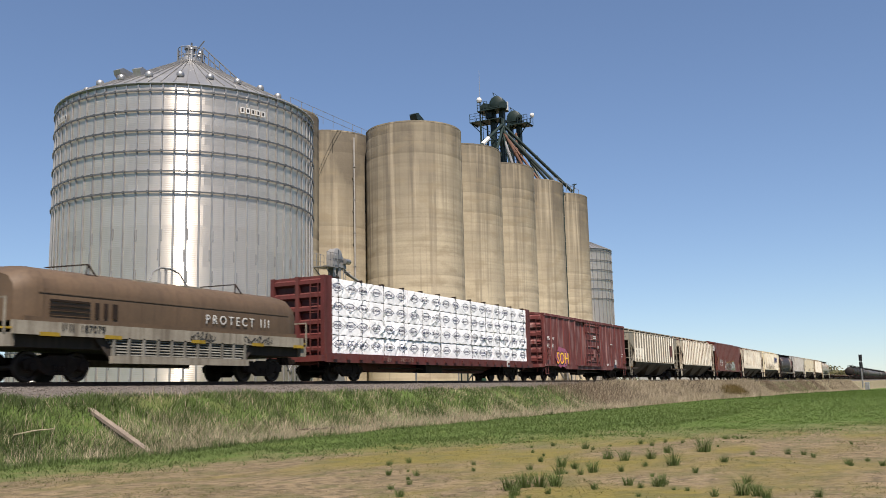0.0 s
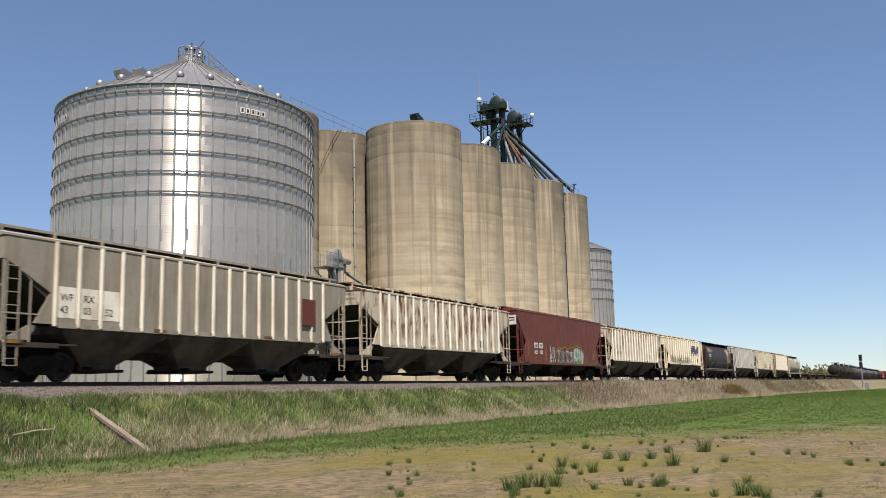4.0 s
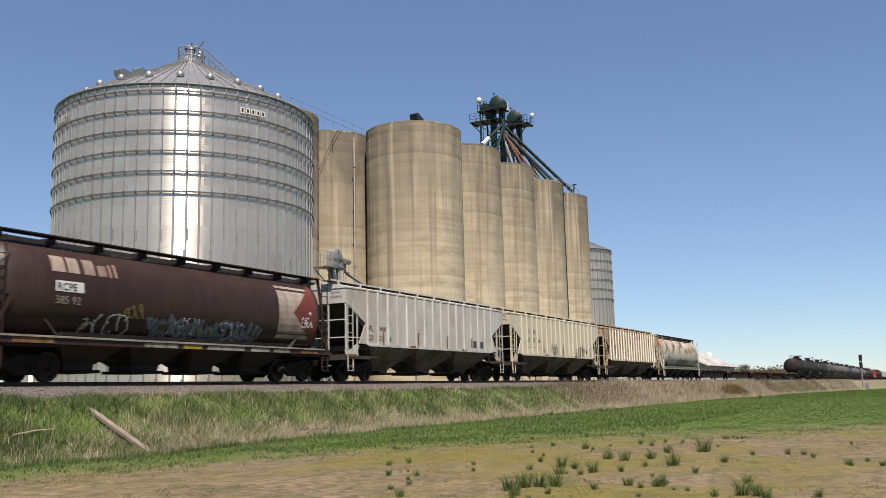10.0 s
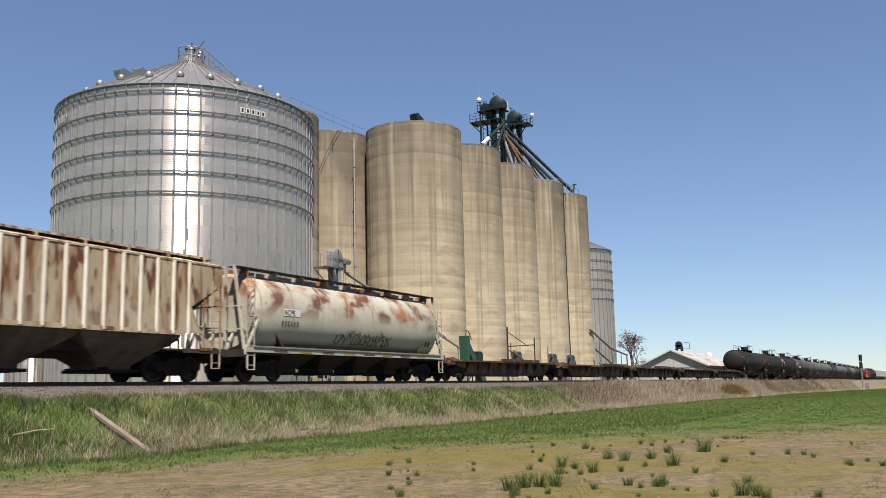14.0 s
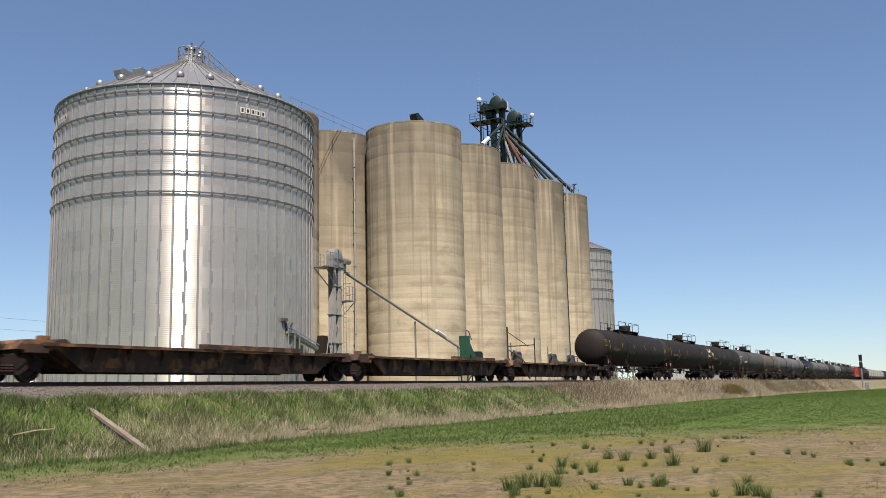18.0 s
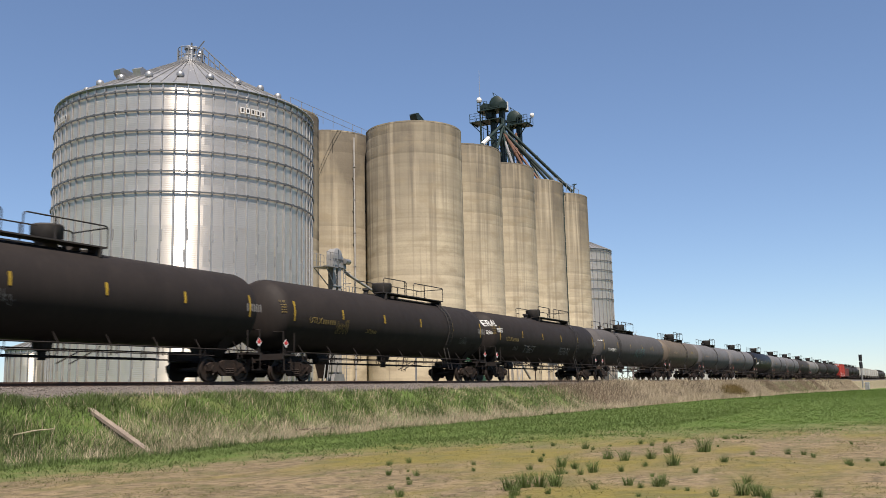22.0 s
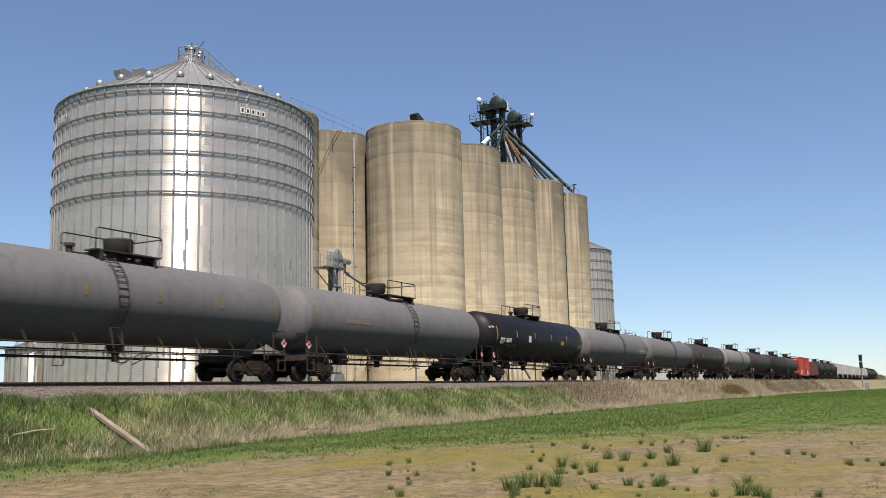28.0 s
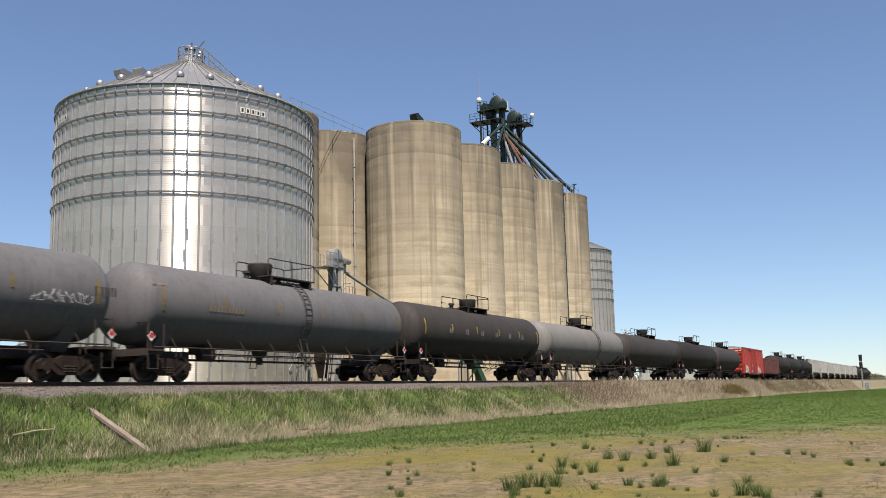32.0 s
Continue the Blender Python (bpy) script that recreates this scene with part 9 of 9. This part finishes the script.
def tufts():
    spots = [(20.3, 7.1), (17.6, 5.7), (17.4, 5.3), (17.8, 4.9), (19.5, 5.0), (16.3, 4.1), (20.2, 4.4), (21.4, 8.3), (16.8, 6.8), (15.3, 6.4), (16.1, 6.1), (15.7, 5.7), (14.9, 5.1), (14.4, 5.5), (12.2, 5.2), (12.3, 5.0),
             (12.4, 4.8), (12.6, 4.9), (12.9, 3.9), (13.0, 3.5), (13.3, 3.5), (12.3, 4.2), (12.1, 2.2), (12.0, 2.0), (11.9, 2.5), (11.4, 5.0), (11.9, 5.3), (19.4, 2.6), (19.0, 3.2), (18.2, 1.1), (16.9, 0.8), (12.6, 3.0), (15.2, 4.7)]
    size = [0.22, 0.26, 0.26, 0.24, 0.23, 0.3, 0.4, 0.16, 0.15, 0.15, 0.24, 0.2, 0.24, 0.22, 0.27, 0.27, 0.24, 0.2, 0.17, 0.24, 0.19, 0.13, 0.24, 0.2, 0.13, 0.19, 0.24, 0.15, 0.13, 0.1, 0.13, 0.08, 0.14]
    kinds = []
    for k in range(4):
        R = np.random.RandomState(50 + k)
        n = 150
        a, b = R.rand(n) * 6.283, R.rand(n) * 6.283
        r = 0.3 * R.rand(n) ** 0.8
        base = np.stack([r * np.cos(a), r * np.sin(a), np.full(n, -0.03)], -1)
        h = R.uniform(0.3, 1.15, n)
        side = np.stack([np.cos(b), np.sin(b), np.zeros(n)], -1) * 0.0095
        out = np.stack([np.cos(a), np.sin(a), np.zeros(n)], -1) * (0.16 + r * 1.0)[:, None]
        mid = base + out * 0.35 + np.stack([np.zeros(n), np.zeros(n), h * 0.6], -1)
        tip = base + out * 1.1 + np.stack([np.zeros(n), np.zeros(n), h], -1)
        v = np.stack([base - side, base + side, mid + side * 0.8, mid - side * 0.8, tip], 1).reshape(-1, 3)
        f = np.array([(0, 1, 2), (0, 2, 3), (3, 2, 4)])
        kinds.append(fast_mesh("grass_tuft", v, (f[None] + 5 * np.arange(n)[:, None, None]).reshape(-1, 3), M["leaf"]))
    rng = random.Random(14)
    for i in range(70):
        x = 9.5 + 16 * rng.random() ** 1.2
        spots.append((x, rng.uniform(0.02, 0.62) * x))
        size.append(rng.uniform(0.06, 0.17))
    for i, ((x, y), s) in enumerate(zip(spots, size)):
        ob = new("grass_tuft", kinds[i % 4])
        ob.matrix_basis = Matrix.LocRotScale((x, y, float(ground_z(x, y))), Euler((0, 0, i * 1.7)), (s * 1.1, s * 1.1, s * 0.95))
        tagged(ob, "clump of green grass on bare soil", "grass tuft", "grass clumps in the field")


tufts()


def litter():
    z0, z1 = float(ground_z(17.75, 20.35)), float(ground_z(17.2, 17.5))
    pl = whole("plank", Mesh().bar((17.72, 20.35, z0 + 0.04), (17.15, 17.45, z1 + 0.07), 0.16, 0.08), M["wood"], "weathered grey timber plank lying on the grassy bank", "plank")
    st = Mesh().tube([(14.4, 19.0, float(ground_z(14.4, 19.0)) + 0.12), (15.0, 19.05, float(ground_z(15.0, 19.05)) + 0.17), (15.65, 19.15, float(ground_z(15.65, 19.15)) + 0.14)], 0.018, 6)
    whole("branch", st, M["straw"], "pale dry branch lying in the grass", "branch")
    p0, p1 = (24.9, 18.75), (28.2, 18.9)
    whole("board", Mesh().bar((p0[0], p0[1], float(ground_z(*p0)) + 0.12), (p1[0], p1[1], float(ground_z(*p1)) + 0.08), 0.14, 0.05), M["hood"], "reddish-brown old board half buried in dead grass", "board")
    rng = random.Random(7)
    br = Mesh()
    for i in range(26):
        x, y = rng.uniform(24.4, 28.4), rng.uniform(18.4, 19.1)
        z = float(ground_z(x, y))
        br.tube([(x, y, z - 0.02), (x + rng.uniform(-0.9, 0.9), y + rng.uniform(-0.4, 0.4), z + rng.uniform(0.1, 0.35))], 0.014, 4)
    ob = whole("brushwood", br, M["straw"], "heap of dry broken twigs at the foot of the bank", "brushwood")
    ob["kind"] = "stuff"


litter()


def weed_clump():
    R = np.random.RandomState(77)
    n = 4500
    a, r = R.rand(n) * 6.283, R.rand(n) ** 0.6
    x, y = 106.5 + 6.5 * r * np.cos(a), 19.3 + 1.1 * r * np.sin(a)
    ob = blades("weed_clump", x, y, R.uniform(0.6, 1.3, n) * (1.15 - r * 0.7), np.full(n, 0.05), 0.8, M["oldbrown"], "olive-brown clump of old weeds on the bank", 78)
    ob["kind"] = "thing"


weed_clump()


motions()
